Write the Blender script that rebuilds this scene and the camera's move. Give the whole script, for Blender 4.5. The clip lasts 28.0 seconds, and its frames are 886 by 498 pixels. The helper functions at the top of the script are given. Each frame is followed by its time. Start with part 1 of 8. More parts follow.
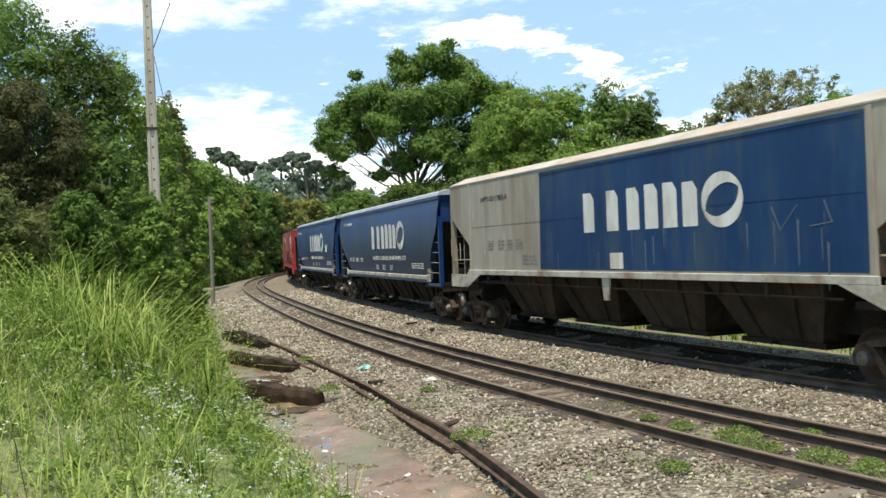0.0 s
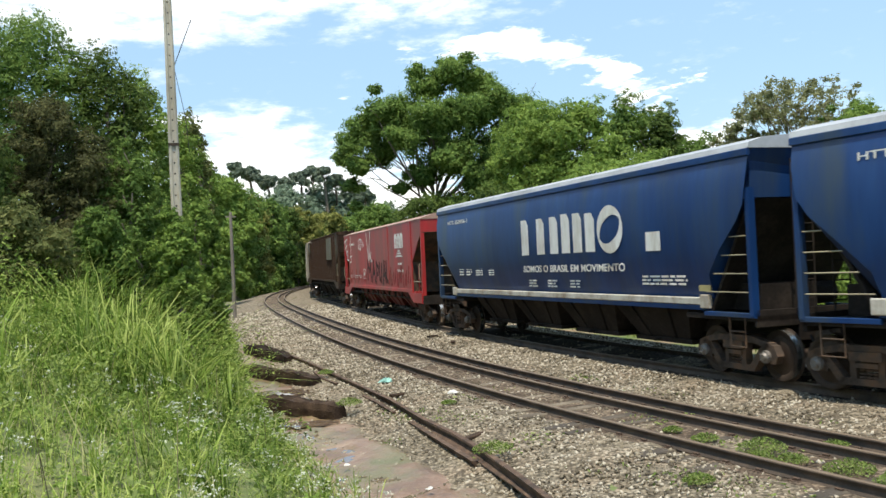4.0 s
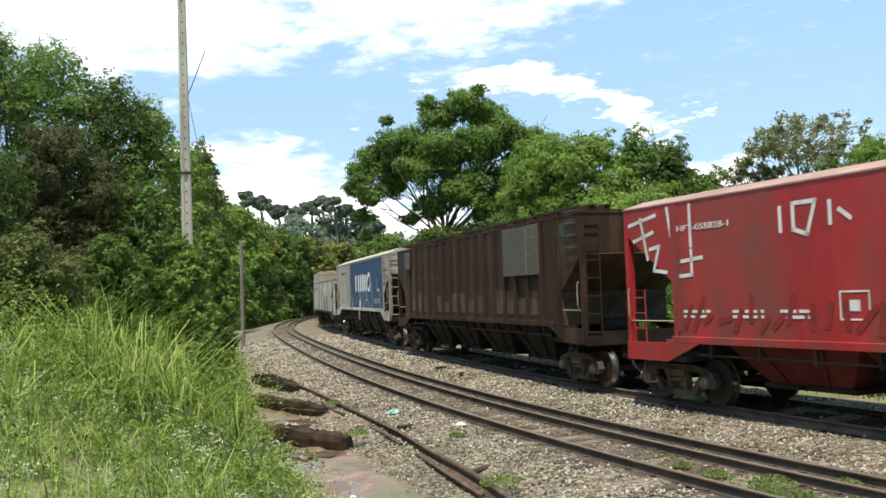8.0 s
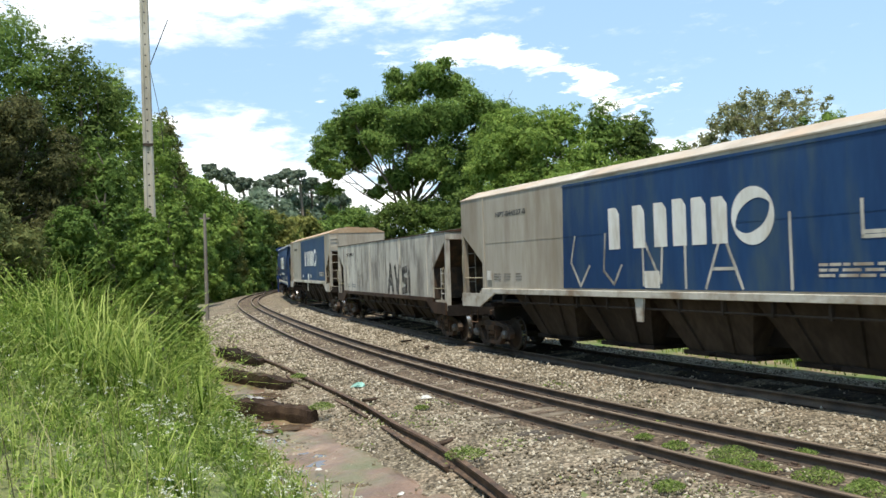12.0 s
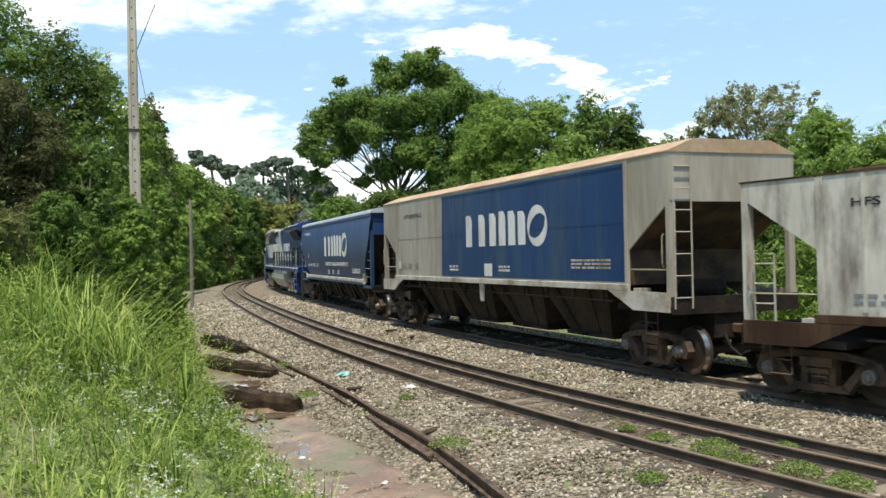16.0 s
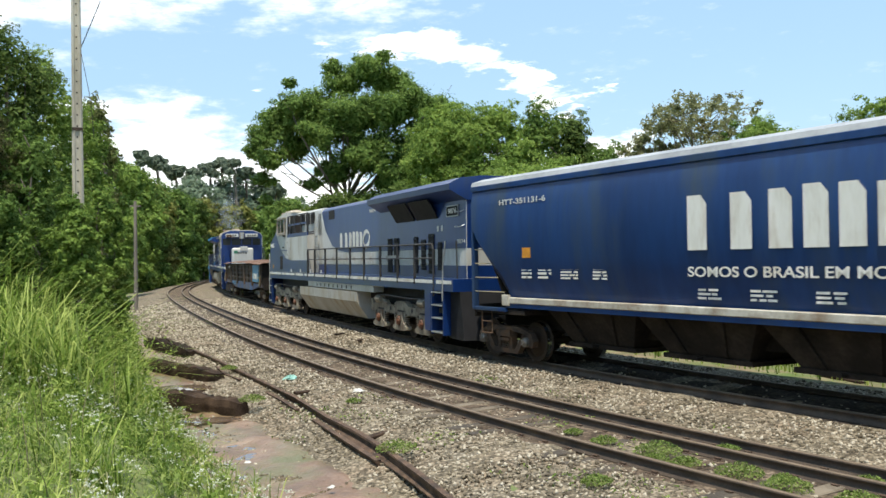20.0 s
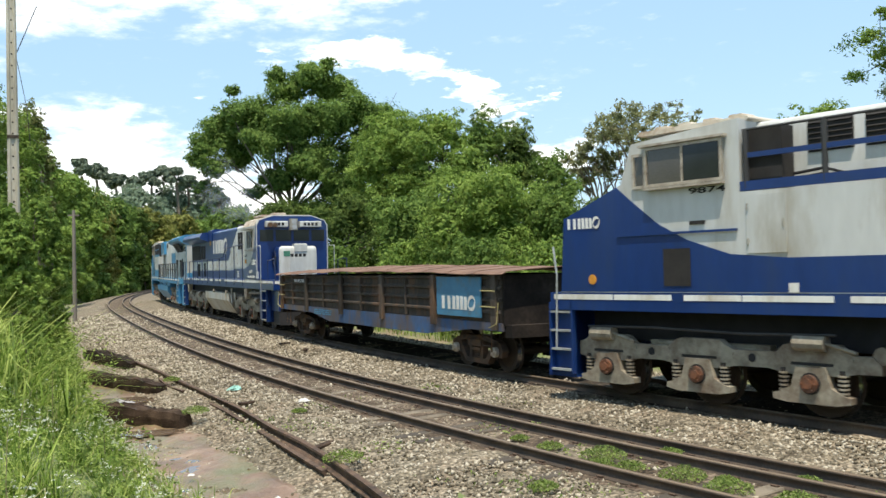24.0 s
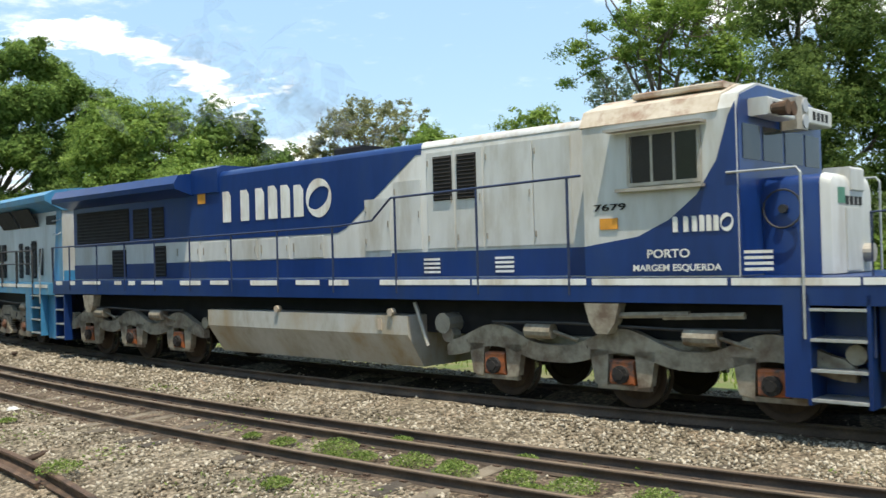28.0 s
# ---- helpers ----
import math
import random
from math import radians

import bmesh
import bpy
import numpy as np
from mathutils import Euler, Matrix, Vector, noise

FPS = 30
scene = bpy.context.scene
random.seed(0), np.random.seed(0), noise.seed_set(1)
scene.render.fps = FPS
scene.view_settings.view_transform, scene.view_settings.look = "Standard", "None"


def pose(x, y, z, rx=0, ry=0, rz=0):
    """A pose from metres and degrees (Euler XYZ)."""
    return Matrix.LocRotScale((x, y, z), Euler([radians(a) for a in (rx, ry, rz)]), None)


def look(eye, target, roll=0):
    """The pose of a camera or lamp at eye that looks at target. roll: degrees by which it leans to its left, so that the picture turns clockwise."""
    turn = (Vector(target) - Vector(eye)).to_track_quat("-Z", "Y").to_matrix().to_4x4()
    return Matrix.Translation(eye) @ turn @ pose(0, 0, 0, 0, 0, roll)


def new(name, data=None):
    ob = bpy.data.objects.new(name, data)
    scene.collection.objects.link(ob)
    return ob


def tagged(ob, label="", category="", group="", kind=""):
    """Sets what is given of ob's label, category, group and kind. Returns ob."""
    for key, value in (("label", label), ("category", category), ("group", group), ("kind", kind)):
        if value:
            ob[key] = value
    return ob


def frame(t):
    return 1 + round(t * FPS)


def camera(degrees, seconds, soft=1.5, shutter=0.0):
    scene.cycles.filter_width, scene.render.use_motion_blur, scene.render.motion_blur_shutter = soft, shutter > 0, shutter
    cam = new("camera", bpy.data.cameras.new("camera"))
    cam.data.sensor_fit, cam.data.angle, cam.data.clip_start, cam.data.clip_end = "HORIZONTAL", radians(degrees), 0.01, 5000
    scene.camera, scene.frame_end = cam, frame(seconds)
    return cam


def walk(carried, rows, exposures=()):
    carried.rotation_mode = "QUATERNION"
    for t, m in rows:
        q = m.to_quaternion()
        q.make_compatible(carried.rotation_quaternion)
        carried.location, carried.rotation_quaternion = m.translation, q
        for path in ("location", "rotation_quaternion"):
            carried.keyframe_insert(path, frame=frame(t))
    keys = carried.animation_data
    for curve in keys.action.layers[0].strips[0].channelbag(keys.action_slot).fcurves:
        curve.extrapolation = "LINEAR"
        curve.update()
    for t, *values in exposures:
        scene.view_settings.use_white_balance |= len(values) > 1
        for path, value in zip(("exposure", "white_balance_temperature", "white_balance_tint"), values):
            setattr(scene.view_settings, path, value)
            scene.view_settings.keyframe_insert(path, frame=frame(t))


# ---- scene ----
EYE = 2.816
cam = camera(51.0, 28.0, soft=1.5, shutter=0.15)
walk(cam, [
    (0.0, pose(0, 0, EYE, 89.33, 3.99, -0.02)),
    (0.5, pose(0, 0, EYE, 89.29, 3.99, 0.18)),
    (1.0, pose(0, 0, EYE, 89.41, 4.17, 0.49)),
    (1.5, pose(0, 0, EYE, 89.52, 4.17, 0.71)),
    (2.0, pose(0, 0, EYE, 89.49, 4.53, 1.01)),
    (2.5, pose(0, 0, EYE, 89.49, 4.81, 1.11)),
    (3.0, pose(0, 0, EYE, 89.77, 4.79, 1.21)),
    (3.5, pose(0, 0, EYE, 89.98, 4.62, 1.21)),
    (5.5, pose(0, 0, EYE, 90.73, 4.11, 1.24)),
    (6.0, pose(0, 0, EYE, 90.69, 3.86, 1.06)),
    (6.5, pose(0, 0, EYE, 91.63, 4.56, 1.51)),
    (7.0, pose(0, 0, EYE, 92.17, 4.37, 1.73)),
    (7.5, pose(0, 0, EYE, 92.31, 3.99, 1.78)),
    (8.0, pose(0, 0, EYE, 92.16, 3.81, 1.80)),
    (8.5, pose(0, 0, EYE, 92.04, 4.09, 1.81)),
    (9.0, pose(0, 0, EYE, 91.70, 3.91, 1.97)),
    (9.5, pose(0, 0, EYE, 91.73, 3.77, 2.16)),
    (10.0, pose(0, 0, EYE, 91.27, 4.08, 2.29)),
    (10.5, pose(0, 0, EYE, 90.17, 2.89, 2.30)),
    (11.0, pose(0, 0, EYE, 90.33, 3.10, 1.48)),
    (11.5, pose(0, 0, EYE, 90.42, 3.44, 0.21)),
    (12.0, pose(0, 0, EYE, 90.41, 3.68, -0.32)),
    (12.5, pose(0, 0, EYE, 90.25, 3.86, -0.14)),
    (14.5, pose(0, 0, EYE, 89.66, 3.31, -0.79)),
    (15.0, pose(0, 0, EYE, 89.55, 3.43, -0.71)),
    (15.5, pose(0, 0, EYE, 89.66, 3.27, -0.68)),
    (16.0, pose(0, 0, EYE, 89.74, 2.96, -1.16)),
    (16.5, pose(0, 0, EYE, 89.76, 2.97, -1.71)),
    (17.0, pose(0, 0, EYE, 89.72, 2.93, -1.81)),
    (17.5, pose(0, 0, EYE, 89.67, 2.86, -1.86)),
    (18.0, pose(0, 0, EYE, 89.65, 2.82, -2.03)),
    (18.5, pose(0, 0, EYE, 89.62, 2.66, -2.52)),
    (19.0, pose(0, 0, EYE, 89.49, 2.68, -3.00)),
    (19.5, pose(0, 0, EYE, 89.57, 2.68, -3.49)),
    (20.0, pose(0, 0, EYE, 89.82, 2.50, -4.31)),
    (20.5, pose(0, 0, EYE, 89.92, 2.51, -5.47)),
    (21.0, pose(0, 0, EYE, 89.95, 2.52, -5.38)),
    (21.5, pose(0, 0, EYE, 90.00, 2.65, -5.05)),
    (23.5, pose(0, 0, EYE, 90.06, 3.04, -6.78)),
    (24.0, pose(0, 0, EYE, 90.15, 2.86, -7.66)),
    (24.5, pose(0, 0, EYE, 90.15, 3.04, -6.98)),
    (25.0, pose(0, 0, EYE, 90.02, 3.21, -6.74)),
    (25.5, pose(0, 0, EYE, 89.89, 3.22, -6.97)),
    (26.0, pose(0, 0, EYE, 89.84, 3.35, -7.46)),
    (26.5, pose(0, 0, EYE, 89.82, 3.18, -8.60)),
    (27.0, pose(0, 0, EYE, 89.52, 2.84, -12.67)),
    (27.5, pose(0, 0, EYE, 89.09, 2.49, -17.94)),
    (28.0, pose(0, 0, EYE, 88.96, 2.93, -24.06)),
], exposures=[(0, .26, 6680, 10), (12, .26, 6680, 10), (21.5, .29, 6740, 10), (24, .33, 6820, 10), (28, .33, 6820, 10)])

# ---- light ----
world = bpy.data.worlds.new("sky")
scene.world = world
world.use_nodes = True
SUN_EL, SUN_AZ = radians(73), radians(187)   # azimuth from +y towards +x


def sky_world():
    nt = world.node_tree
    nt.nodes.clear()
    N, L = nt.nodes.new, nt.links.new
    out, bg = N("ShaderNodeOutputWorld"), N("ShaderNodeBackground")
    sky = N("ShaderNodeTexSky")
    sky.sky_type, sky.sun_disc = "NISHITA", False
    sky.sun_elevation, sky.sun_rotation = SUN_EL, SUN_AZ
    sky.air_density, sky.dust_density, sky.ozone_density = 1.0, 0.6, 1.0
    tc = N("ShaderNodeTexCoord")
    sep = N("ShaderNodeSeparateXYZ")
    L(tc.outputs["Generated"], sep.inputs[0])

    def math_node(op, a, b=None, c=None):
        n = N("ShaderNodeMath")
        n.operation = op
        for i, v in enumerate((a, b, c)):
            if v is None:
                continue
            if isinstance(v, (int, float)):
                n.inputs[i].default_value = v
            else:
                L(v, n.inputs[i])
        return n.outputs[0]
    az = math_node("ARCTAN2", sep.outputs[0], sep.outputs[1])
    el = math_node("ARCSINE", sep.outputs[2])
    # cloud field in the plane of azimuth and elevation, stretched sideways
    comb = N("ShaderNodeCombineXYZ")
    L(az, comb.inputs[0])
    L(math_node("MULTIPLY", el, 3.0), comb.inputs[1])
    big, fine = N("ShaderNodeTexNoise"), N("ShaderNodeTexNoise")
    big.inputs["Scale"].default_value, big.inputs["Detail"].default_value = 5.0, 3
    fine.inputs["Scale"].default_value, fine.inputs["Detail"].default_value, fine.inputs["Roughness"].default_value = 14.0, 7, 0.62
    L(comb.outputs[0], big.inputs["Vector"])
    L(comb.outputs[0], fine.inputs["Vector"])

    # the field is warped by noise, so that rims fray
    warp = N("ShaderNodeTexNoise")
    warp.inputs["Scale"].default_value, warp.inputs["Detail"].default_value, warp.inputs["Roughness"].default_value = 11.0, 6, 0.6
    L(comb.outputs[0], warp.inputs["Vector"])
    wsep = N("ShaderNodeSeparateColor")
    L(warp.outputs["Color"], wsep.inputs[0])
    az = math_node("ADD", az, math_node("MULTIPLY", math_node("SUBTRACT", wsep.outputs[0], 0.5), radians(17)))
    el = math_node("ADD", el, math_node("MULTIPLY", math_node("SUBTRACT", wsep.outputs[1], 0.5), radians(5.5)))

    def bump(a, e, ra, re, tilt=0.0):
        """1 at the cloud's middle, 0 at its rim and beyond."""
        da = math_node("DIVIDE", math_node("SUBTRACT", az, radians(a)), radians(ra))
        de = math_node("SUBTRACT", el, radians(e))
        de = math_node("SUBTRACT", de, math_node("MULTIPLY", da, radians(tilt)))
        de = math_node("DIVIDE", de, radians(re))
        d = math_node("ADD", math_node("MULTIPLY", da, da), math_node("MULTIPLY", de, de))
        return math_node("MAXIMUM", math_node("SUBTRACT", 1.0, d), 0.0)
    field = None
    for a, e, ra, re, tilt in CLOUDS:
        b = bump(a, e, ra, re, tilt)
        field = b if field is None else math_node("MAXIMUM", field, b)
    noise_sum = math_node("ADD", math_node("MULTIPLY", math_node("SUBTRACT", fine.outputs["Fac"], 0.5), 3.4),
                          math_node("MULTIPLY", math_node("SUBTRACT", big.outputs["Fac"], 0.5), 1.6))
    dens = math_node("ADD", math_node("MULTIPLY", field, 1.5), math_node("SUBTRACT", math_node("MULTIPLY", noise_sum, 0.8), 0.38))
    ramp = N("ShaderNodeMapRange")
    ramp.interpolation_type = "SMOOTHSTEP"
    ramp.inputs["From Min"].default_value, ramp.inputs["From Max"].default_value = -0.2, 1.12
    L(dens, ramp.inputs["Value"])
    mix = N("ShaderNodeMix")
    mix.data_type = "RGBA"
    L(ramp.outputs[0], mix.inputs[0])
    thin = N("ShaderNodeMix")
    thin.data_type = "RGBA"
    thin.inputs[0].default_value = SKY_VEIL
    thin.inputs[7].default_value = VEIL_COLOR
    L(sky.outputs[0], thin.inputs[6])
    L(thin.outputs[2], mix.inputs[6])
    mix.inputs[7].default_value = CLOUD_COLOR
    L(mix.outputs[2], bg.inputs["Color"])
    bg.inputs["Strength"].default_value = SKY_STRENGTH
    L(bg.outputs[0], out.inputs[0])


SKY_STRENGTH, SKY_VEIL = 0.146, 0.66
VEIL_COLOR, CLOUD_COLOR = (2.85, 4.65, 6.75, 1), (9.4, 9.6, 9.6, 1)
# azimuth, elevation, half width, half height (degrees), tilt
CLOUDS = [(-20, 19.5, 26, 7.6, -0.3), (-1, 20, 14, 7.6, -0.5), (-11.5, 5.6, 11, 4.0, -1.5), (-4, 3.4, 5, 3.0, 0), (3.6, 11.9, 5.6, 1.15, -0.7), (9.0, 10.3, 5.0, .95, -0.9),
          (11.9, 8.6, 2.6, .7, 0), (-5.4, 8.6, 2.2, .75, 0.5), (13.5, 5.2, 5.5, 2.2, 0), (27, 15.5, 6, 1.6, 0), (48, 14, 16, 5, 0),
          (-75, 24, 30, 8, 0), (95, 26, 25, 6, 0), (170, 30, 25, 5, 0)]
sky_world()
sun = new("sun", bpy.data.lights.new("sun", "SUN"))
sun.data.energy, sun.data.angle, sun.data.color = 4.9, radians(0.6), (1.0, 0.94, 0.82)
sun.matrix_world = look((0, 0, 0), (-math.sin(SUN_AZ) * math.cos(SUN_EL), -math.cos(SUN_AZ) * math.cos(SUN_EL), -math.sin(SUN_EL)))


# ---- materials ----
def mat(name, col, rough=0.6, metal=0.0, dark=None, light=None, scale=3.0, fine=40.0, bump=0.15, bump_scale=60.0,
        random=0.0, island=0.0, stain=None, stain_scale=1.5, stain_amount=0.35, streak=1.0, translucent=0.0, spec=0.5, two=1.0, cells=0.0):
    """A node material: a base colour that wanders between dark, col and light at two scales, stains, fine relief."""
    m = bpy.data.materials.new(name)
    m.use_nodes = True
    nt = m.node_tree
    N, L = nt.nodes.new, nt.links.new
    bsdf = nt.nodes["Principled BSDF"]
    tc = N("ShaderNodeTexCoord")
    mp = N("ShaderNodeMapping")
    mp.inputs["Scale"].default_value = (1, 1, 1 / streak)
    L(tc.outputs["Object"], mp.inputs[0])
    n1, n2 = N("ShaderNodeTexNoise"), N("ShaderNodeTexNoise")
    for n, s in ((n1, scale), (n2, fine)):
        n.inputs["Scale"].default_value, n.inputs["Detail"].default_value = s, 5
        L(mp.outputs[0], n.inputs["Vector"])
    add = N("ShaderNodeMath")
    add.operation = "MULTIPLY_ADD"
    L(n2.outputs["Fac"], add.inputs[0])
    add.inputs[1].default_value = 0.45 * two
    L(n1.outputs["Fac"], add.inputs[2])
    fac = add.outputs[0]
    if random or island:
        src = N("ShaderNodeObjectInfo").outputs["Random"] if random else N("ShaderNodeNewGeometry").outputs["Random Per Island"]
        k = N("ShaderNodeMath")
        k.operation = "MULTIPLY_ADD"
        L(src, k.inputs[0])
        k.inputs[1].default_value = random or island
        L(fac, k.inputs[2])
        sh = N("ShaderNodeMath")
        sh.operation = "SUBTRACT"
        L(k.outputs[0], sh.inputs[0])
        sh.inputs[1].default_value = (random or island) / 2
        fac = sh.outputs[0]
    ramp = N("ShaderNodeValToRGB")
    dark = dark or tuple(c * 0.7 for c in col)
    light = light or tuple(min(1, c * 1.25) for c in col)
    e = ramp.color_ramp.elements
    e[0].position, e[0].color = 0.45, (*dark, 1)
    e[1].position, e[1].color = 1.0, (*light, 1)
    mid = e.new(0.72)
    mid.color = (*col, 1)
    L(fac, ramp.inputs[0])
    colour = ramp.outputs[0]
    if stain:
        n3 = N("ShaderNodeTexNoise")
        n3.inputs["Scale"].default_value, n3.inputs["Detail"].default_value, n3.inputs["Roughness"].default_value = stain_scale, 8, 0.65
        L(mp.outputs[0], n3.inputs["Vector"])
        r3 = N("ShaderNodeMapRange")
        r3.inputs["From Min"].default_value, r3.inputs["From Max"].default_value = 0.62 - stain_amount * 0.4, 0.78 - stain_amount * 0.3
        L(n3.outputs["Fac"], r3.inputs["Value"])
        mx = N("ShaderNodeMix")
        mx.data_type = "RGBA"
        L(r3.outputs[0], mx.inputs[0])
        L(colour, mx.inputs[6])
        mx.inputs[7].default_value = (*stain, 1)
        colour = mx.outputs[2]
    if cells:
        # single stones: each with its own lightness, dark joints between
        vo = N("ShaderNodeTexVoronoi")
        vo.inputs["Scale"].default_value = cells
        L(tc.outputs["Object"], vo.inputs["Vector"])
        vs, vr, vm = N("ShaderNodeSeparateColor"), N("ShaderNodeMapRange"), N("ShaderNodeMix")
        L(vo.outputs["Color"], vs.inputs[0])
        L(vs.outputs[0], vr.inputs["Value"])
        vr.inputs["To Min"].default_value, vr.inputs["To Max"].default_value = 0.5, 1.5
        vd = N("ShaderNodeMapRange")
        L(vo.outputs["Distance"], vd.inputs["Value"])
        vd.inputs["From Min"].default_value, vd.inputs["From Max"].default_value = 0.35, 0.75
        vd.inputs["To Min"].default_value, vd.inputs["To Max"].default_value = 1.0, 0.4
        vk = N("ShaderNodeMath")
        vk.operation = "MULTIPLY"
        L(vr.outputs[0], vk.inputs[0])
        L(vd.outputs[0], vk.inputs[1])
        vm.data_type, vm.blend_type = "RGBA", "MULTIPLY"
        vm.inputs[0].default_value = 1.0
        L(colour, vm.inputs[6])
        L(vk.outputs[0], vm.inputs[7])
        colour = vm.outputs[2]
    L(colour, bsdf.inputs["Base Color"])
    bsdf.inputs["Roughness"].default_value = rough
    bsdf.inputs["Metallic"].default_value = metal
    bsdf.inputs["Specular IOR Level"].default_value = spec
    if bump:
        nb = N("ShaderNodeTexNoise")
        nb.inputs["Scale"].default_value, nb.inputs["Detail"].default_value = bump_scale, 4
        L(tc.outputs["Object"], nb.inputs["Vector"])
        b = N("ShaderNodeBump")
        b.inputs["Strength"].default_value, b.inputs["Distance"].default_value = bump, 0.02
        L(nb.outputs["Fac"], b.inputs["Height"])
        L(b.outputs[0], bsdf.inputs["Normal"])
    if translucent:
        tr, ms = N("ShaderNodeBsdfTranslucent"), N("ShaderNodeMixShader")
        L(colour, tr.inputs["Color"])
        ms.inputs[0].default_value = translucent
        L(bsdf.outputs[0], ms.inputs[1])
        L(tr.outputs[0], ms.inputs[2])
        L(ms.outputs[0], nt.nodes["Material Output"].inputs[0])
    return m


M = {
    "ballast": mat("ballast", (.215, .18, .127), .9, dark=(.125, .10, .072), light=(.30, .26, .20), scale=2, fine=22, bump=1.0, bump_scale=26, stain=(.26, .20, .14), stain_scale=.7, cells=17, spec=.2),
    "stone": mat("stone", (.240, .203, .145), .9, dark=(.10, .083, .058), light=(.45, .40, .315), scale=.8, fine=9, island=.75, bump=.3, bump_scale=60, spec=.2),
    "earth": mat("earth", (.20, .15, .095), .95, dark=(.11, .09, .05), light=(.30, .24, .16), scale=1.2, fine=14, bump=.6, bump_scale=20, stain=(.10, .15, .04), stain_scale=.5, stain_amount=.5),
    "turf": mat("turf", (.13, .17, .055), .95, dark=(.07, .10, .03), light=(.22, .24, .09), scale=1.5, fine=16, bump=.8, bump_scale=18, stain=(.20, .16, .09), stain_scale=.35, stain_amount=.3),
    "mud": mat("mud", (.19, .115, .072), .36, dark=(.10, .062, .04), light=(.30, .20, .13), scale=1.6, fine=11, bump=.7, bump_scale=16, stain=(.12, .12, .05), stain_scale=.9, stain_amount=.4),
    "fouled": mat("fouled", (.135, .10, .07), .95, dark=(.075, .055, .04), light=(.21, .165, .12), scale=2.5, fine=24, bump=1.0, bump_scale=26, cells=17, spec=.2),
    # ballast colour with the train's shadow painted into it
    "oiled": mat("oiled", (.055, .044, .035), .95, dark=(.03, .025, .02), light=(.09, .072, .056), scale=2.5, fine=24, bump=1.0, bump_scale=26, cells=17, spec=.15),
    "smoke": mat("smoke", (.30, .33, .38), 1.0, bump=0, spec=0),
    "rail_side": mat("rail_side", (.068, .048, .034), .8, dark=(.034, .026, .02), light=(.12, .085, .058), scale=2, fine=30, bump=.2),
    "rail_top": mat("rail_top", (.19, .14, .095), .55, metal=.2, scale=3, fine=25, bump=.05),
    "rail_old": mat("rail_old", (.078, .047, .030), .9, dark=(.028, .02, .015), light=(.16, .10, .062), scale=4, fine=40, bump=.4),
    "sleeper": mat("sleeper", (.105, .083, .058), .9, dark=(.05, .040, .030), light=(.20, .165, .12), scale=2, fine=24, random=.5, bump=.6, bump_scale=40),
    "old_wood": mat("old_wood", (.040, .026, .018), .8, dark=(.014, .010, .008), light=(.09, .06, .042), scale=3, fine=30, random=.4, bump=.9, bump_scale=30, spec=.12),
    "concrete": mat("concrete", (.47, .42, .33), .9, dark=(.34, .31, .26), light=(.56, .53, .47), scale=1.5, fine=25, streak=4, bump=.3, stain=(.24, .22, .18), stain_scale=1.2),
    "wood_pole": mat("wood_pole", (.20, .17, .14), .9, scale=2, fine=20, streak=6, bump=.4),
    "bark": mat("bark", (.15, .12, .09), .95, dark=(.07, .055, .04), light=(.26, .22, .17), scale=3, fine=20, streak=3, bump=.8, bump_scale=18),
    "twig": mat("twig", (.16, .14, .08), .9, scale=3, bump=.3),
    "trash_teal": mat("trash_teal", (.22, .42, .36), .5, scale=6, bump=.1),
    "trash_white": mat("trash_white", (.55, .54, .50), .5, scale=6, bump=.1),
}


def leaf_mat(name, col, dark, light, tl=0.42, rough=.65, spread=.6):
    return mat(name, col, rough, dark=dark, light=light, scale=.35, fine=1.3, island=spread, bump=0, translucent=tl, spec=.1)


M.update({
    "leaf_dark": leaf_mat("leaf_dark", (.094, .146, .036), (.048, .082, .02), (.165, .225, .058)),
    "leaf_mid": leaf_mat("leaf_mid", (.140, .225, .052), (.074, .132, .03), (.225, .32, .082)),
    "leaf_bright": leaf_mat("leaf_bright", (.195, .295, .062), (.105, .175, .036), (.30, .40, .098)),
    "leaf_olive": leaf_mat("leaf_olive", (.25, .265, .13), (.16, .17, .085), (.34, .34, .18)),
    "leaf_yellow": leaf_mat("leaf_yellow", (.20, .22, .060), (.10, .12, .03), (.32, .31, .095)),
    # olive brown leaves, darkened for the shaded hollow under the canopy
    "leaf_brown": leaf_mat("leaf_brown", (.088, .094, .038), (.045, .050, .02), (.15, .15, .06)),
    "leaf_weathered": leaf_mat("leaf_weathered", (.15, .175, .06), (.08, .10, .034), (.235, .245, .09)),
    # distance haze is mixed into these two leaf colours
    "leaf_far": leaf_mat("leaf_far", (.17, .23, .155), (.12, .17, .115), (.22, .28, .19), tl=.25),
    "leaf_pine": leaf_mat("leaf_pine", (.15, .19, .135), (.10, .13, .095), (.20, .24, .17), tl=.15),
    "grass": leaf_mat("grass", (.225, .33, .062), (.085, .15, .022), (.43, .50, .15), tl=.45, spread=.9),
    "grass_dry": leaf_mat("grass_dry", (.40, .38, .19), (.25, .24, .11), (.55, .52, .30), tl=.35),
    "herb": leaf_mat("herb", (.215, .31, .062), (.11, .175, .03), (.35, .43, .12), tl=.4, spread=.9),
    "weed": leaf_mat("weed", (.18, .25, .062), (.09, .14, .032), (.28, .34, .11), tl=.35),
    "water": mat("water", (.14, .10, .07), .06, scale=1, bump=.02, bump_scale=3, spec=.9),
    "flower": mat("flower", (.66, .68, .58), .7, island=.4, bump=0, translucent=.3),
})


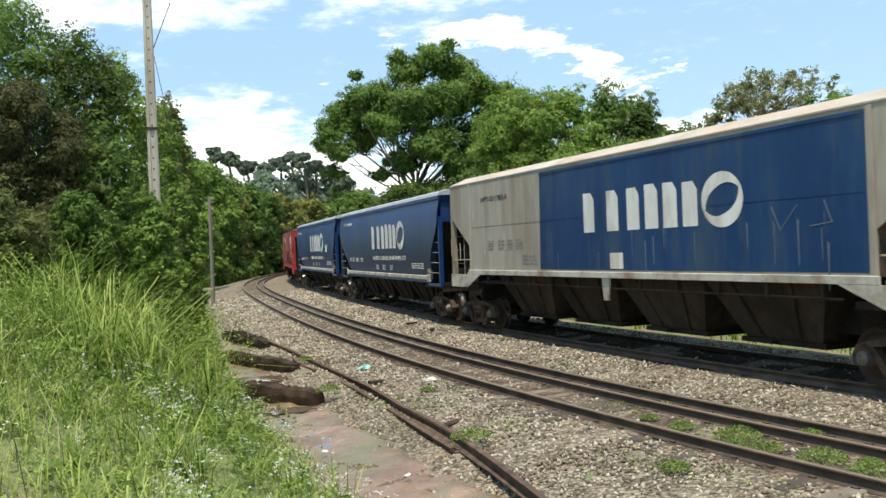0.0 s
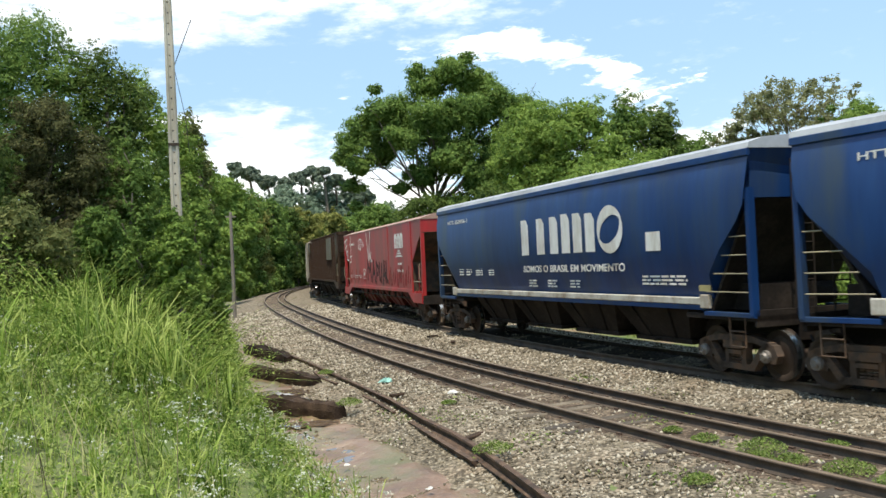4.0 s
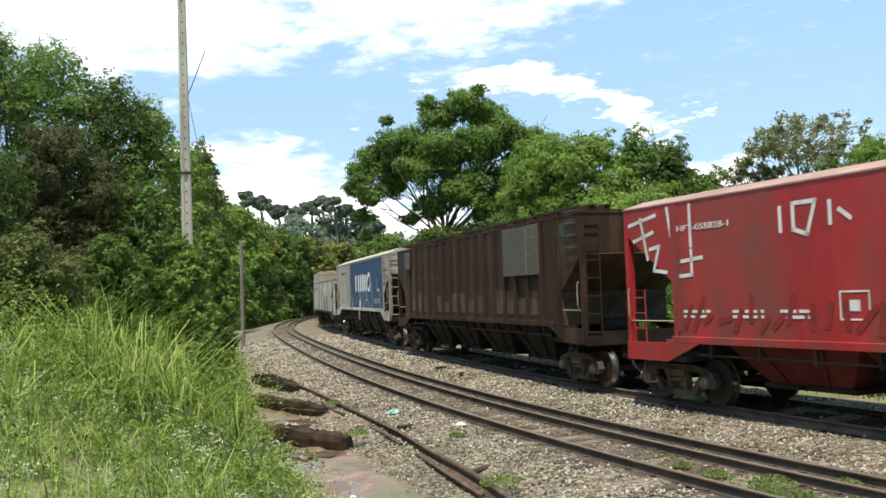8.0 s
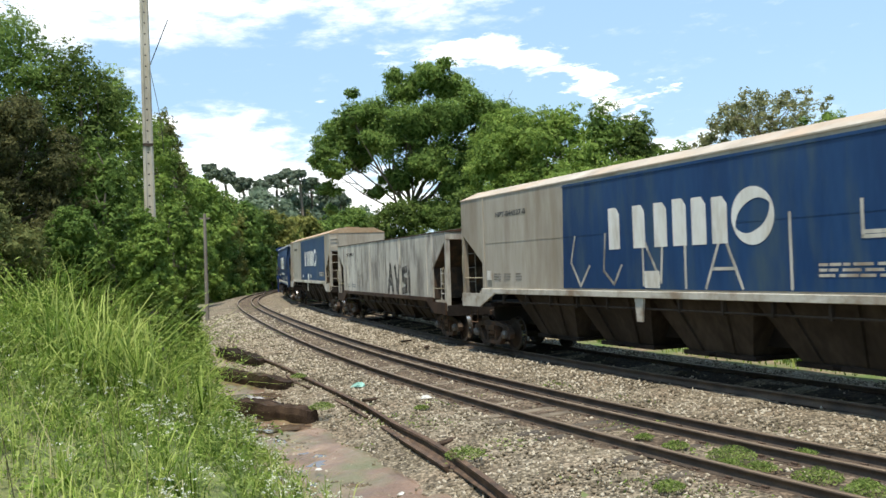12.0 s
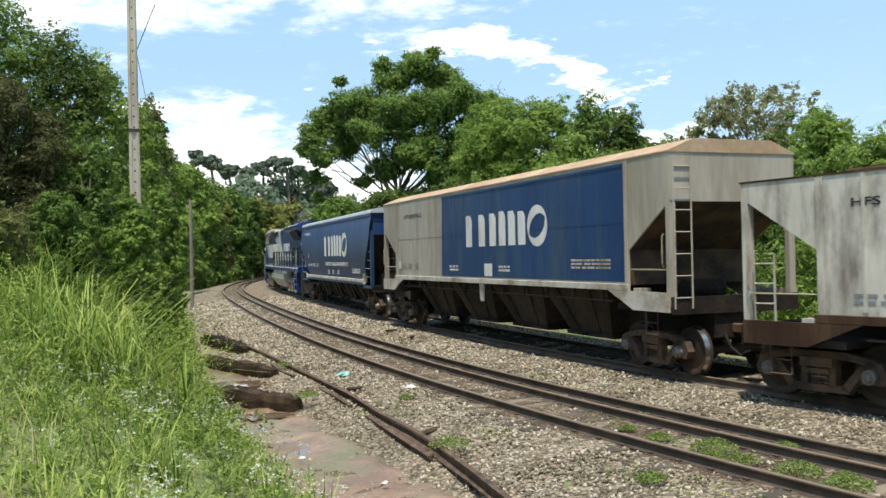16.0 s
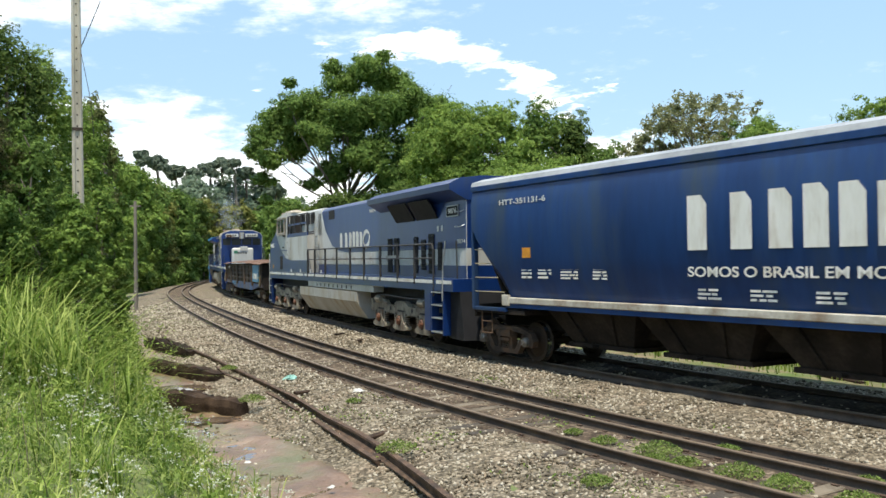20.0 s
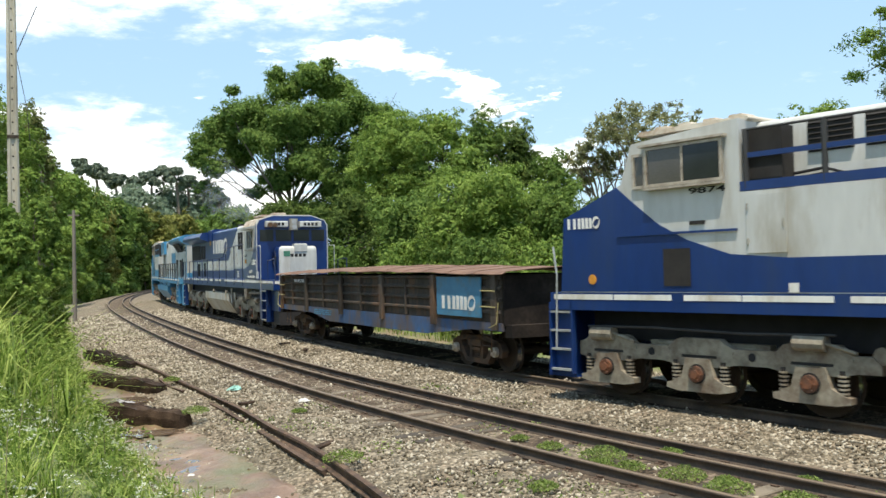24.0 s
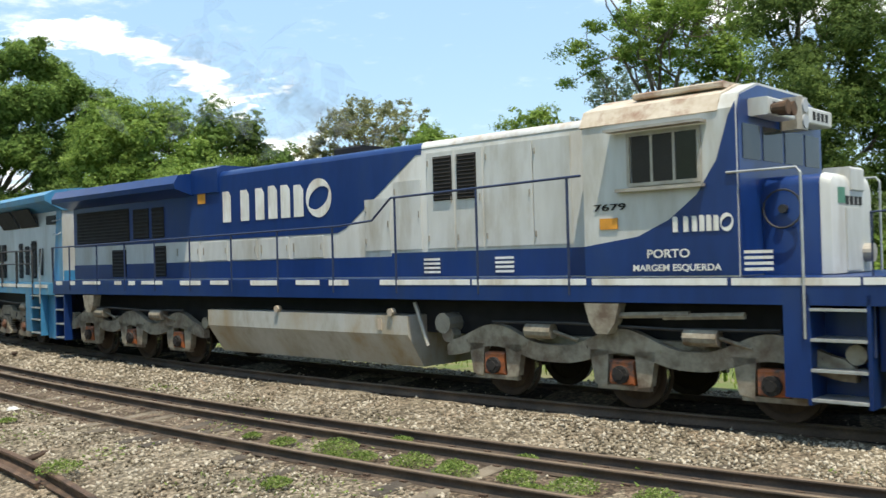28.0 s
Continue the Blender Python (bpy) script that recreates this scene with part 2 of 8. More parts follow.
# ---- mesh helpers ----
class Mesh:
    """Collects vertices and faces of one mesh."""

    def __init__(self):
        self.v, self.f, self.m = [], [], []

    def add(self, verts, faces, m=0):
        o = len(self.v)
        self.v += [tuple(p) for p in verts]
        self.f += [tuple(i + o for i in f) for f in faces]
        self.m += [m] * len(faces)
        return self

    def box(self, x0, x1, y0, y1, z0, z1, m=0, c=0.0):
        """A box; c cuts the four edges along its longest axis."""
        if c:
            d = (x1 - x0, y1 - y0, z1 - z0)
            ax = d.index(max(d))
            if ax == 0:
                return self.prism([(y0 + c, z0), (y1 - c, z0), (y1, z0 + c), (y1, z1 - c), (y1 - c, z1), (y0 + c, z1), (y0, z1 - c), (y0, z0 + c)], x0, x1, "x", m)
            if ax == 1:
                return self.prism([(x0 + c, z0), (x1 - c, z0), (x1, z0 + c), (x1, z1 - c), (x1 - c, z1), (x0 + c, z1), (x0, z1 - c), (x0, z0 + c)], y0, y1, "y", m)
            return self.prism([(x0 + c, y0), (x1 - c, y0), (x1, y0 + c), (x1, y1 - c), (x1 - c, y1), (x0 + c, y1), (x0, y1 - c), (x0, y0 + c)], z0, z1, "z", m)
        vs = [(x, y, z) for x in (x0, x1) for y in (y0, y1) for z in (z0, z1)]
        return self.add(vs, [(0, 1, 3, 2), (4, 6, 7, 5), (0, 4, 5, 1), (2, 3, 7, 6), (0, 2, 6, 4), (1, 5, 7, 3)], m)

    def prism(self, poly, a, b, axis="x", m=0):
        """A polygon pushed from a to b along an axis. poly in the other two coordinates, in order."""
        put = {"x": lambda p, t: (t, p[0], p[1]), "y": lambda p, t: (p[0], t, p[1]), "z": lambda p, t: (p[0], p[1], t)}[axis]
        n = len(poly)
        vs = [put(p, a) for p in poly] + [put(p, b) for p in poly]
        return self.add(vs, [tuple(range(n))[::-1], tuple(range(n, 2 * n))] + [(i, (i + 1) % n, n + (i + 1) % n, n + i) for i in range(n)], m)

    def loft(self, rings, m=0, caps=True):
        n = len(rings[0])
        vs = [p for r in rings for p in r]
        fs = [(k * n + i, k * n + (i + 1) % n, (k + 1) * n + (i + 1) % n, (k + 1) * n + i) for k in range(len(rings) - 1) for i in range(n)]
        if caps:
            fs += [tuple(range(n))[::-1], tuple(range((len(rings) - 1) * n, len(rings) * n))]
        return self.add(vs, fs, m)

    def tube(self, pts, r, n=6, m=0):
        """A round bar along points; r is one radius or one a point."""
        pts = [Vector(p) for p in pts]
        rs = [r] * len(pts) if isinstance(r, (int, float)) else r
        rings = []
        for i, p in enumerate(pts):
            d = (pts[min(i + 1, len(pts) - 1)] - pts[max(i - 1, 0)]).normalized()
            a = d.cross(Vector((0, 0, 1)) if abs(d.z) < .9 else Vector((1, 0, 0))).normalized()
            b = d.cross(a)
            rings.append([p + (a * math.cos(2 * math.pi * k / n) + b * math.sin(2 * math.pi * k / n)) * rs[i] for k in range(n)])
        return self.loft(rings, m)

    def disc(self, x, y, z, r, h, axis="y", n=20, m=0, r2=None):
        c = [(math.cos(2 * math.pi * i / n), math.sin(2 * math.pi * i / n)) for i in range(n)]
        r2 = r if r2 is None else r2
        put = {"y": lambda a, b, t: (x + a, y + t, z + b), "x": lambda a, b, t: (x + t, y + a, z + b), "z": lambda a, b, t: (x + a, y + b, z + t)}[axis]
        return self.loft([[put(a * r, b * r, 0) for a, b in c], [put(a * r2, b * r2, h) for a, b in c]], m)

    def data(self, name, mats, smooth=False):
        me = bpy.data.meshes.new(name)
        me.from_pydata(self.v, [], self.f)
        for mt in mats if isinstance(mats, (list, tuple)) else [mats]:
            me.materials.append(M[mt] if isinstance(mt, str) else mt)
        if any(self.m):
            me.polygons.foreach_set("material_index", self.m)
        bm = bmesh.new()
        bm.from_mesh(me)
        bmesh.ops.recalc_face_normals(bm, faces=bm.faces)
        bm.to_mesh(me)
        bm.free()
        if smooth:
            me.polygons.foreach_set("use_smooth", [True] * len(me.polygons))
            me.set_sharp_from_angle(angle=radians(40))
        me.update()
        return me

    def ob(self, name, mats, parent=None, label="", smooth=False, at=None):
        o = new(name, self.data(name, mats, smooth))
        if parent:
            o.parent = parent
        if at is not None:
            o.matrix_basis = at
        return tagged(o, label) if label else o


def quick_mesh(name, verts, faces, mats, index=None, smooth=False):
    """A mesh from number arrays: faces all with the same number of corners."""
    me = bpy.data.meshes.new(name)
    verts, faces = np.asarray(verts, np.float32), np.asarray(faces, np.int32)
    k = faces.shape[1]
    me.vertices.add(len(verts))
    me.vertices.foreach_set("co", verts.ravel())
    me.loops.add(faces.size)
    me.loops.foreach_set("vertex_index", faces.ravel())
    me.polygons.add(len(faces))
    me.polygons.foreach_set("loop_start", np.arange(len(faces), dtype=np.int32) * k)
    for mt in mats if isinstance(mats, (list, tuple)) else [mats]:
        me.materials.append(M[mt] if isinstance(mt, str) else mt)
    if index is not None:
        me.polygons.foreach_set("material_index", np.asarray(index, np.int32))
    if smooth:
        me.polygons.foreach_set("use_smooth", np.ones(len(faces), bool))
    me.update(calc_edges=True)
    me.validate()
    return me


# ---- the line of the tracks ----
# s runs along the outer rail of the empty track, away from the camera; heading in degrees left of +y
KS = (-60, -40, -25, -20, -15, -10, -5, 0, 5, 10, 15, 20, 25, 30, 40, 50, 60, 70, 80, 90, 100, 110, 130, 160)
KH = (70, 62, 47.1, 41.2, 36.2, 31.9, 28.2, 25.2, 22.7, 20.8, 19.2, 18, 17.2, 16.6, 15.9, 15.3, 14, 11.5, 8, 4, 0, -5, -15, -32)
LS = np.arange(-280, 320.01, 0.1)
LT = np.radians(np.interp(LS, KS, KH))
_k = np.hanning(61) / np.hanning(61).sum()
LT = np.convolve(np.pad(LT, 30, mode="edge"), _k, "valid")
LX, LY = np.cumsum(-np.sin(LT)) * 0.1, np.cumsum(np.cos(LT)) * 0.1
_i = int(np.argmin(abs(LS)))
LX, LY = LX + 3.21 - LX[_i], LY + 12.0 - LY[_i]


def on_line(s, off, z=0.0):
    """The place at s along the line, off metres to its right (away from the camera), and the heading there."""
    th = np.interp(s, LS, LT)
    return np.interp(s, LS, LX) + np.cos(th) * off, np.interp(s, LS, LY) + np.sin(th) * off, z, th


def line_coords(x, y):
    """s and offset of points, by the nearest place of the line."""
    x, y = np.atleast_1d(x).astype(float), np.atleast_1d(y).astype(float)
    S, O = np.empty(len(x)), np.empty(len(x))
    gx, gy, gs, gt = LX[::5], LY[::5], LS[::5], LT[::5]
    for a in range(0, len(x), 4000):
        d = (x[a:a + 4000, None] - gx) ** 2 + (y[a:a + 4000, None] - gy) ** 2
        i = d.argmin(1)
        S[a:a + 4000] = gs[i]
        O[a:a + 4000] = (x[a:a + 4000] - gx[i]) * np.cos(gt[i]) + (y[a:a + 4000] - gy[i]) * np.sin(gt[i])
    return S, O


NEAR_C, FAR_C = 0.83, 5.10     # centre lines of the empty track and of the train's track
BALLAST_Z = -0.17
CANT = radians(2.0)                # the train's track leans into its curve


def bank_edge(s):
    """Where the bank's foot lies, metres left of the outer rail."""
    return np.interp(s, (-30, -5, 5, 12, 30, 45, 70), (5.0, 4.6, 4.3, 4.1, 3.1, 3.4, 5.0))


def ground_z(x, y):
    x, y = np.atleast_1d(x).astype(float), np.atleast_1d(y).astype(float)
    s, o = line_coords(x, y)
    u = -o - bank_edge(s)                      # metres up the bank
    z = np.full(len(s), BALLAST_Z)
    left = -o - 1.5
    ditch = np.clip(left / 1.2, 0, 1)
    z = z - 0.27 * ditch * ditch * (3 - 2 * ditch)
    bank = np.where(u > 0, 0.36 * np.minimum(u, 4.2) + 0.14 * np.clip(u - 4.2, 0, 14) + 0.25 * np.clip(u - 18, 0, 30), 0)
    fade = np.interp(s, (-40, -2, 6, 20, 40, 75, 120), (1, 1, 1.45, 1.35, .8, .45, .5))
    z = z + bank * fade
    right = o - 8.0
    z = z - 0.15 * np.clip(right / 1.5, 0, 1) + 0.07 * np.clip(right - 8, 0, 60)
    lump = 0.10 * np.sin(x * .9 + 1.3 * np.sin(y * .7)) * np.sin(y * .8 + .5) + 0.05 * np.sin(x * 2.7 + y * 1.9)
    return z + lump * (np.clip(u / 1.5, 0, 1) + np.clip(right / 2, 0, 1))

# ---- ground ----
def ground_sheet():
    """One sheet of earth to the horizon: fine near the tracks, coarse beyond."""
    a = np.concatenate([[-2500, -900, -400, -200, -120, -80], np.arange(-60, 60.1, 0.8), [80, 120, 200, 400, 900, 2500]])
    b = np.concatenate([[-2500, -900, -300, -120, -60, -30], np.arange(-15, 130.1, 0.8), [150, 200, 300, 600, 1200, 3000]])
    X, Y = np.meshgrid(a, b)
    z = ground_z(X.ravel(), Y.ravel()).reshape(X.shape)
    far = np.clip((np.hypot(X, Y) - 150) / 200, 0, 1)
    z = z * (1 - far) + far * np.minimum(z, 4)
    n, m = X.shape
    idx = np.arange(n * m).reshape(n, m)
    f = np.stack([idx[:-1, :-1], idx[:-1, 1:], idx[1:, 1:], idx[1:, :-1]], -1).reshape(-1, 4)
    s, o = line_coords(X.ravel()[f].mean(1), Y.ravel()[f].mean(1))
    turf = (o > 8.6) | (-o > bank_edge(s) + .3)
    me = quick_mesh("ground", np.stack([X, Y, z - 0.03], -1).reshape(-1, 3), f, ["earth", "turf"], turf.astype(int), smooth=True)
    return tagged(new("ground", me), "brown earth with grass and weeds beside the tracks", "ground", kind="structure")


def strip(name, s0, s1, ds, offs, zs, m, label, category):
    """A bed laid along the line: a cross-section of offsets and heights."""
    s = np.arange(s0, s1 + ds / 2, ds)
    rng = np.random.default_rng(4)
    V = []
    for o, z in zip(offs, zs):
        x, y, _, _ = on_line(s, o)
        V.append(np.stack([x, y, np.full(len(s), z) + rng.normal(0, .012, len(s))], -1))
    V = np.stack(V, 1)
    n, k = V.shape[:2]
    idx = np.arange(n * k).reshape(n, k)
    f = np.stack([idx[:-1, :-1], idx[:-1, 1:], idx[1:, 1:], idx[1:, :-1]], -1).reshape(-1, 4)
    return tagged(new(name, quick_mesh(name, V.reshape(-1, 3), f, m, smooth=True)), label, category, kind="structure")


ground_sheet()
strip("ballast_bed", -250, 300, 0.5, (-3.0, -2.1, -1.2, 0, 1.7, 2.5, 3.4, 4.3, 6.0, 7.0, 7.8), (-.42, -.27, -.155, -.165, -.165, -.12, -.10, -.14, -.14, -.15, -.45), "ballast",
      "pale grey crushed stone ballast under two tracks", "ballast")
strip("fouled_ballast", -250, 300, 0.5, (-.32, -.2, .4, 1.3, 1.85, 1.98), (-.19, -.156, -.150, -.150, -.156, -.19), "fouled", "brown fouled ballast between the rails", "ballast")
# near-black strip that deepens the shadow below the train
strip("shade_strip", -130, 220, 0.7, (3.95, 4.1, 5.2, 6.2, 6.4), (-.18, -.135, -.13, -.135, -.19), "oiled", "ballast darkened for the train's shadow between the rails", "ballast")


def ditch_mud():
    """Wet mud along the ditch with ruts and lumps; water stands in its low places."""
    s, o = np.meshgrid(np.arange(-12, 34.01, .12), np.arange(-5.4, -2.45, .1), indexing="ij")
    x, y, _, _ = on_line(s.ravel(), o.ravel())
    z = np.interp(o.ravel(), (-5.4, -4.6, -4.1, -3.7, -3.3, -2.9, -2.5), (-.37, -.35, -.385, -.40, -.385, -.37, -.46))
    z = z + np.array([.055 * noise.noise((a * 1.6, b * 1.6, 0)) + .035 * noise.noise((a * 4.3, b * 4.3, 3)) + .012 * noise.noise((a * 13, b * 13, 7)) for a, b in zip(x, y)])
    n, m = s.shape
    i = np.arange(n * m).reshape(n, m)
    f = np.stack([i[:-1, :-1], i[:-1, 1:], i[1:, 1:], i[1:, :-1]], -1).reshape(-1, 4)
    tagged(new("ditch_mud", quick_mesh("ditch_mud", np.stack([x, y, z], 1), f, "mud", smooth=True)), "wet reddish mud in the ditch beside the track", "mud", kind="structure")
    k = np.arange(-9, 24.01, .3)
    a, b = on_line(k, -4.25), on_line(k, -3.1)
    V = np.concatenate([np.stack([p[0], p[1], np.full(len(k), -.415)], 1) for p in (a, b)])
    j = np.arange(len(k) - 1)
    F = np.stack([j, j + len(k), j + len(k) + 1, j + 1], 1)
    tagged(new("ditch_water", quick_mesh("ditch_water", V, F, "water")), "shallow muddy water standing in the ditch", "water", kind="structure")


ditch_mud()


def swept(name, profile, s0, s1, ds, off, m, parent=None, label="", mi=None, z=0.0):
    """A closed profile (across, up) swept along the line."""
    s = np.arange(s0, s1 + ds / 2, ds)
    V = []
    for a, h in profile:
        x, y, _, _ = on_line(s, off + a)
        V.append(np.stack([x, y, np.full(len(s), h + z)], -1))
    V = np.stack(V, 1)
    n, k = V.shape[:2]
    idx = np.arange(n * k).reshape(n, k)
    nx = np.roll(idx, -1, 1)
    f = np.stack([idx[:-1], nx[:-1], nx[1:], idx[1:]], -1).reshape(-1, 4)
    index = np.tile(mi, n - 1) if mi is not None else None
    o = new(name, quick_mesh(name, V.reshape(-1, 3), f, m, index))
    o.parent = parent
    return tagged(o, label) if label else o


RAIL = [(-.07, -.16), (.07, -.16), (.07, -.145), (.012, -.12), (.012, -.045), (.036, -.035), (.036, -.003), (-.036, -.003), (-.036, -.035), (-.012, -.045), (-.012, -.12), (-.07, -.145)]
RAIL_MI = [0, 0, 0, 0, 0, 0, 1, 0, 0, 0, 0, 0]


def track(label, offs, mid, s_near, s_far, half, seed, cant=0.0):
    rnd = random.Random(seed)
    t = tagged(new("railway_track"), label, "railway track", kind="structure")
    for o in offs:
        swept("rail", RAIL, -130, 220, 0.7, o, ["rail_side", "rail_top"], t, "brown steel rail with a worn bright head", RAIL_MI, z=(mid - o) * math.sin(cant))
    # sleepers: near ones each on its own, the rest joined
    def shape(dx, dy, dz):
        b = Mesh()
        b.box(-dx, dx, -dy, dy, -dz, 0, c=.015)
        return b
    kinds = [shape(.11 + .012 * i, half + .05 * (i - 1), .15).data("sleeper", "sleeper") for i in range(3)]
    plate = Mesh()
    plate.box(-.09, .09, -.13, .13, 0, .016)
    plate.box(-.05, .05, -.10, -.06, .016, .045)
    plate.box(-.05, .05, .06, .10, .016, .045)
    plate_data = plate.data("tie_plate", "rail_old")
    s = s_near
    while s < s_far:
        x, y, _, th = on_line(s, mid + rnd.uniform(-.05, .05))
        o = new("sleeper", kinds[rnd.randrange(3)])
        o.matrix_basis = Matrix.Translation((x, y, -.138 + rnd.uniform(-.032, .004))) @ Matrix.Rotation(th + math.pi / 2 + math.pi / 2 + rnd.uniform(-.03, .03), 4, "Z") @ Matrix.Rotation(math.pi / 2, 4, "Z")
        o.parent = t
        if s < 14:
            for r in offs:
                px, py, _, _ = on_line(s, r)
                q = new("tie_plate", plate_data)
                q.matrix_basis = Matrix.Translation((px, py, -.163)) @ Matrix.Rotation(th + math.pi / 2, 4, "Z")
                q.parent = t
        s += rnd.uniform(.56, .64)
    V, F = [], []
    for s in np.concatenate([np.arange(s_near - 60, s_near, .6), np.arange(s_far, s_far + 80, .6)]):
        x, y, _, th = on_line(s, mid)
        c, d = Vector((math.cos(th), math.sin(th), 0)), Vector((-math.sin(th), math.cos(th), 0))
        k = len(V)
        V += [Vector((x, y, z)) + c * a * half + d * b * .12 for z in (-.3, -.158) for a, b in ((-1, -1), (1, -1), (1, 1), (-1, 1))]
        F += [(k + a, k + b, k + e, k + g) for a, b, e, g in ((4, 5, 6, 7), (0, 1, 5, 4), (1, 2, 6, 5), (2, 3, 7, 6), (3, 0, 4, 7))]
    o = tagged(new("sleepers", quick_mesh("sleepers", [tuple(v) for v in V], F, "sleeper")), kind="stuff")
    o.parent = t
    return t


def tracks():
    track("empty three-rail track of rusty rails on worn timber sleepers", (0, 1.11, 1.67), NEAR_C, -9, 62, 1.5, 3)
    track("track of brown rails under the passing train", (4.26, 5.93), FAR_C, -9, 50, 1.3, 4, CANT)


# ---- plants ----
rng = np.random.default_rng(11)


def leaf_quads(P, size, out=None, rs=None, three=False):
    """Rhombic leaves at points P, bent along the middle, that face up and outwards more or less."""
    rs = rs or rng
    n = len(P)
    nrm = rs.normal(size=(n, 3)) * (.55 if out is None else .42)
    nrm[:, 2] += .7 if out is None else .35
    if out is not None:
        nrm += out * 1.15
    d = np.cross(nrm, rs.normal(size=(n, 3)))
    d /= np.linalg.norm(d, axis=1)[:, None] + 1e-9
    side = np.cross(d, nrm)
    side /= np.linalg.norm(side, axis=1)[:, None] + 1e-9
    L = (size * rs.uniform(.6, 1.35, n))[:, None]
    if three:
        V = np.stack([P - d * L * .5 + side * L * .30, P - d * L * .5 - side * L * .30, P + d * L * .75], 1)
        V[:, 2, 2] -= L[:, 0] * .12
        return V.reshape(-1, 3), np.arange(3 * n).reshape(n, 3)
    V = np.stack([P - d * L * .55, P + side * L * .34, P + d * L * .55, P - side * L * .34], 1)
    V[:, 2, 2] -= L[:, 0] * .15
    F = np.arange(4 * n).reshape(n, 4)
    return V.reshape(-1, 3), F


def crown_points(lobes, n, rs=None, even=.24, twig=8, soft=1.0):
    """Leaves in sprays over bosses that stand out of ellipsoid lobes (cx, cy, cz, rx, ry, rz), with hollows between: places, the way out at each, sizes."""
    rs = rs or rng
    lobes = np.asarray(lobes, float)
    area = (lobes[:, 3] * lobes[:, 4] + lobes[:, 3] * lobes[:, 5] + lobes[:, 4] * lobes[:, 5])
    out, ways, sizes = [], [], []

    def unit(v):
        return v / (np.linalg.norm(v, axis=1)[:, None] + 1e-9)
    for lb, share in zip(lobes, area / area.sum()):
        k = int(rs.integers(14, 23))
        u = rs.normal(size=(k, 3))
        u[:, 2] = u[:, 2] * .8 + .35
        u = unit(u)
        r = lb[3:].mean() * rs.uniform(.16, .46, k)
        c = lb[:3] + u * rs.uniform(.55, .98, k)[:, None] * lb[3:]
        sprays = np.maximum(2, (r * r / (r * r).sum() * share * n * (1 - even) / twig).astype(int))
        uu, rr, cc = np.repeat(u, sprays, 0), np.repeat(r, sprays), np.repeat(c, sprays, 0)
        v = rs.normal(size=uu.shape) * .75 + uu * .7
        v[:, 2] += .25
        v = unit(v)
        p = cc + v * (rr * rs.uniform(.55, 1.30, len(rr)))[:, None] * (1, 1, .8)
        g = rs.normal(size=(len(p) * twig, 3)) * np.repeat(soft * rr * rs.uniform(.07, .26, len(rr)), twig)[:, None] * (1, 1, .6)
        out.append(np.repeat(p, twig, 0) + g)
        ways.append(np.repeat(v, twig, 0))
        # leaves in the shade between the bosses
        m = int(share * n * even)
        w = unit(rs.normal(size=(m, 3)))
        out.append(lb[:3] + w * rs.uniform(.45, .8, m)[:, None] * lb[3:])
        ways.append(w)
        sizes += [np.full(len(g), .80), np.full(m, 1.45)]
    return np.concatenate(out), np.concatenate(ways), np.concatenate(sizes)


def limb(b, a, c, ra, rb, bend, rs, n=6):
    a, c = Vector(a), Vector(c)
    side = Vector(rs.normal(size=3)) * bend * (c - a).length
    pts = [a.lerp(c, t) + side * math.sin(math.pi * t) for t in (0, .33, .66, 1)]
    b.tube(pts, [ra, ra * .75 + rb * .25, ra * .4 + rb * .6, rb], n)


def tree(x, y, height, lobes, leaves, size, leaf, label, trunk_r=.22, bark="bark", name="tree", category="tree", limbs=9, fork=.35, seed=1, z=None, twig=8, soft=1.0):
    """Trunk with limbs that reach into the crown's lobes, and a crown of many single leaves. Lobes are relative to the foot."""
    rs = np.random.default_rng(seed)
    z = float(ground_z([x], [y])[0]) - .1 if z is None else z
    t = tagged(new(name), label, category)
    t.matrix_basis = Matrix.Translation((x, y, z))
    b = Mesh()
    top = max(l[2] for l in lobes)
    fk = Vector((rs.normal() * .2, rs.normal() * .2, height * fork))
    limb(b, (0, 0, 0), fk, trunk_r * 1.25, trunk_r, .03, rs, 8)
    order = sorted(lobes, key=lambda l: -l[3] * l[5])
    for i in range(limbs):
        l = order[i % len(order)]
        tgt = Vector(l[:3]) + Vector((rs.uniform(-.6, .6) * l[3], rs.uniform(-.6, .6) * l[4], rs.uniform(-.5, .5) * l[5]))
        st = fk.lerp(Vector((0, 0, top)), rs.uniform(0, .25))
        limb(b, st, tgt, trunk_r * rs.uniform(.3, .5), .02, .10, rs)
        for _ in range(2):
            tip = tgt + Vector(rs.normal(size=3)) * l[3] * .35
            limb(b, st.lerp(tgt, .6), tip, trunk_r * .18, .015, .1, rs, 4)
    b.ob("trunk", bark, t, smooth=True)
    P, W, S = crown_points(lobes, leaves, rs, twig=twig, soft=soft)
    V, F = leaf_quads(P, size * S, W, rs, three=True)
    o = new("crown", quick_mesh("crown", V, F, leaf))
    o.parent = t
    return t


def blob(rs, w, h, n, z0=.5, flat=.8):
    """Lobes of a broad billowing crown: w half width, h height, the lowest lobes at z0 of the height."""
    out = []
    for i in range(n):
        q = (i + .5) / n
        a = 2.4 * i + rs.uniform(-.4, .4)
        zz = h * (z0 + (.88 - z0) * q)
        full = math.sqrt(max(.06, 1 - max(0, (zz / h - .45) / .55) ** 2))
        r = w * full * rs.uniform(.35, .74)
        k = w * rs.uniform(.28, .46)
        out.append((r * math.cos(a), r * math.sin(a), zz, k, k, min(h * .2, k) * rs.uniform(.8, 1.15)))
    out.append((0, 0, h * .88, w * .4, w * .4, h * .12))
    return out


def polar(az, d):
    return d * math.sin(radians(az)), d * math.cos(radians(az))


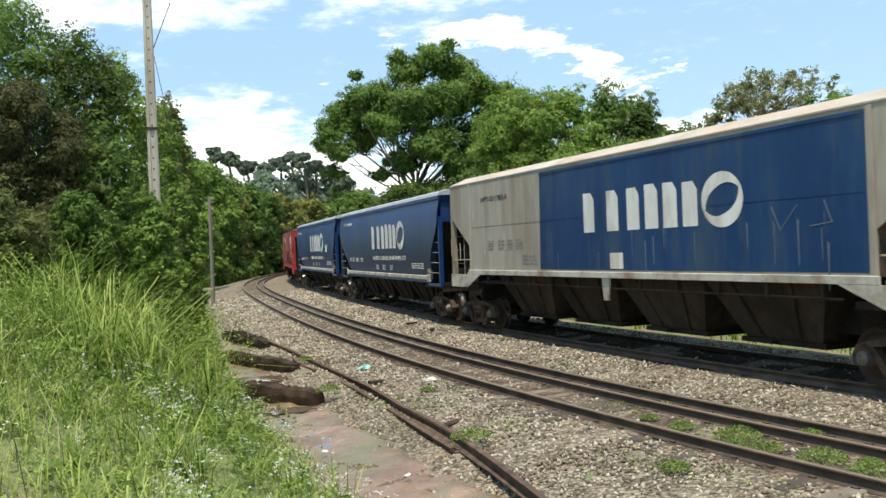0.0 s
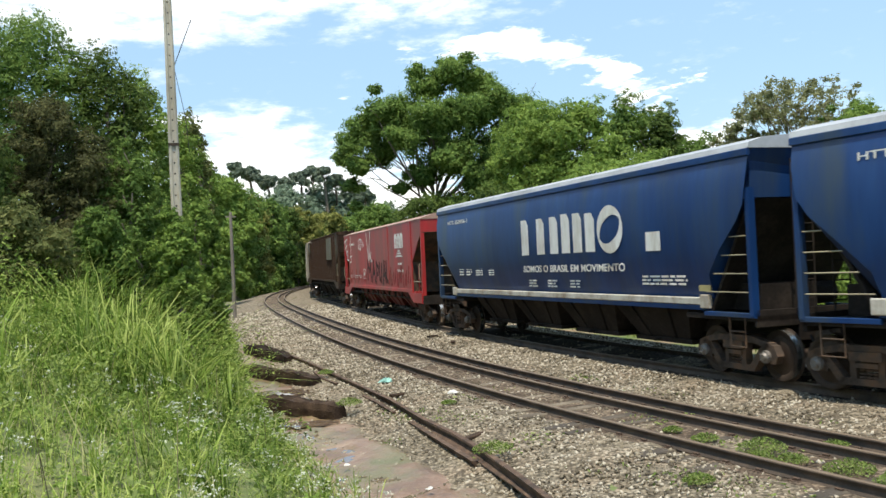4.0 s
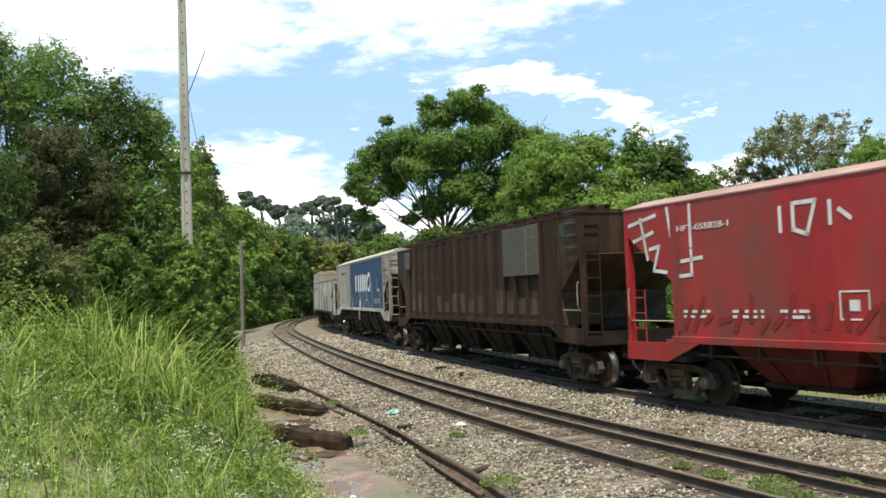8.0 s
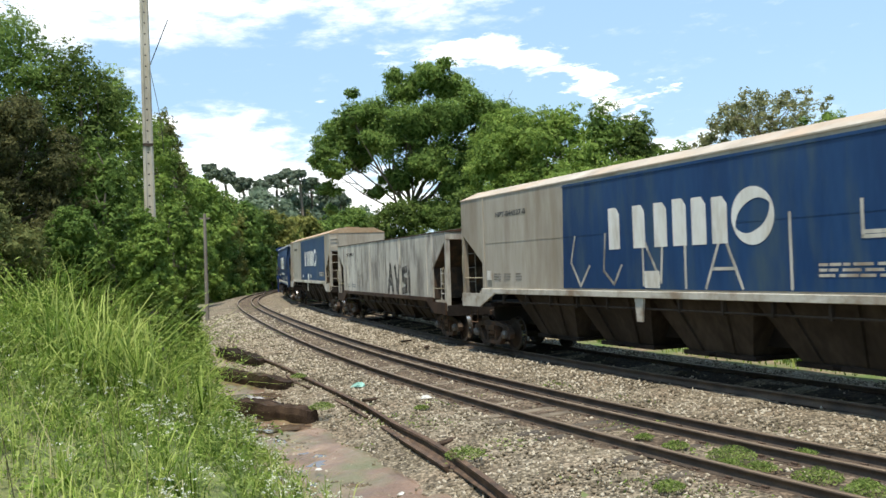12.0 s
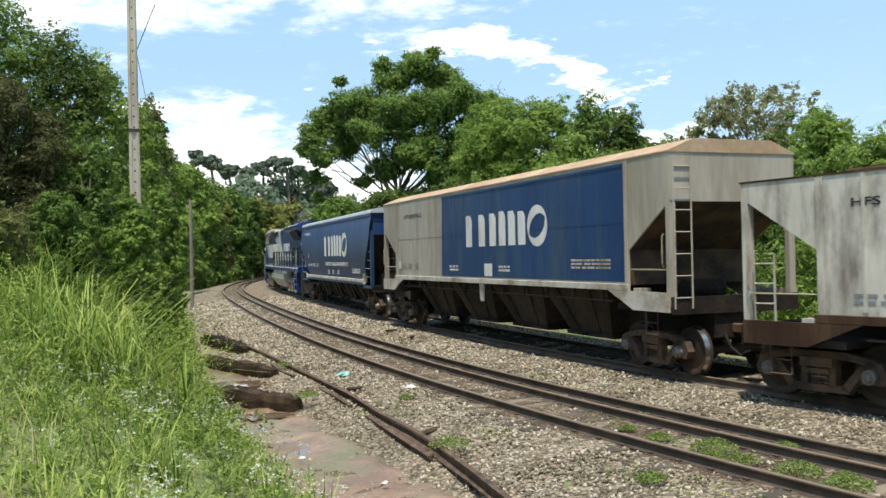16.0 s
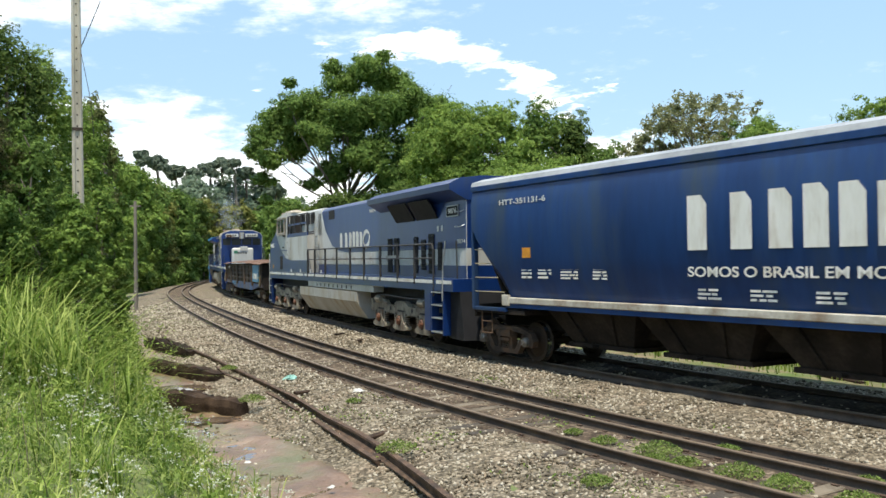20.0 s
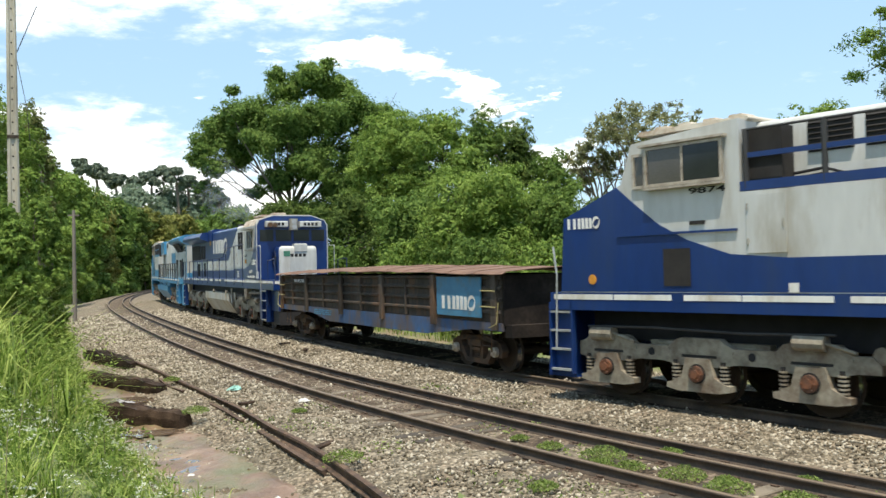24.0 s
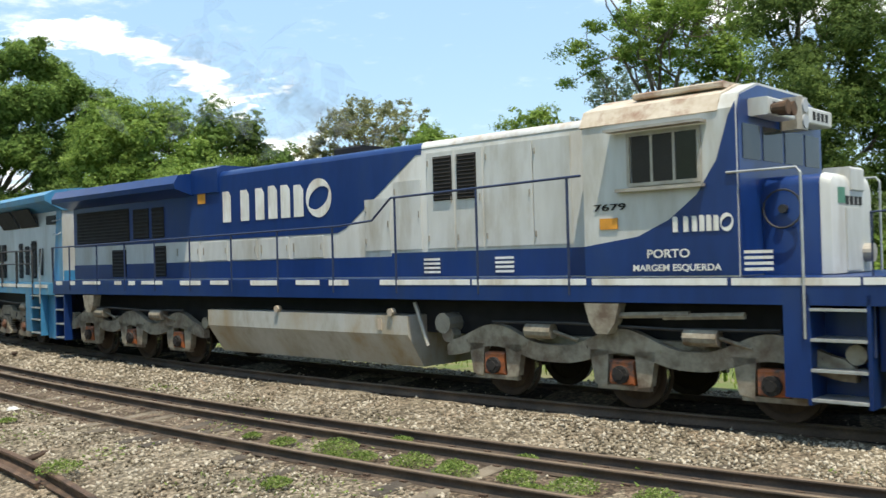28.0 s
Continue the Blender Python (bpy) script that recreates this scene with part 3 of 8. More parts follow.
def clear_of_tracks(az, d, w):
    """Moves a foot outwards along its azimuth until it stands clear of the tracks."""
    while True:
        x, y = polar(az, d)
        o = float(line_coords(x, y)[1][0])
        if o < -4.6 or o > 9.0 + .45 * w:
            return x, y, d
        d += 1.5


def wood_tree(az, d, el, w, n, leaf, z0, label, seed, **more):
    """A tree by azimuth, distance, the elevation of its top and the half angle of its crown (degrees)."""
    half = d * math.tan(radians(w))
    x, y, d = clear_of_tracks(az, d, half)
    half = d * math.tan(radians(w))
    foot = float(ground_z(x, y)[0]) - .1
    h = EYE + d * math.tan(radians(el)) - foot
    rs = np.random.default_rng(seed)
    make = more.pop("lobes", None)
    lobes = make(rs, half, h) if make else blob(rs, half, h * .97, int(19 * max(1, min(2.2, h / (3.4 * half)))), z0)
    return tree(x, y, h, lobes, int(n * 1.62), max(.08, .0032 * d), leaf, label, trunk_r=.08 + h * .009, seed=seed, z=foot, **more)


def spreading(rs, w, h):
    """Crown of the big tree: an open dome on forked limbs beside a higher ragged mass."""
    k = w / 4.9
    spec = [(-3.9, 0, .66, .8), (-3.3, .5, .735, .95), (-2.4, -.5, .77, 1.0), (-1.5, .6, .79, 1.0), (-3.6, -.4, .56, .8), (-2.4, .8, .62, .9), (-4.1, .2, .49, .5), (-1.2, -.8, .66, 1.1), (-3.9, -.3, .40, .4),
            (.2, .3, .87, 1.0), (1.2, -.4, .91, .9), (2.3, .4, .87, 1.0), (3.3, -.3, .79, .9), (4.0, .3, .68, .8), (.6, -1, .72, 1.3), (2.2, -1, .74, 1.5), (3.4, -.8, .57, 1.3), (1.0, -.9, .56, 1.5), (-.2, -.8, .70, 1.2),
            (2.4, -.8, .45, 1.2), (-.4, -.4, .50, .9), (1.4, -.6, .35, 1.2), (3.2, -.6, .35, 1.1), (-.4, 0, .93, .55), (1.3, .3, .955, .6), (3.0, 0, .87, .6), (-1.7, .2, .46, .5),
            (4.6, .2, .76, .9), (5.4, -.2, .70, .9), (6.0, .2, .60, .9), (4.6, -.6, .58, 1.1), (5.4, -.6, .45, 1.1), (-4.4, .1, .60, .6), (-3.0, .2, .68, .8), (-1.8, -.2, .70, .9)]
    # ragged smaller boughs round each of them
    spec += [(x + rs.normal() * r * .8, y + rs.normal() * r * .6, z + rs.normal() * .035, r * rs.uniform(.35, .6)) for x, y, z, r in spec]
    return [(x * k, y * k, z * h, r * k, r * k, r * k * .72) for x, y, z, r in spec]


def umbrella(rs, w, h):
    return [(w * .62 * math.cos(a), w * .62 * math.sin(a), h - rs.uniform(.3, 2.2), w * .42, w * .42, .6) for a in np.arange(0, 6, 1.05)] + [(0, 0, h - .4, w * .45, w * .45, .6)]


def branching_tree(az, d, el, w, n, leaf, label, seed, bare=.35, flat=.30, trunk=.16, size=.0033):
    """An open tree: limbs fork three times into thin branches, each twig with its own flat tuft of leaves."""
    rs = np.random.default_rng(seed)
    half = d * math.tan(radians(w))
    x, y, d = clear_of_tracks(az, d, half)
    half = d * math.tan(radians(w))
    z = float(ground_z(x, y)[0]) - .1
    h = EYE + d * math.tan(radians(el)) - z
    t = tagged(new("tree"), label, "tree")
    t.matrix_basis = Matrix.Translation((x, y, z))
    b, tufts = Mesh(), []
    fk = Vector((rs.normal() * .3, rs.normal() * .3, h * bare))
    limb(b, (0, 0, 0), fk, trunk * 1.3, trunk, .04, rs, 8)
    for i in range(6):
        a = 2 * math.pi * (i + rs.uniform(-.25, .25)) / 6
        r1 = half * rs.uniform(.35, .62)
        p1 = Vector((r1 * math.cos(a), r1 * math.sin(a), h * rs.uniform(.62, .82)))
        limb(b, fk, p1, trunk * .62, trunk * .34, .10, rs)
        for j in range(5):
            c = p1 + Vector((rs.normal() * half * .30 + math.cos(a) * half * .2, rs.normal() * half * .30 + math.sin(a) * half * .2, rs.uniform(-.10, .2) * h))
            c.z = min(c.z, h * .97)
            limb(b, fk.lerp(p1, rs.uniform(.5, 1)), c, trunk * .30, trunk * .12, .14, rs, 5)
            for k in range(4):
                e = c + Vector((rs.normal() * half * .17, rs.normal() * half * .17, rs.uniform(-.04, .06) * h))
                limb(b, p1.lerp(c, rs.uniform(.5, 1)), e, trunk * .12, .012, .14, rs, 4)
                tufts.append(e)
    b.ob("trunk", "bark", t, smooth=True)
    tufts = np.array([tuple(p) for p in tufts])
    tufts = np.concatenate([tufts, tufts + rs.normal(size=tufts.shape) * (.09 * half, .09 * half, .02 * h)])
    m = max(4, n // len(tufts))
    R = rs.uniform(.4, 1.5, len(tufts)) * half * .085
    P = np.repeat(tufts, m, 0) + rs.normal(size=(m * len(tufts), 3)) * np.repeat(R, m)[:, None] * (.7, .7, flat)
    V, F = leaf_quads(P, size * d, None, rs, three=True)
    o = new("crown", quick_mesh("crown", V, F, leaf))
    o.parent = t
    return t


def woods():
    # azimuth, distance, elevation of the top, half angle of the crown, leaves, leaf, lowest lobe, label
    rows = [
        # wooded bank on the near side
        (-31.0, 30, 16.5, 4.2, 17000, "leaf_mid", .15, "dense green tree hung with creepers on the bank"),
        (-27.0, 31, 16.6, 4.2, 21000, "leaf_mid", .15, "dense green tree with a rounded creeper-covered crown"),
        (-23.8, 34, 15.9, 4.2, 22000, "leaf_mid", .15, "tall green tree on the wooded bank"),
        (-20.8, 33, 14.0, 3.4, 18000, "leaf_dark", .15, "dark green tree on the wooded bank"),
        (-18.8, 36, 12.4, 2.7, 14000, "leaf_bright", .12, "green tree on the wooded bank"),
        (-28.2, 25, 9.2, 3.6, 15000, "leaf_dark", .08, "dark green tree hung with creepers"),
        (-23.9, 27, 11.2, 3.8, 22000, "leaf_brown", .14, "olive brown tree under a hanging coat of creepers, darkened for shade"),
        (-19.8, 27, 8.2, 2.6, 14000, "leaf_mid", .08, "green tree under a coat of creepers"),
        (-25.8, 22, 4.6, 3.2, 14000, "leaf_weathered", .05, "olive green bush at the foot of the trees"),
        (-21.2, 23, 4.4, 2.6, 13000, "leaf_mid", .05, "green bush at the foot of the trees"),
        (-29.6, 21, 5.2, 3.0, 12000, "leaf_mid", .05, "green bush at the foot of the trees"),
        (-16.9, 40, 10.0, 2.1, 11000, "leaf_bright", .08, "green tree beside the concrete pole"),
        (-15.4, 43, 7.4, 1.9, 10000, "leaf_bright", .08, "green tree beside the concrete pole"),
        (-17.4, 22.5, 4.7, 1.5, 17000, "leaf_bright", .05, "leafy green bush round the foot of the concrete pole"),
        (-17.0, 21.2, 3.6, 1.4, 16000, "leaf_bright", .05, "leafy green bush before the concrete pole"),
        (-15.6, 25.5, 4.6, 1.5, 12000, "leaf_bright", .05, "green bush beside the track"),
        (-14.0, 46, 6.1, 1.8, 11000, "leaf_bright", .08, "bright green tree leaning over the track side"),
        (-14.4, 34, 3.4, 1.6, 9000, "leaf_bright", .05, "low green bush beside the track"),
        (-13.0, 58, 4.6, 1.9, 9000, "leaf_yellow", .05, "yellow-green tree at the edge of the wood"),
        (-12.0, 70, 4.2, 1.9, 8000, "leaf_mid", .05, "green tree at the edge of the wood"),
        (-13.6, 80, 5.2, 2.2, 7000, "leaf_mid", .05, "green tree on the wooded slope"),
        (-11.0, 86, 3.7, 1.9, 8000, "leaf_dark", .05, "dark green tree beyond the bend of the track"),
        (-10.0, 112, 3.6, 1.8, 7000, "leaf_yellow", .05, "pale yellow-green bamboo thicket beyond the bend"),
        (-8.4, 122, 3.2, 1.7, 7000, "leaf_yellow", .05, "pale yellow-green bamboo thicket beyond the bend"),
        (-7.2, 130, 2.8, 1.7, 6000, "leaf_mid", .05, "green tree beyond the bend"),
        (-9.2, 128, 2.4, 2.0, 6000, "leaf_dark", .02, "dark green undergrowth beyond the bend"),
        (-5.8, 128, 3.2, 1.8, 6000, "leaf_mid", .05, "green tree beyond the bend"),
        (-12.5, 120, 4.6, 2.0, 6000, "leaf_mid", .05, "green tree on the wooded slope"),
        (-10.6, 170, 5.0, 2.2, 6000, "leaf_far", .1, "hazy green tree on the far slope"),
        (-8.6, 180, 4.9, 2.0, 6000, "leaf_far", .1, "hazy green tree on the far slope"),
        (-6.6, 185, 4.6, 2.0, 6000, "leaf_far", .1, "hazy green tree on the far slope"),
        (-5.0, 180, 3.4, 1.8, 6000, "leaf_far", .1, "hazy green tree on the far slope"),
        # behind the train
        (4.6, 54, 9.4, 3.5, 22000, "leaf_bright", .25, "yellow-green tree beside the large spreading tree"),
        (8.0, 52, 9.3, 2.9, 19000, "leaf_bright", .2, "broad bright green tree behind the train"),
        (10.6, 56, 9.0, 2.4, 15000, "leaf_mid", .2, "green tree behind the train"),
        (12.7, 54, 8.2, 1.8, 13000, "leaf_dark", .2, "dark green tree in the row behind the train"),
        (14.6, 52, 6.2, 2.0, 13000, "leaf_mid", .1, "green tree in the row behind the train"),
        (10.2, 40, 5.2, 4.4, 26000, "leaf_bright", .06, "bright green tree with feathery foliage"),
        (6.0, 44, 4.0, 3.2, 14000, "leaf_mid", .06, "low green tree behind the train"),
        (14.4, 40, 3.6, 2.8, 13000, "leaf_mid", .06, "low green tree behind the train"),
        # dark leaves in these two stand in for the large tree's shadow
        (1.8, 50, 4.2, 2.8, 11000, "leaf_dark", .06, "green undergrowth below the large tree, darkened for its shadow"),
        (-2.6, 60, 3.8, 2.6, 11000, "leaf_dark", .06, "green undergrowth below the large tree, darkened for its shadow"),
        (-5.2, 84, 3.6, 1.8, 8000, "leaf_mid", .06, "green bush below the large tree"),
        (21.2, 35, 4.5, 3.6, 30000, "leaf_mid", .04, "rounded tree thickly wrapped in creepers"),
        (23.6, 44, 6.9, 2.7, 14000, "leaf_bright", .15, "green tree behind the creeper-wrapped one"),
        (18.0, 42, 3.2, 2.4, 11000, "leaf_dark", .05, "dark green undergrowth behind the train"),
        (26.6, 37, 5.6, 2.8, 16000, "leaf_bright", .05, "bright green feathery bush behind the track"),
        (30.4, 36, 8.0, 3.0, 18000, "leaf_bright", .06, "tall tree wrapped in dense creepers"),
        (33.6, 33, 7.4, 2.8, 14000, "leaf_mid", .05, "green bush wrapped in creepers"),
        (35.8, 36, 5.6, 2.4, 11000, "leaf_bright", .05, "green tree wrapped in creepers"),
        (26.5, 27, .4, 3.0, 12000, "leaf_bright", .04, "bright green scrub behind the track"),
        (33.5, 25, -.4, 2.8, 8000, "leaf_bright", .04, "bright green scrub behind the track"),
        (24.5, 28, -1.2, 2.4, 7000, "leaf_mid", .04, "green scrub behind the track"),
        (37.0, 40, 7.2, 2.4, 11000, "leaf_mid", .1, "green tree behind the locomotive"),
        (41.6, 33, 12.0, 2.4, 13000, "leaf_bright", .1, "green tree with bright foliage behind the locomotive"),
        (38.0, 36, 8.2, 2.8, 12000, "leaf_mid", .1, "green tree under the tall open one"),
        (40.0, 27, 3.4, 3.0, 11000, "leaf_mid", .05, "green bush behind the locomotive"),
        (46.8, 27, 17.8, 5.0, 58000, "leaf_dark", .03, "tall dark tree thickly wrapped in creepers"),
        (51.5, 26, 13.0, 3.6, 14000, "leaf_mid", .06, "green tree wrapped in creepers"),
        (46.0, 24, 9.5, 3.8, 24000, "leaf_dark", .03, "dark green bush wrapped in creepers"),
        (55.5, 27, 11.0, 4.0, 13000, "leaf_mid", .06, "green tree at the edge of the clearing"),
    ]
    for i, (az, d, el, w, n, leaf, z0, label) in enumerate(rows):
        wood_tree(az, d, el, w, n, leaf, z0, label, 20 + i, limbs=4, soft=1.4)
    # bamboo that leans out over the pole
    wood_tree(-15.9, 42, 10.4, 1.3, 5000, "leaf_weathered", .3, "slender bamboo with drooping tips", 90, limbs=8, category="bamboo", name="bamboo")
    # umbrella pines on the skyline
    for i, (az, el) in enumerate(((-13.3, 6.3), (-12.5, 6.0), (-11.6, 5.4), (-10.6, 5.2), (-9.6, 5.5), (-8.9, 5.8), (-8.2, 5.7), (-7.5, 5.2), (-6.6, 4.7), (-5.8, 4.2))):
        wood_tree(az, 175 + 4 * (i % 3), el, .62, 2600, "leaf_pine", 0, "dark umbrella-shaped araucaria pine on the skyline", 100 + i, lobes=umbrella, category="pine tree", name="araucaria", limbs=8, fork=.85)
    wood_tree(-1.5, 62, 12.0, 6.0, 88000, "leaf_mid", 0, "large spreading tree with forked limbs behind the train", 131, lobes=spreading, limbs=26, fork=.25, soft=2.3)
    # open trees against the sky
    for i, (az, d, el, w, n, leaf, label, flat) in enumerate((
        (19.6, 68, 8.4, 2.9, 9500, "leaf_olive", "airy tree with a thin olive crown and pale branches", .5),
        (23.2, 60, 6.4, 1.7, 9000, "leaf_mid", "green tree beside the airy olive one", .6),
        (17.2, 70, 6.4, 1.5, 6000, "leaf_olive", "small airy tree with a thin olive crown", .5),
        (38.2, 35, 18.0, 5.6, 32000, "leaf_bright", "tall open tree with forked limbs and tufts of fresh leaves", .35),
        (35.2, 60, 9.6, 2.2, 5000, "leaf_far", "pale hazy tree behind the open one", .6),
        (46.0, 36, 19.5, 6.6, 34000, "leaf_bright", "tall open tree with bare limbs under a spreading crown", .32),
    )):
        branching_tree(az, d, el, w, n, leaf, label, 160 + i, flat=flat, bare=.3 if d > 50 else .42, trunk=.13)
    # thicket along the foot of the woods behind the train
    for i, az in enumerate(np.arange(-3.5, 58, 4.4)):
        wood_tree(az, 24, (-.4, .6, -1.0)[i % 3] if az > 13 else 1.0, 3.0, 7000, ("leaf_bright", "leaf_mid", "leaf_bright", "leaf_mid")[i % 4], .03, "dense green thicket of bushes behind the track", 200 + i, limbs=3, name="bush", category="bush")


def grass():
    """Tall grass on the bank: curved blades, some seed stalks with pale heads."""
    rs = np.random.default_rng(8)
    def field(n, s0, s1, u0, u1, h0, h1, w, name, leaf, label, power=1.0, lean=.5, patch=0.0):
        s = rs.uniform(s0, s1, n)
        u = u0 + (u1 - u0) * rs.random(n) ** power
        e = bank_edge(s)
        x, y, _, _ = on_line(s, 0)
        th = np.interp(s, LS, LT)
        off = -(e + u)
        x, y = x + np.cos(th) * off, y + np.sin(th) * off
        if patch:
            keep = (np.sin(x * 1.7 + 2 * np.sin(y * .9)) * np.sin(y * 1.3 + x * .4) + rs.normal(0, .35, n)) > patch - 1
            x, y = x[keep], y[keep]
        far = np.hypot(x, y) > .9
        x, y = x[far], y[far]
        blades(x, y, ground_z(x, y) - .03, h0, h1, w, name, leaf, label, lean)
    def blades(x, y, z, h0, h1, w, name, leaf, label, lean):
        n = len(x)
        h = rs.uniform(h0, h1, n) * (1 + .25 * np.sin(x * 1.1) * np.sin(y * .9) + .22 * np.sin(x * 3.1 + np.sin(y * 2.3)) * np.sin(y * 2.7 + 1))
        a = rs.uniform(0, 2 * np.pi, n)
        d = np.stack([np.cos(a), np.sin(a)], 1)
        px = np.stack([-d[:, 1], d[:, 0]], 1)
        k = h * rs.uniform(.1, 1, n) ** 1.3 * lean
        ws = w * rs.uniform(.5, 1.7, n)
        V = np.zeros((n, 7, 3))
        for i, (t, q) in enumerate(((0, 1), (.4, .9), (.75, .6))):
            for j, sg in enumerate((-1, 1)):
                V[:, 2 * i + j, 0] = x + d[:, 0] * k * t * t + px[:, 0] * ws * q * sg * .5
                V[:, 2 * i + j, 1] = y + d[:, 1] * k * t * t + px[:, 1] * ws * q * sg * .5
                V[:, 2 * i + j, 2] = z + h * (t - .15 * t * t)
        V[:, 6] = np.stack([x + d[:, 0] * k * 1.15, y + d[:, 1] * k * 1.15, z + h * (.85 - .25 * np.minimum(k / h, 1))], 1)
        b = np.arange(n)[:, None] * 7
        F = np.concatenate([b + (0, 1, 3, 2), b + (2, 3, 5, 4), b + (4, 5, 6, 6)])
        me = bpy.data.meshes.new(name)
        quads = F[:2 * n]
        tris = (b + (4, 5, 6))
        co = V.reshape(-1, 3).astype(np.float32)
        me.vertices.add(len(co))
        me.vertices.foreach_set("co", co.ravel())
        me.loops.add(8 * n + 3 * n)
        me.loops.foreach_set("vertex_index", np.concatenate([quads.ravel(), tris.ravel()]).astype(np.int32))
        me.polygons.add(3 * n)
        me.polygons.foreach_set("loop_start", np.concatenate([np.arange(2 * n) * 4, 8 * n + np.arange(n) * 3]).astype(np.int32))
        me.materials.append(M[leaf])
        me.update(calc_edges=True)
        tagged(new(name, me), label, "grass", kind="stuff")
    def tufts(n, s0, s1, u0, u1, h0, h1, w, m, label):
        s, u = rs.uniform(s0, s1, n), rs.uniform(u0, u1, n)
        x, y, _, _ = on_line(s, -(bank_edge(s) + u))
        k = np.repeat(np.arange(n), m)
        big = rs.uniform(.7, 1.25, n)[k]
        px, py = x[k] + rs.normal(0, .07, n * m) * big, y[k] + rs.normal(0, .07, n * m) * big
        far = np.hypot(px, py) > 1.6
        px, py = px[far], py[far]
        blades(px, py, ground_z(px, py) - .03, h0, h1, w, "grass", "grass", label, 1.6)
    # the tall fringe at the crest of the bank, towards the pole
    n = 3800
    a, d = rs.uniform(-28, -14.2, n), rs.uniform(15.5, 25, n)
    x, y = d * np.sin(np.radians(a)), d * np.cos(np.radians(a))
    g = ground_z(x, y)
    top = EYE + d * np.tan(np.radians(np.interp(a, (-28, -27, -23, -21, -19.2, -17.9, -16.8, -15.4), (1.6, 1.8, 2.7, 2.4, 2.1, .3, -1.4, -4.2))))
    s, o = line_coords(x, y)
    ok = (top - g > .5) & (-o > bank_edge(s) + .3)
    wave = .80 + .22 * np.sin(2.1 * x + 1.7 * np.sin(1.3 * y)) + .16 * np.sin(3.7 * y + x)
    fringe = ((top - g) * wave)[ok]
    blades(x[ok], y[ok], g[ok] - .03, fringe * .25, np.minimum(fringe, 2.6) * 1.08, .022, "grass", "grass", "very tall arching green grass on the crest of the bank", 1.9)
    field(15000, -14, 12, -.2, 8, .12, .62, .010, "grass", "grass", "fine fresh green grass on the bank", .9, 1.5)
    tufts(150, 1, 25, 1.1, 6.5, .4, 1.05, .017, 34, "tufts of broad arching green grass on the bank")
    tufts(44, 13, 20, .8, 2.6, .8, 1.3, .020, 60, "tall tufts of broad grass at the foot of the bank")
    tufts(260, -13, 8, -.1, 7, .25, .62, .012, 30, "small tufts of arching green grass")
    field(9000, 8, 30, .3, 9, .3, .85, .018, "grass", "grass", "tall fresh green grass on the bank", .9, 1.2)
    field(7000, 26, 60, 0, 12, .4, 1.0, .04, "grass", "grass", "tall green grass beside the track", .9, .9)
    field(6000, 60, 110, 0, 14, .5, 1.2, .08, "grass", "grass", "tall green grass beyond the bend", .9, .8)
    field(2600, -14, 26, .2, 8, .3, .9, .008, "dry_grass", "grass_dry", "pale dry grass stalks among the green", .9, 1.4)
    field(700, -12, 20, .4, 8, .7, 1.25, .009, "dark_stalks", "twig", "thin brown stalks that stand above the herbs", .9, .35)
    # strip behind the train
    n = 9000
    s, o = rs.uniform(-25, 45, n), 7.6 + 9 * rs.random(n) ** 1.3
    x, y, _, _ = on_line(s, o)
    blades(x, y, ground_z(x, y) - .03, .12, .45, .03, "grass", "grass", "low green grass behind the train", .6)


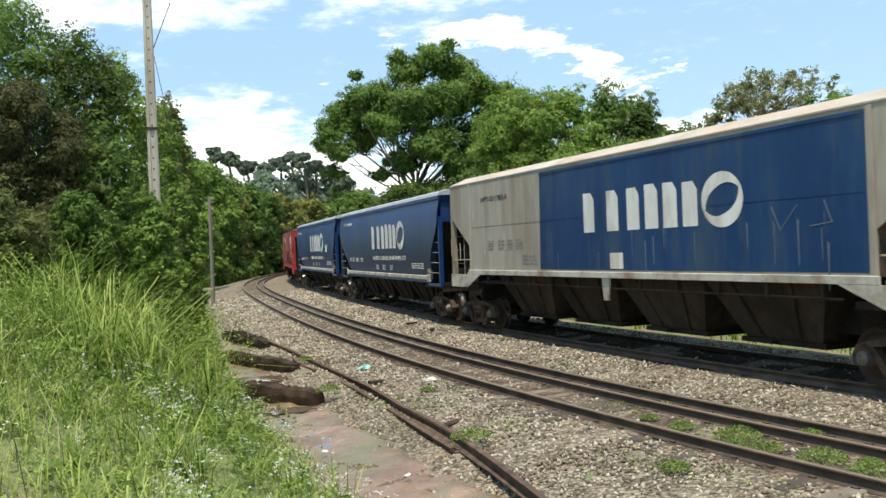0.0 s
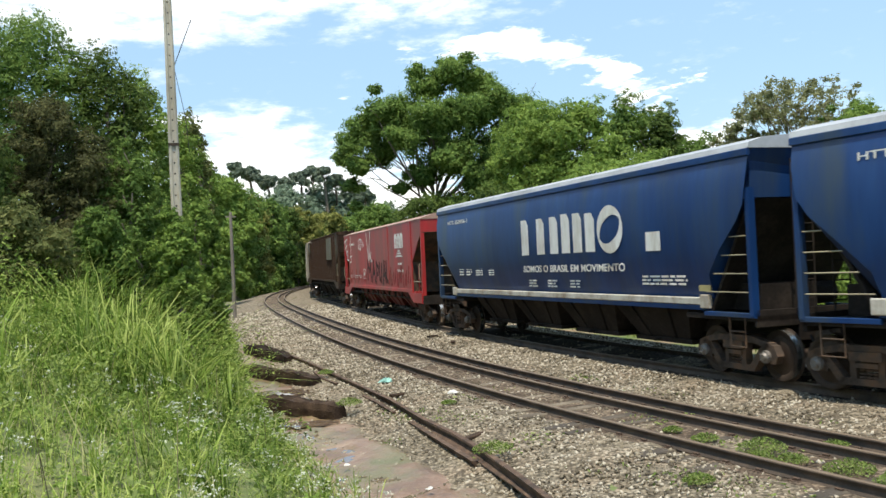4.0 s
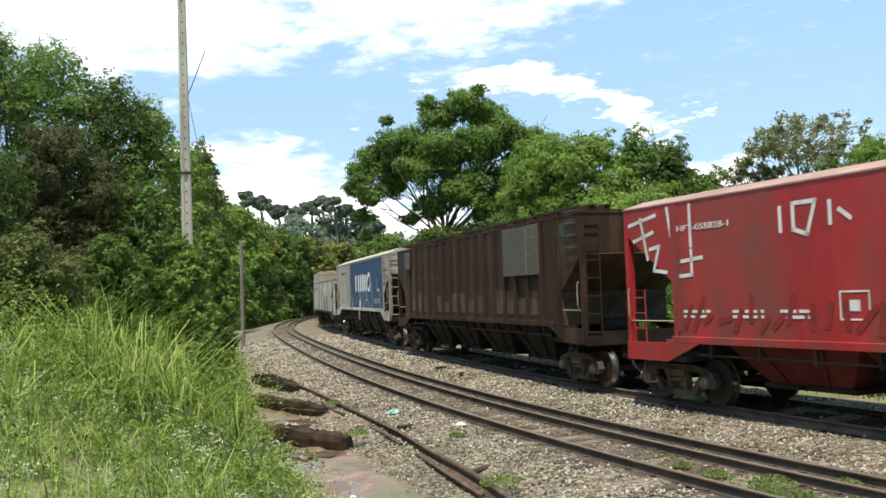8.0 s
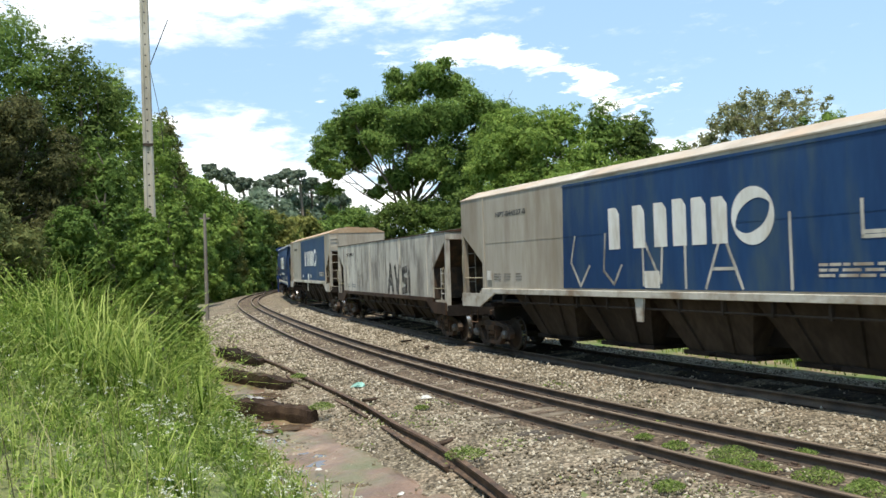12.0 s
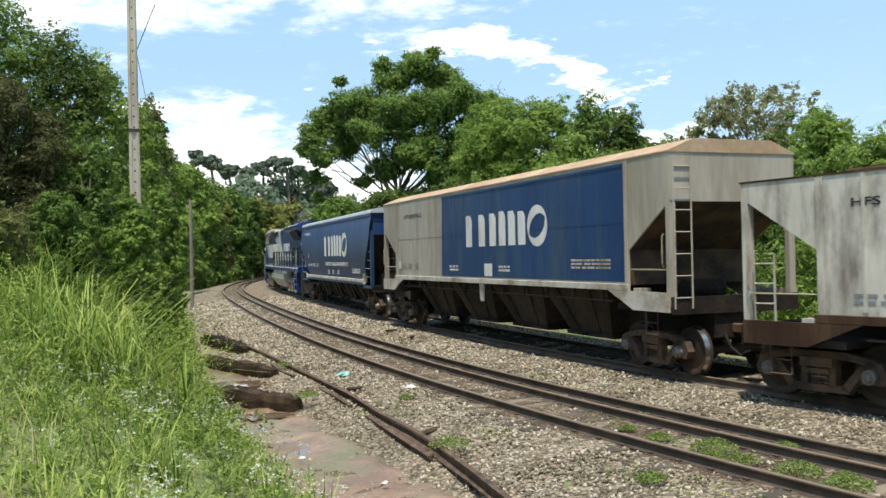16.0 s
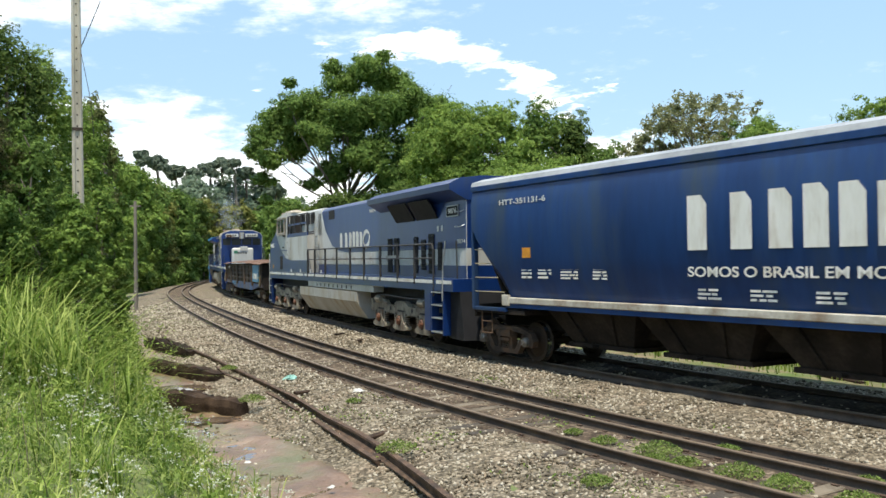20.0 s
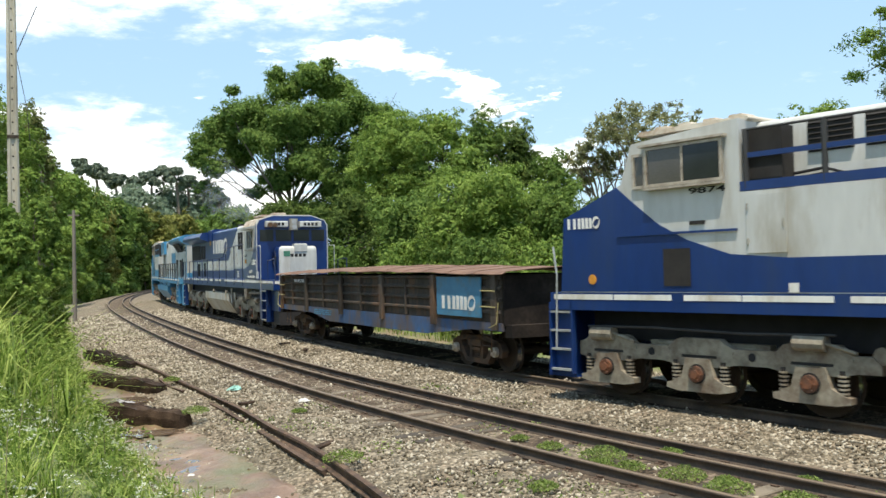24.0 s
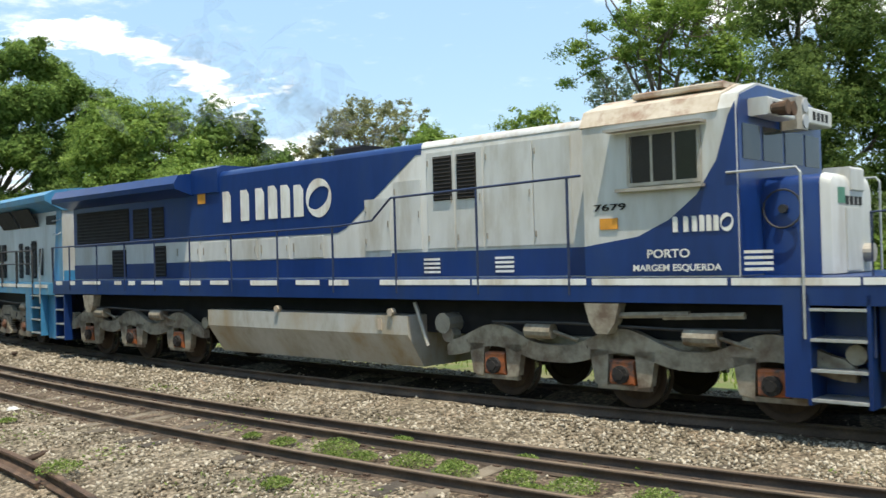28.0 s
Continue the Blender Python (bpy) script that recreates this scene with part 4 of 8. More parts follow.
def herbs():
    """Leafy herbs that stand among the grass, and low moss-like growth on the ballast's near shoulder."""
    rs = np.random.default_rng(21)
    # a blanket of small-leaved herbs in patches, taller and coarser plants among them
    for n, m, s0, s1, h0, h1, r0, size, leaf, label in (
            (2100, 34, -13, 9, .14, .42, .15, .036, "herb", "low leafy green herbs that cover the bank"),
            (900, 46, 4, 26, .25, .75, .24, .062, "herb", "leafy green herbs on the crest of the bank"),
            (760, 90, 7, 27, .6, 1.7, .34, .062, "herb", "tall leafy green herbs on the crest of the bank"),
            (420, 44, -13, 22, .40, .85, .14, .060, "weed", "taller grey-green herbs scattered through the grass"),
            (150, 60, -12, 14, .12, .34, .22, .085, "leaf_bright", "broad-leaved bright green weeds on the bank")):
        s, u = rs.uniform(s0, s1, n), rs.uniform(.1, 8, n)
        x, y, _, _ = on_line(s, -(bank_edge(s) + u))
        far = np.hypot(x, y) > 1.5
        x, y = x[far], y[far]
        h = rs.uniform(h0, h1, len(x)) * (1 + .35 * np.sin(x * 1.3 + np.sin(y * 1.1)) * np.sin(y * 1.2))
        q = rs.random((len(x), m)) ** .7
        r = r0 * np.sqrt(rs.random((len(x), m))) * (1.25 - .7 * q)
        a = rs.uniform(0, 2 * np.pi, (len(x), m))
        P = np.stack([x[:, None] + r * np.cos(a), y[:, None] + r * np.sin(a), ground_z(x, y)[:, None] + h[:, None] * (.1 + .9 * q)], -1).reshape(-1, 3)
        V, F = leaf_quads(P, size, None, rs, three=True)
        tagged(new("herbs", quick_mesh("herbs", V, F, leaf)), label, "herbs", kind="stuff")
    n = 9000
    s, o = rs.uniform(-9, 9, n), rs.uniform(-3.0, 2.6, n)
    x, y, _, _ = on_line(s, o)
    keep = (np.sin(x * 1.9 + 1.3 * np.sin(y * 1.1)) * np.sin(y * 1.4 + .7 * x) + rs.normal(0, .2, n) > .55) & ((o < -.3) | (o > .15))
    s, o, x, y = s[keep], o[keep], x[keep], y[keep]
    z = np.interp(o, (-3, -2.1, -1.2, 0, 1.7, 2.5), (-.40, -.26, -.145, -.15, -.15, -.11)) + rs.uniform(0, .05, len(x))
    V, F = leaf_quads(np.stack([x, y, z], 1), .05, None, rs, three=True)
    tagged(new("low_weeds", quick_mesh("low_weeds", V, F, "weed")), "thin low weeds creeping over the stones", "weeds", kind="stuff")


def flowers():
    """Pale flower heads over the grass on thin stalks."""
    rs = np.random.default_rng(9)
    n = 190
    s, u = rs.uniform(-12, 8, n), .1 + 6 * rs.random(n) ** 1.6
    x, y, _, _ = on_line(s, -(bank_edge(s) + u))
    far = np.hypot(x, y) > 2
    x, y = x[far], y[far]
    k = np.repeat(np.arange(len(x)), 14)
    px, py = x[k] + rs.normal(0, .10, len(k)), y[k] + rs.normal(0, .10, len(k))
    z = ground_z(px, py) + rs.uniform(.22, .62, len(x))[k] + rs.normal(0, .05, len(k))
    P = np.repeat(np.stack([px, py, z], 1), 5, 0) + rs.normal(size=(len(k) * 5, 3)) * (.014, .014, .006)
    V, F = leaf_quads(P, .021, None, rs)
    tagged(new("white_flowers", quick_mesh("white_flowers", V, F, "flower")), "tiny whitish flower heads over the tall grass", "flowers", kind="stuff")


def weeds():
    """Leafy tufts between the rails and on the ballast."""
    rs = np.random.default_rng(10)
    spots = [(-1.4, .55, .20), (-.6, .45, .14), (.1, .62, .22), (1.1, .5, .13), (1.9, .55, .10), (-2.2, .42, .20), (-3.0, .6, .16), (-3.8, .5, .2), (-4.8, .55, .18), (-1.9, .75, .10), (-.2, .3, .12), (-3.4, .25, .12),
             (-.4, 1.4, .12), (-2.6, 1.35, .12), (2.6, -2.1, .2), (7.0, -1.0, .1), (-.6, -1.0, .13), (8.5, -2.6, .18), (14, -1.9, .15)]
    for s, o, r in spots:
        x, y, _, _ = on_line(s, o)
        t = tagged(new("weed"), "low leafy green weed among the stones", "weed", "weeds on the ballast")
        t.matrix_basis = Matrix.Translation((float(x), float(y), -.15))
        n = int(1100 * r / .25)
        a, q = rs.uniform(0, 2 * np.pi, n), r * rs.random(n) ** .6
        P = np.stack([q * np.cos(a) * 1.5, q * np.sin(a) * 1.5, .04 + (r * .75) * rs.random(n) * (1 - (q / r) ** 2 * .7)], 1)
        V, F = leaf_quads(P, .03, None, rs, three=True)
        o_ = new("leaves", quick_mesh("leaves", V, F, "weed"))
        o_.parent = t


def stones():
    """Loose crushed stone over the ballast bed, as real pieces near the camera."""
    rs = np.random.default_rng(12)
    n = 94000
    s = -9 + 62 * rs.random(n) ** 2.1
    o = rs.uniform(-4.2, 7.6, n)
    keep = ~((o > -.12) & (o < .12) | (o > 1.0) & (o < 1.8) | (o > 3.95) & (o < 6.4) & (rs.random(n) < .93))
    keep &= ~((o > -.25) & (o < 1.9) & (rs.random(n) < .72))
    keep &= ~((o < -2.5) & (rs.random(n) < .15 + .42 * (-2.5 - o) + .3 * np.sin(1.7 * s) * np.sin(3 * o)))
    s, o = s[keep], o[keep]
    n = len(s)
    x, y, _, _ = on_line(s, o)
    z = np.interp(o, (-3, -2.1, -1.2, 0, 1.7, 2.5, 3.4, 4.3, 6, 7, 7.8), (-.42, -.27, -.155, -.16, -.16, -.12, -.10, -.14, -.14, -.15, -.45))
    base = np.array([(1, 0, 0), (0, 1, 0), (-1, 0, 0), (0, -1, 0), (0, 0, 1), (0, 0, -1)], float) * .62
    quad = np.array([(0, 1, 4), (1, 2, 4), (2, 3, 4), (3, 0, 4), (1, 0, 5), (2, 1, 5), (3, 2, 5), (0, 3, 5)])
    V = base[None] + rs.normal(0, .17, (n, 6, 3))
    size = rs.uniform(.018, .060, n) * (1 + .02 * np.clip(s, 0, 60))
    V = V * (size[:, None] * rs.uniform(.6, 1.3, (n, 3)))[:, None, :]
    q = rs.normal(size=(n, 4))
    q /= np.linalg.norm(q, axis=1)[:, None]
    w, a, b, c = q.T
    R = np.stack([1 - 2 * (b * b + c * c), 2 * (a * b - c * w), 2 * (a * c + b * w), 2 * (a * b + c * w), 1 - 2 * (a * a + c * c), 2 * (b * c - a * w),
                  2 * (a * c - b * w), 2 * (b * c + a * w), 1 - 2 * (a * a + b * b)], 1).reshape(n, 3, 3)
    V = np.einsum("nij,nkj->nki", R, V) + np.stack([x, y, z + size * .12], 1)[:, None, :]
    F = (np.arange(n)[:, None, None] * 6 + quad[None]).reshape(-1, 3)
    tagged(new("ballast_stones", quick_mesh("ballast_stones", V.reshape(-1, 3), F, "stone")), "pale grey and tan crushed stones of the ballast", "ballast", kind="stuff")


woods()
grass()
flowers()
herbs()
weeds()
stones()

# ---- train ----
M.update({
    "blue": mat("blue", (.007, .039, .14), .42, dark=(.005, .026, .095), light=(.014, .058, .185), scale=.9, fine=7, streak=6, bump=.05, bump_scale=9, stain=(.032, .055, .095), stain_scale=1.1, stain_amount=.30, spec=.35),
    "blue_worn": mat("blue_worn", (.008, .042, .125), .5, dark=(.006, .030, .095), light=(.018, .065, .165), scale=.9, fine=8, streak=5, bump=.08, bump_scale=8, stain=(.045, .080, .118), stain_scale=1.7, stain_amount=.36, spec=.3),
    "grey_paint": mat("grey_paint", (.38, .34, .275), .6, dark=(.26, .22, .17), light=(.46, .42, .35), scale=.8, fine=9, streak=6, bump=.08, bump_scale=12, stain=(.26, .21, .15), stain_scale=1.0, stain_amount=.35),
    "sill_paint": mat("sill_paint", (.50, .47, .40), .6, dark=(.32, .28, .22), light=(.60, .57, .50), scale=1, fine=12, bump=.08, stain=(.25, .18, .12), stain_scale=1.4, stain_amount=.4),
    "roof_paint": mat("roof_paint", (.40, .35, .28), .6, dark=(.28, .23, .17), light=(.50, .45, .38), scale=1, fine=10, bump=.08, stain=(.45, .34, .24), stain_scale=.8, stain_amount=.35),
    "roof_tan": mat("roof_tan", (.40, .28, .17), .65, dark=(.28, .18, .10), light=(.50, .38, .26), scale=1, fine=10, bump=.08, stain=(.36, .20, .10), stain_scale=.9, stain_amount=.4),
    "roof_rust": mat("roof_rust", (.34, .20, .15), .6, dark=(.24, .13, .09), light=(.44, .29, .23), scale=1, fine=10, bump=.08),
    "roof_white": mat("roof_white", (.33, .345, .36), .5, scale=1, fine=10, bump=.05),
    "red": mat("red", (.38, .022, .023), .5, dark=(.26, .017, .017), light=(.47, .042, .036), scale=.7, fine=8, streak=5, bump=.08, bump_scale=10, stain=(.20, .055, .04), stain_scale=.8, stain_amount=.45),
    "brown": mat("brown", (.044, .024, .015), .65, dark=(.026, .015, .010), light=(.066, .037, .024), scale=.8, fine=10, streak=5, bump=.15, bump_scale=14, stain=(.10, .062, .035), stain_scale=1.2, stain_amount=.3, spec=.15),
    "olive": mat("olive", (.095, .078, .05), .6, dark=(.07, .056, .037), light=(.12, .10, .068), scale=1.2, fine=10, bump=.06),
    "ochre": mat("ochre", (.11, .072, .034), .7, dark=(.05, .03, .018), light=(.17, .115, .055), scale=2.5, fine=14, streak=3, bump=.05, stain=(.05, .028, .018), stain_scale=4, stain_amount=.5),
    "white_old": mat("white_old", (.50, .47, .40), .65, dark=(.26, .23, .19), light=(.62, .59, .52), scale=.7, fine=7, streak=3.5, bump=.1, stain=(.19, .165, .14), stain_scale=2.2, stain_amount=.42),
    "rust_dark": mat("rust_dark", (.075, .055, .042), .8, dark=(.035, .028, .023), light=(.13, .092, .066), scale=2, fine=20, bump=.3, stain=(.14, .075, .04), stain_scale=2, spec=.15),
    # these two base colours are lowered to hold the shade below the wagons
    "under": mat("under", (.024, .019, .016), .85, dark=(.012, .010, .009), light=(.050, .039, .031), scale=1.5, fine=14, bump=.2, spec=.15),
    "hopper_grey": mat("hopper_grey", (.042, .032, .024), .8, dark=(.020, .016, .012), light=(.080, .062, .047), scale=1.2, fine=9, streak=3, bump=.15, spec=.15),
    "wheel": mat("wheel", (.055, .04, .031), .6, metal=.3, scale=3, fine=20, bump=.15, spec=.15),
    "tread": mat("tread", (.45, .43, .40), .25, metal=.9, scale=3, bump=.02),
    "cap": mat("cap", (.20, .18, .16), .5, metal=.4, scale=8, bump=.1),
    "white": mat("white", (.72, .71, .66), .55, dark=(.56, .53, .46), light=(.80, .79, .75), scale=1.5, fine=14, streak=4, bump=.04, stain=(.48, .42, .33), stain_scale=1.6, stain_amount=.28),
    "letter_dim": mat("letter_dim", (.22, .23, .24), .6, scale=3, bump=0),
    "black": mat("black", (.02, .02, .022), .6, scale=3, bump=.1, spec=.15),
    "loco_blue": mat("loco_blue", (.006, .031, .140), .3, dark=(.004, .022, .10), light=(.010, .044, .18), scale=.8, fine=7, streak=4, bump=.04, bump_scale=8, stain=(.018, .038, .11), stain_scale=.8, stain_amount=.25),
    "loco_grey": mat("loco_grey", (.51, .515, .49), .45, dark=(.40, .395, .36), light=(.59, .595, .57), scale=.8, fine=7, streak=4, bump=.04, bump_scale=8, stain=(.36, .33, .27), stain_scale=1.2, stain_amount=.26),
    "loco_roof": mat("loco_roof", (.62, .62, .60), .5, scale=1, fine=10, bump=.05, stain=(.40, .28, .18), stain_scale=1.2, stain_amount=.3),
    "cab_roof": mat("cab_roof", (.47, .40, .31), .7, dark=(.30, .20, .13), light=(.58, .52, .43), scale=1.5, fine=10, bump=.2, stain=(.22, .10, .055), stain_scale=2.4, stain_amount=.34),
    "truck_grey": mat("truck_grey", (.27, .24, .18), .75, dark=(.11, .09, .065), light=(.37, .335, .26), scale=2, fine=12, bump=.15, stain=(.13, .09, .06), stain_scale=2.2, stain_amount=.45),
    "cap_rust": mat("cap_rust", (.20, .075, .035), .6, scale=5, bump=.15, stain=(.06, .04, .03), stain_scale=5, stain_amount=.5),
    "box_orange": mat("box_orange", (.40, .11, .03), .6, scale=5, bump=.15, stain=(.08, .05, .04), stain_scale=5, stain_amount=.5),
    "tank_grey": mat("tank_grey", (.42, .42, .39), .5, dark=(.28, .25, .19), light=(.50, .50, .48), scale=.8, fine=8, streak=2, bump=.05, stain=(.30, .23, .13), stain_scale=1.0, stain_amount=.35),
    "grille": mat("grille", (.035, .032, .03), .7, scale=3, bump=.1, spec=.15),
    "glass": mat("glass", (.02, .024, .026), .1, scale=2, bump=0, spec=.4),
    "glass_dusty": mat("glass_dusty", (.03, .027, .023), .4, scale=2, bump=0, spec=.2),
    "frame_metal": mat("frame_metal", (.36, .33, .28), .5, metal=.3, scale=4, bump=.1),
    "rail_blue": mat("rail_blue", (.018, .030, .075), .45, scale=4, bump=.05),
    "rail_dark": mat("rail_dark", (.05, .05, .05), .5, scale=4, bump=.05, spec=.15),
    "rail_pale": mat("rail_pale", (.42, .43, .42), .4, metal=.4, scale=4, bump=.05),
    "cyan": mat("cyan", (.045, .22, .40), .45, dark=(.035, .16, .29), light=(.065, .28, .48), scale=1, fine=8, streak=3, bump=.05, stain=(.12, .22, .26), stain_scale=1.5, stain_amount=.3),
    "logo_cyan": mat("logo_cyan", (.055, .20, .33), .5, dark=(.045, .15, .25), light=(.08, .25, .38), scale=1.5, fine=9, bump=.05, stain=(.10, .16, .18), stain_scale=2, stain_amount=.3),
    "tarp": mat("tarp", (.165, .092, .060), .85, dark=(.11, .060, .04), light=(.22, .13, .085), scale=1.2, fine=12, bump=.25, bump_scale=10),
    "gondola": mat("gondola", (.068, .056, .045), .75, dark=(.032, .027, .022), light=(.12, .098, .078), scale=1.2, fine=10, streak=3, bump=.15, stain=(.15, .085, .05), stain_scale=1.6, spec=.15),
    "faded_blue": mat("faded_blue", (.030, .085, .20), .65, dark=(.05, .06, .07), light=(.035, .14, .33), scale=.9, fine=6, streak=2, bump=.1, stain=(.12, .085, .06), stain_scale=1.3, stain_amount=.55),
    "yellow": mat("yellow", (.36, .31, .14), .55, scale=4, bump=.05),
    "orange": mat("orange", (.60, .26, .03), .5, scale=6, bump=.05),
    "flag_green": mat("flag_green", (.05, .19, .12), .5, scale=6, bump=0),
    "grab_ochre": mat("grab_ochre", (.30, .26, .17), .5, scale=4, bump=.05),
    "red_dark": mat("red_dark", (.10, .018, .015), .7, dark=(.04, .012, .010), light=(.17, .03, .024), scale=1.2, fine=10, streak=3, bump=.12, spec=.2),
    "brush_black": mat("brush_black", (.028, .024, .024), .7, dark=(.018, .016, .016), light=(.09, .04, .036), scale=3, fine=22, bump=.03, stain=(.20, .03, .026), stain_scale=7, stain_amount=.42, spec=.2),
    "brush_faded": mat("brush_faded", (.12, .045, .036), .7, dark=(.07, .035, .03), light=(.22, .04, .034), scale=3, fine=22, bump=.03, stain=(.33, .026, .025), stain_scale=6, stain_amount=.6, spec=.2),
    "patch_green": mat("patch_green", (.045, .058, .036), .7, dark=(.03, .028, .02), light=(.06, .085, .055), scale=4, fine=18, bump=.05),
    "brush_grey": mat("brush_grey", (.045, .042, .042), .7, dark=(.03, .028, .028), light=(.16, .15, .135), scale=3, fine=22, bump=.03, stain=(.30, .28, .24), stain_scale=6, stain_amount=.4, spec=.2),
    "letter_dark": mat("letter_dark", (.05, .048, .045), .6, scale=3, bump=0),
    "letter_faint": mat("letter_faint", (.24, .215, .18), .7, scale=3, bump=0),
    "roof_cream": mat("roof_cream", (.55, .49, .40), .7, dark=(.38, .31, .23), light=(.64, .59, .50), scale=1.5, fine=10, bump=.12, stain=(.34, .22, .13), stain_scale=2, stain_amount=.3),
    "frame_tan": mat("frame_tan", (.36, .31, .245), .6, dark=(.20, .16, .12), light=(.46, .41, .34), scale=5, fine=20, bump=.1),
    "glass_cab": mat("glass_cab", (.085, .078, .068), .12, dark=(.06, .055, .048), light=(.11, .10, .088), scale=1.2, bump=0, spec=.5),
    "blue_dust": mat("blue_dust", (.10, .135, .17), .7, scale=3, bump=0),
    "hose": mat("hose", (.02, .02, .02), .6, scale=5, bump=.1, spec=.15),
})

TRAIN = {"A": (-2.5, 18.53), "B": (18.53, 37.11), "C": (37.11, 56.76), "D": (56.91, 77.63), "E": (77.58, 98.79), "F": (98.69, 119.52), "G": (119.52, 137.96), "H": (137.96, 160.84),
         "I": (160.84, 180.61), "J": (180.61, 206.61), "K": (206.61, 224.9), "L": (224.9, 248.04), "M": (250.1, 275.06)}
vehicles, wheelsets = [], []       # (thing, middle s at the start, half base), (part, radius)
SIDE = 1.5


def vehicle(key, name, label, category):
    a, b = TRAIN[key]
    t = tagged(new(name), label, category)
    vehicles.append((t, (a + b) / 2, (b - a) * .33))
    return t


def words(parent, string, x0, x1, z0, z1, y, m, name="lettering", label=""):
    """Letters of the built-in font laid on a side wall that faces -y, fitted into a box."""
    c = bpy.data.curves.new("words", "FONT")
    c.body = string
    c.extrude, c.offset = .002, .016
    tmp = new("words", c)
    me = bpy.data.meshes.new_from_object(tmp.evaluated_get(bpy.context.evaluated_depsgraph_get()))
    bpy.data.objects.remove(tmp)
    n = len(me.vertices)
    co = np.empty(n * 3, np.float32)
    me.vertices.foreach_get("co", co)
    co = co.reshape(-1, 3)
    lo, hi = co.min(0), co.max(0)
    out = np.stack([x0 + (co[:, 0] - lo[0]) / (hi[0] - lo[0]) * (x1 - x0), y - .004 - co[:, 2], z0 + (co[:, 1] - lo[1]) / (hi[1] - lo[1]) * (z1 - z0)], 1)
    me.vertices.foreach_set("co", out.ravel().astype(np.float32))
    me.materials.clear()
    me.materials.append(M[m])
    me.update()
    o = new(name, me)
    o.parent = parent
    return tagged(o, label) if label else o


def emblem(parent, x0, x1, z0, z1, y, m="white"):
    """The owner's mark as plain shapes: six upright bars and an open ring of two curved blades."""
    w, h = x1 - x0, z1 - z0
    for i, (a, top) in enumerate(((0.01, .98), (.19, .97), (.335, .97), (.455, 1.0), (.57, .98), (.685, .94))):
        b = Mesh()
        bw = .082 * w
        xa = x0 + a * w
        b.prism([(xa, z0), (xa + bw, z0), (xa + bw, z0 + h * top - bw * .35), (xa + bw * .7, z0 + h * top), (xa, z0 + h * top)], y - .005, y, "y")
        b.ob("mark_bar", m, parent)
    # blades of the ring
    cx, cz, rx, rz = x0 + .895 * w, z0 + .5 * h, .105 * w, .56 * h
    for turn in (0, 180):
        b = Mesh()
        n = 14
        outer, inner = [], []
        for k in range(n + 1):
            t = radians(turn + 20 + 200 * k / n)
            q = .34 * math.sin(math.pi * min(1, k / n * 1.05)) + .05
            outer.append((cx + rx * math.cos(t), cz + rz * math.sin(t)))
            inner.append((cx + rx * (1 - q * 1.25) * math.cos(t), cz + rz * (1 - q * 1.25) * math.sin(t)))
        b.prism(outer + inner[::-1], y - .005, y, "y")
        b.ob("mark_ring", m, parent)


def bars(parent, x0, x1, z0, z1, y, m, rows=3, seed=1, name="stencil"):
    """Small stencilled lines that cannot be read, as plain bars."""
    rs = random.Random(seed)
    b = Mesh()
    h = (z1 - z0) / rows
    for i in range(rows):
        z = z1 - h * (i + 1)
        x = x0
        while x < x1 - .05:
            w = rs.uniform(.12, .4)
            b.box(x, min(x + w, x1), y - .004, y, z + h * .2, z + h * .75)
            x += w + rs.uniform(.03, .10)
    tagged(b.ob(name, m, parent), kind="stuff")


def wheelset_data(r, half=.83):
    """Axle and two wheels turned from one profile."""
    one = [(r * .18, .12), (r * .24, .06), (r * .76, .03), (r * .86, .065), (r, .065), (r, -.055), (r + .03, -.075), (r + .03, -.088), (r * .84, -.088), (r * .78, -.035), (r * .24, -.07), (r * .19, -.12)]
    prof = [(.075, -(half + .28))] + [(rr, -(half + yy)) for rr, yy in one] + [(rr, half + yy) for rr, yy in one[::-1]] + [(.075, half + .28)]
    n = 24
    b = Mesh()
    b.loft([[(rr * math.cos(2 * math.pi * k / n), yy, rr * math.sin(2 * math.pi * k / n)) for k in range(n)] for rr, yy in prof])
    treads = {5, len(prof) - 7}
    b.m = [1 if i // n in treads and i < n * (len(prof) - 1) else 0 for i in range(len(b.f))]
    return b.data("wheelset", ["wheel", "tread"], smooth=True)


WHEEL, LOCO_WHEEL = wheelset_data(.46), wheelset_data(.51)


def wheelset(parent, x, r, data):
    o = new("wheelset", data)
    o.parent = parent
    o.matrix_basis = Matrix.Translation((x, 0, r))
    wheelsets.append((o, x, r))
    return o


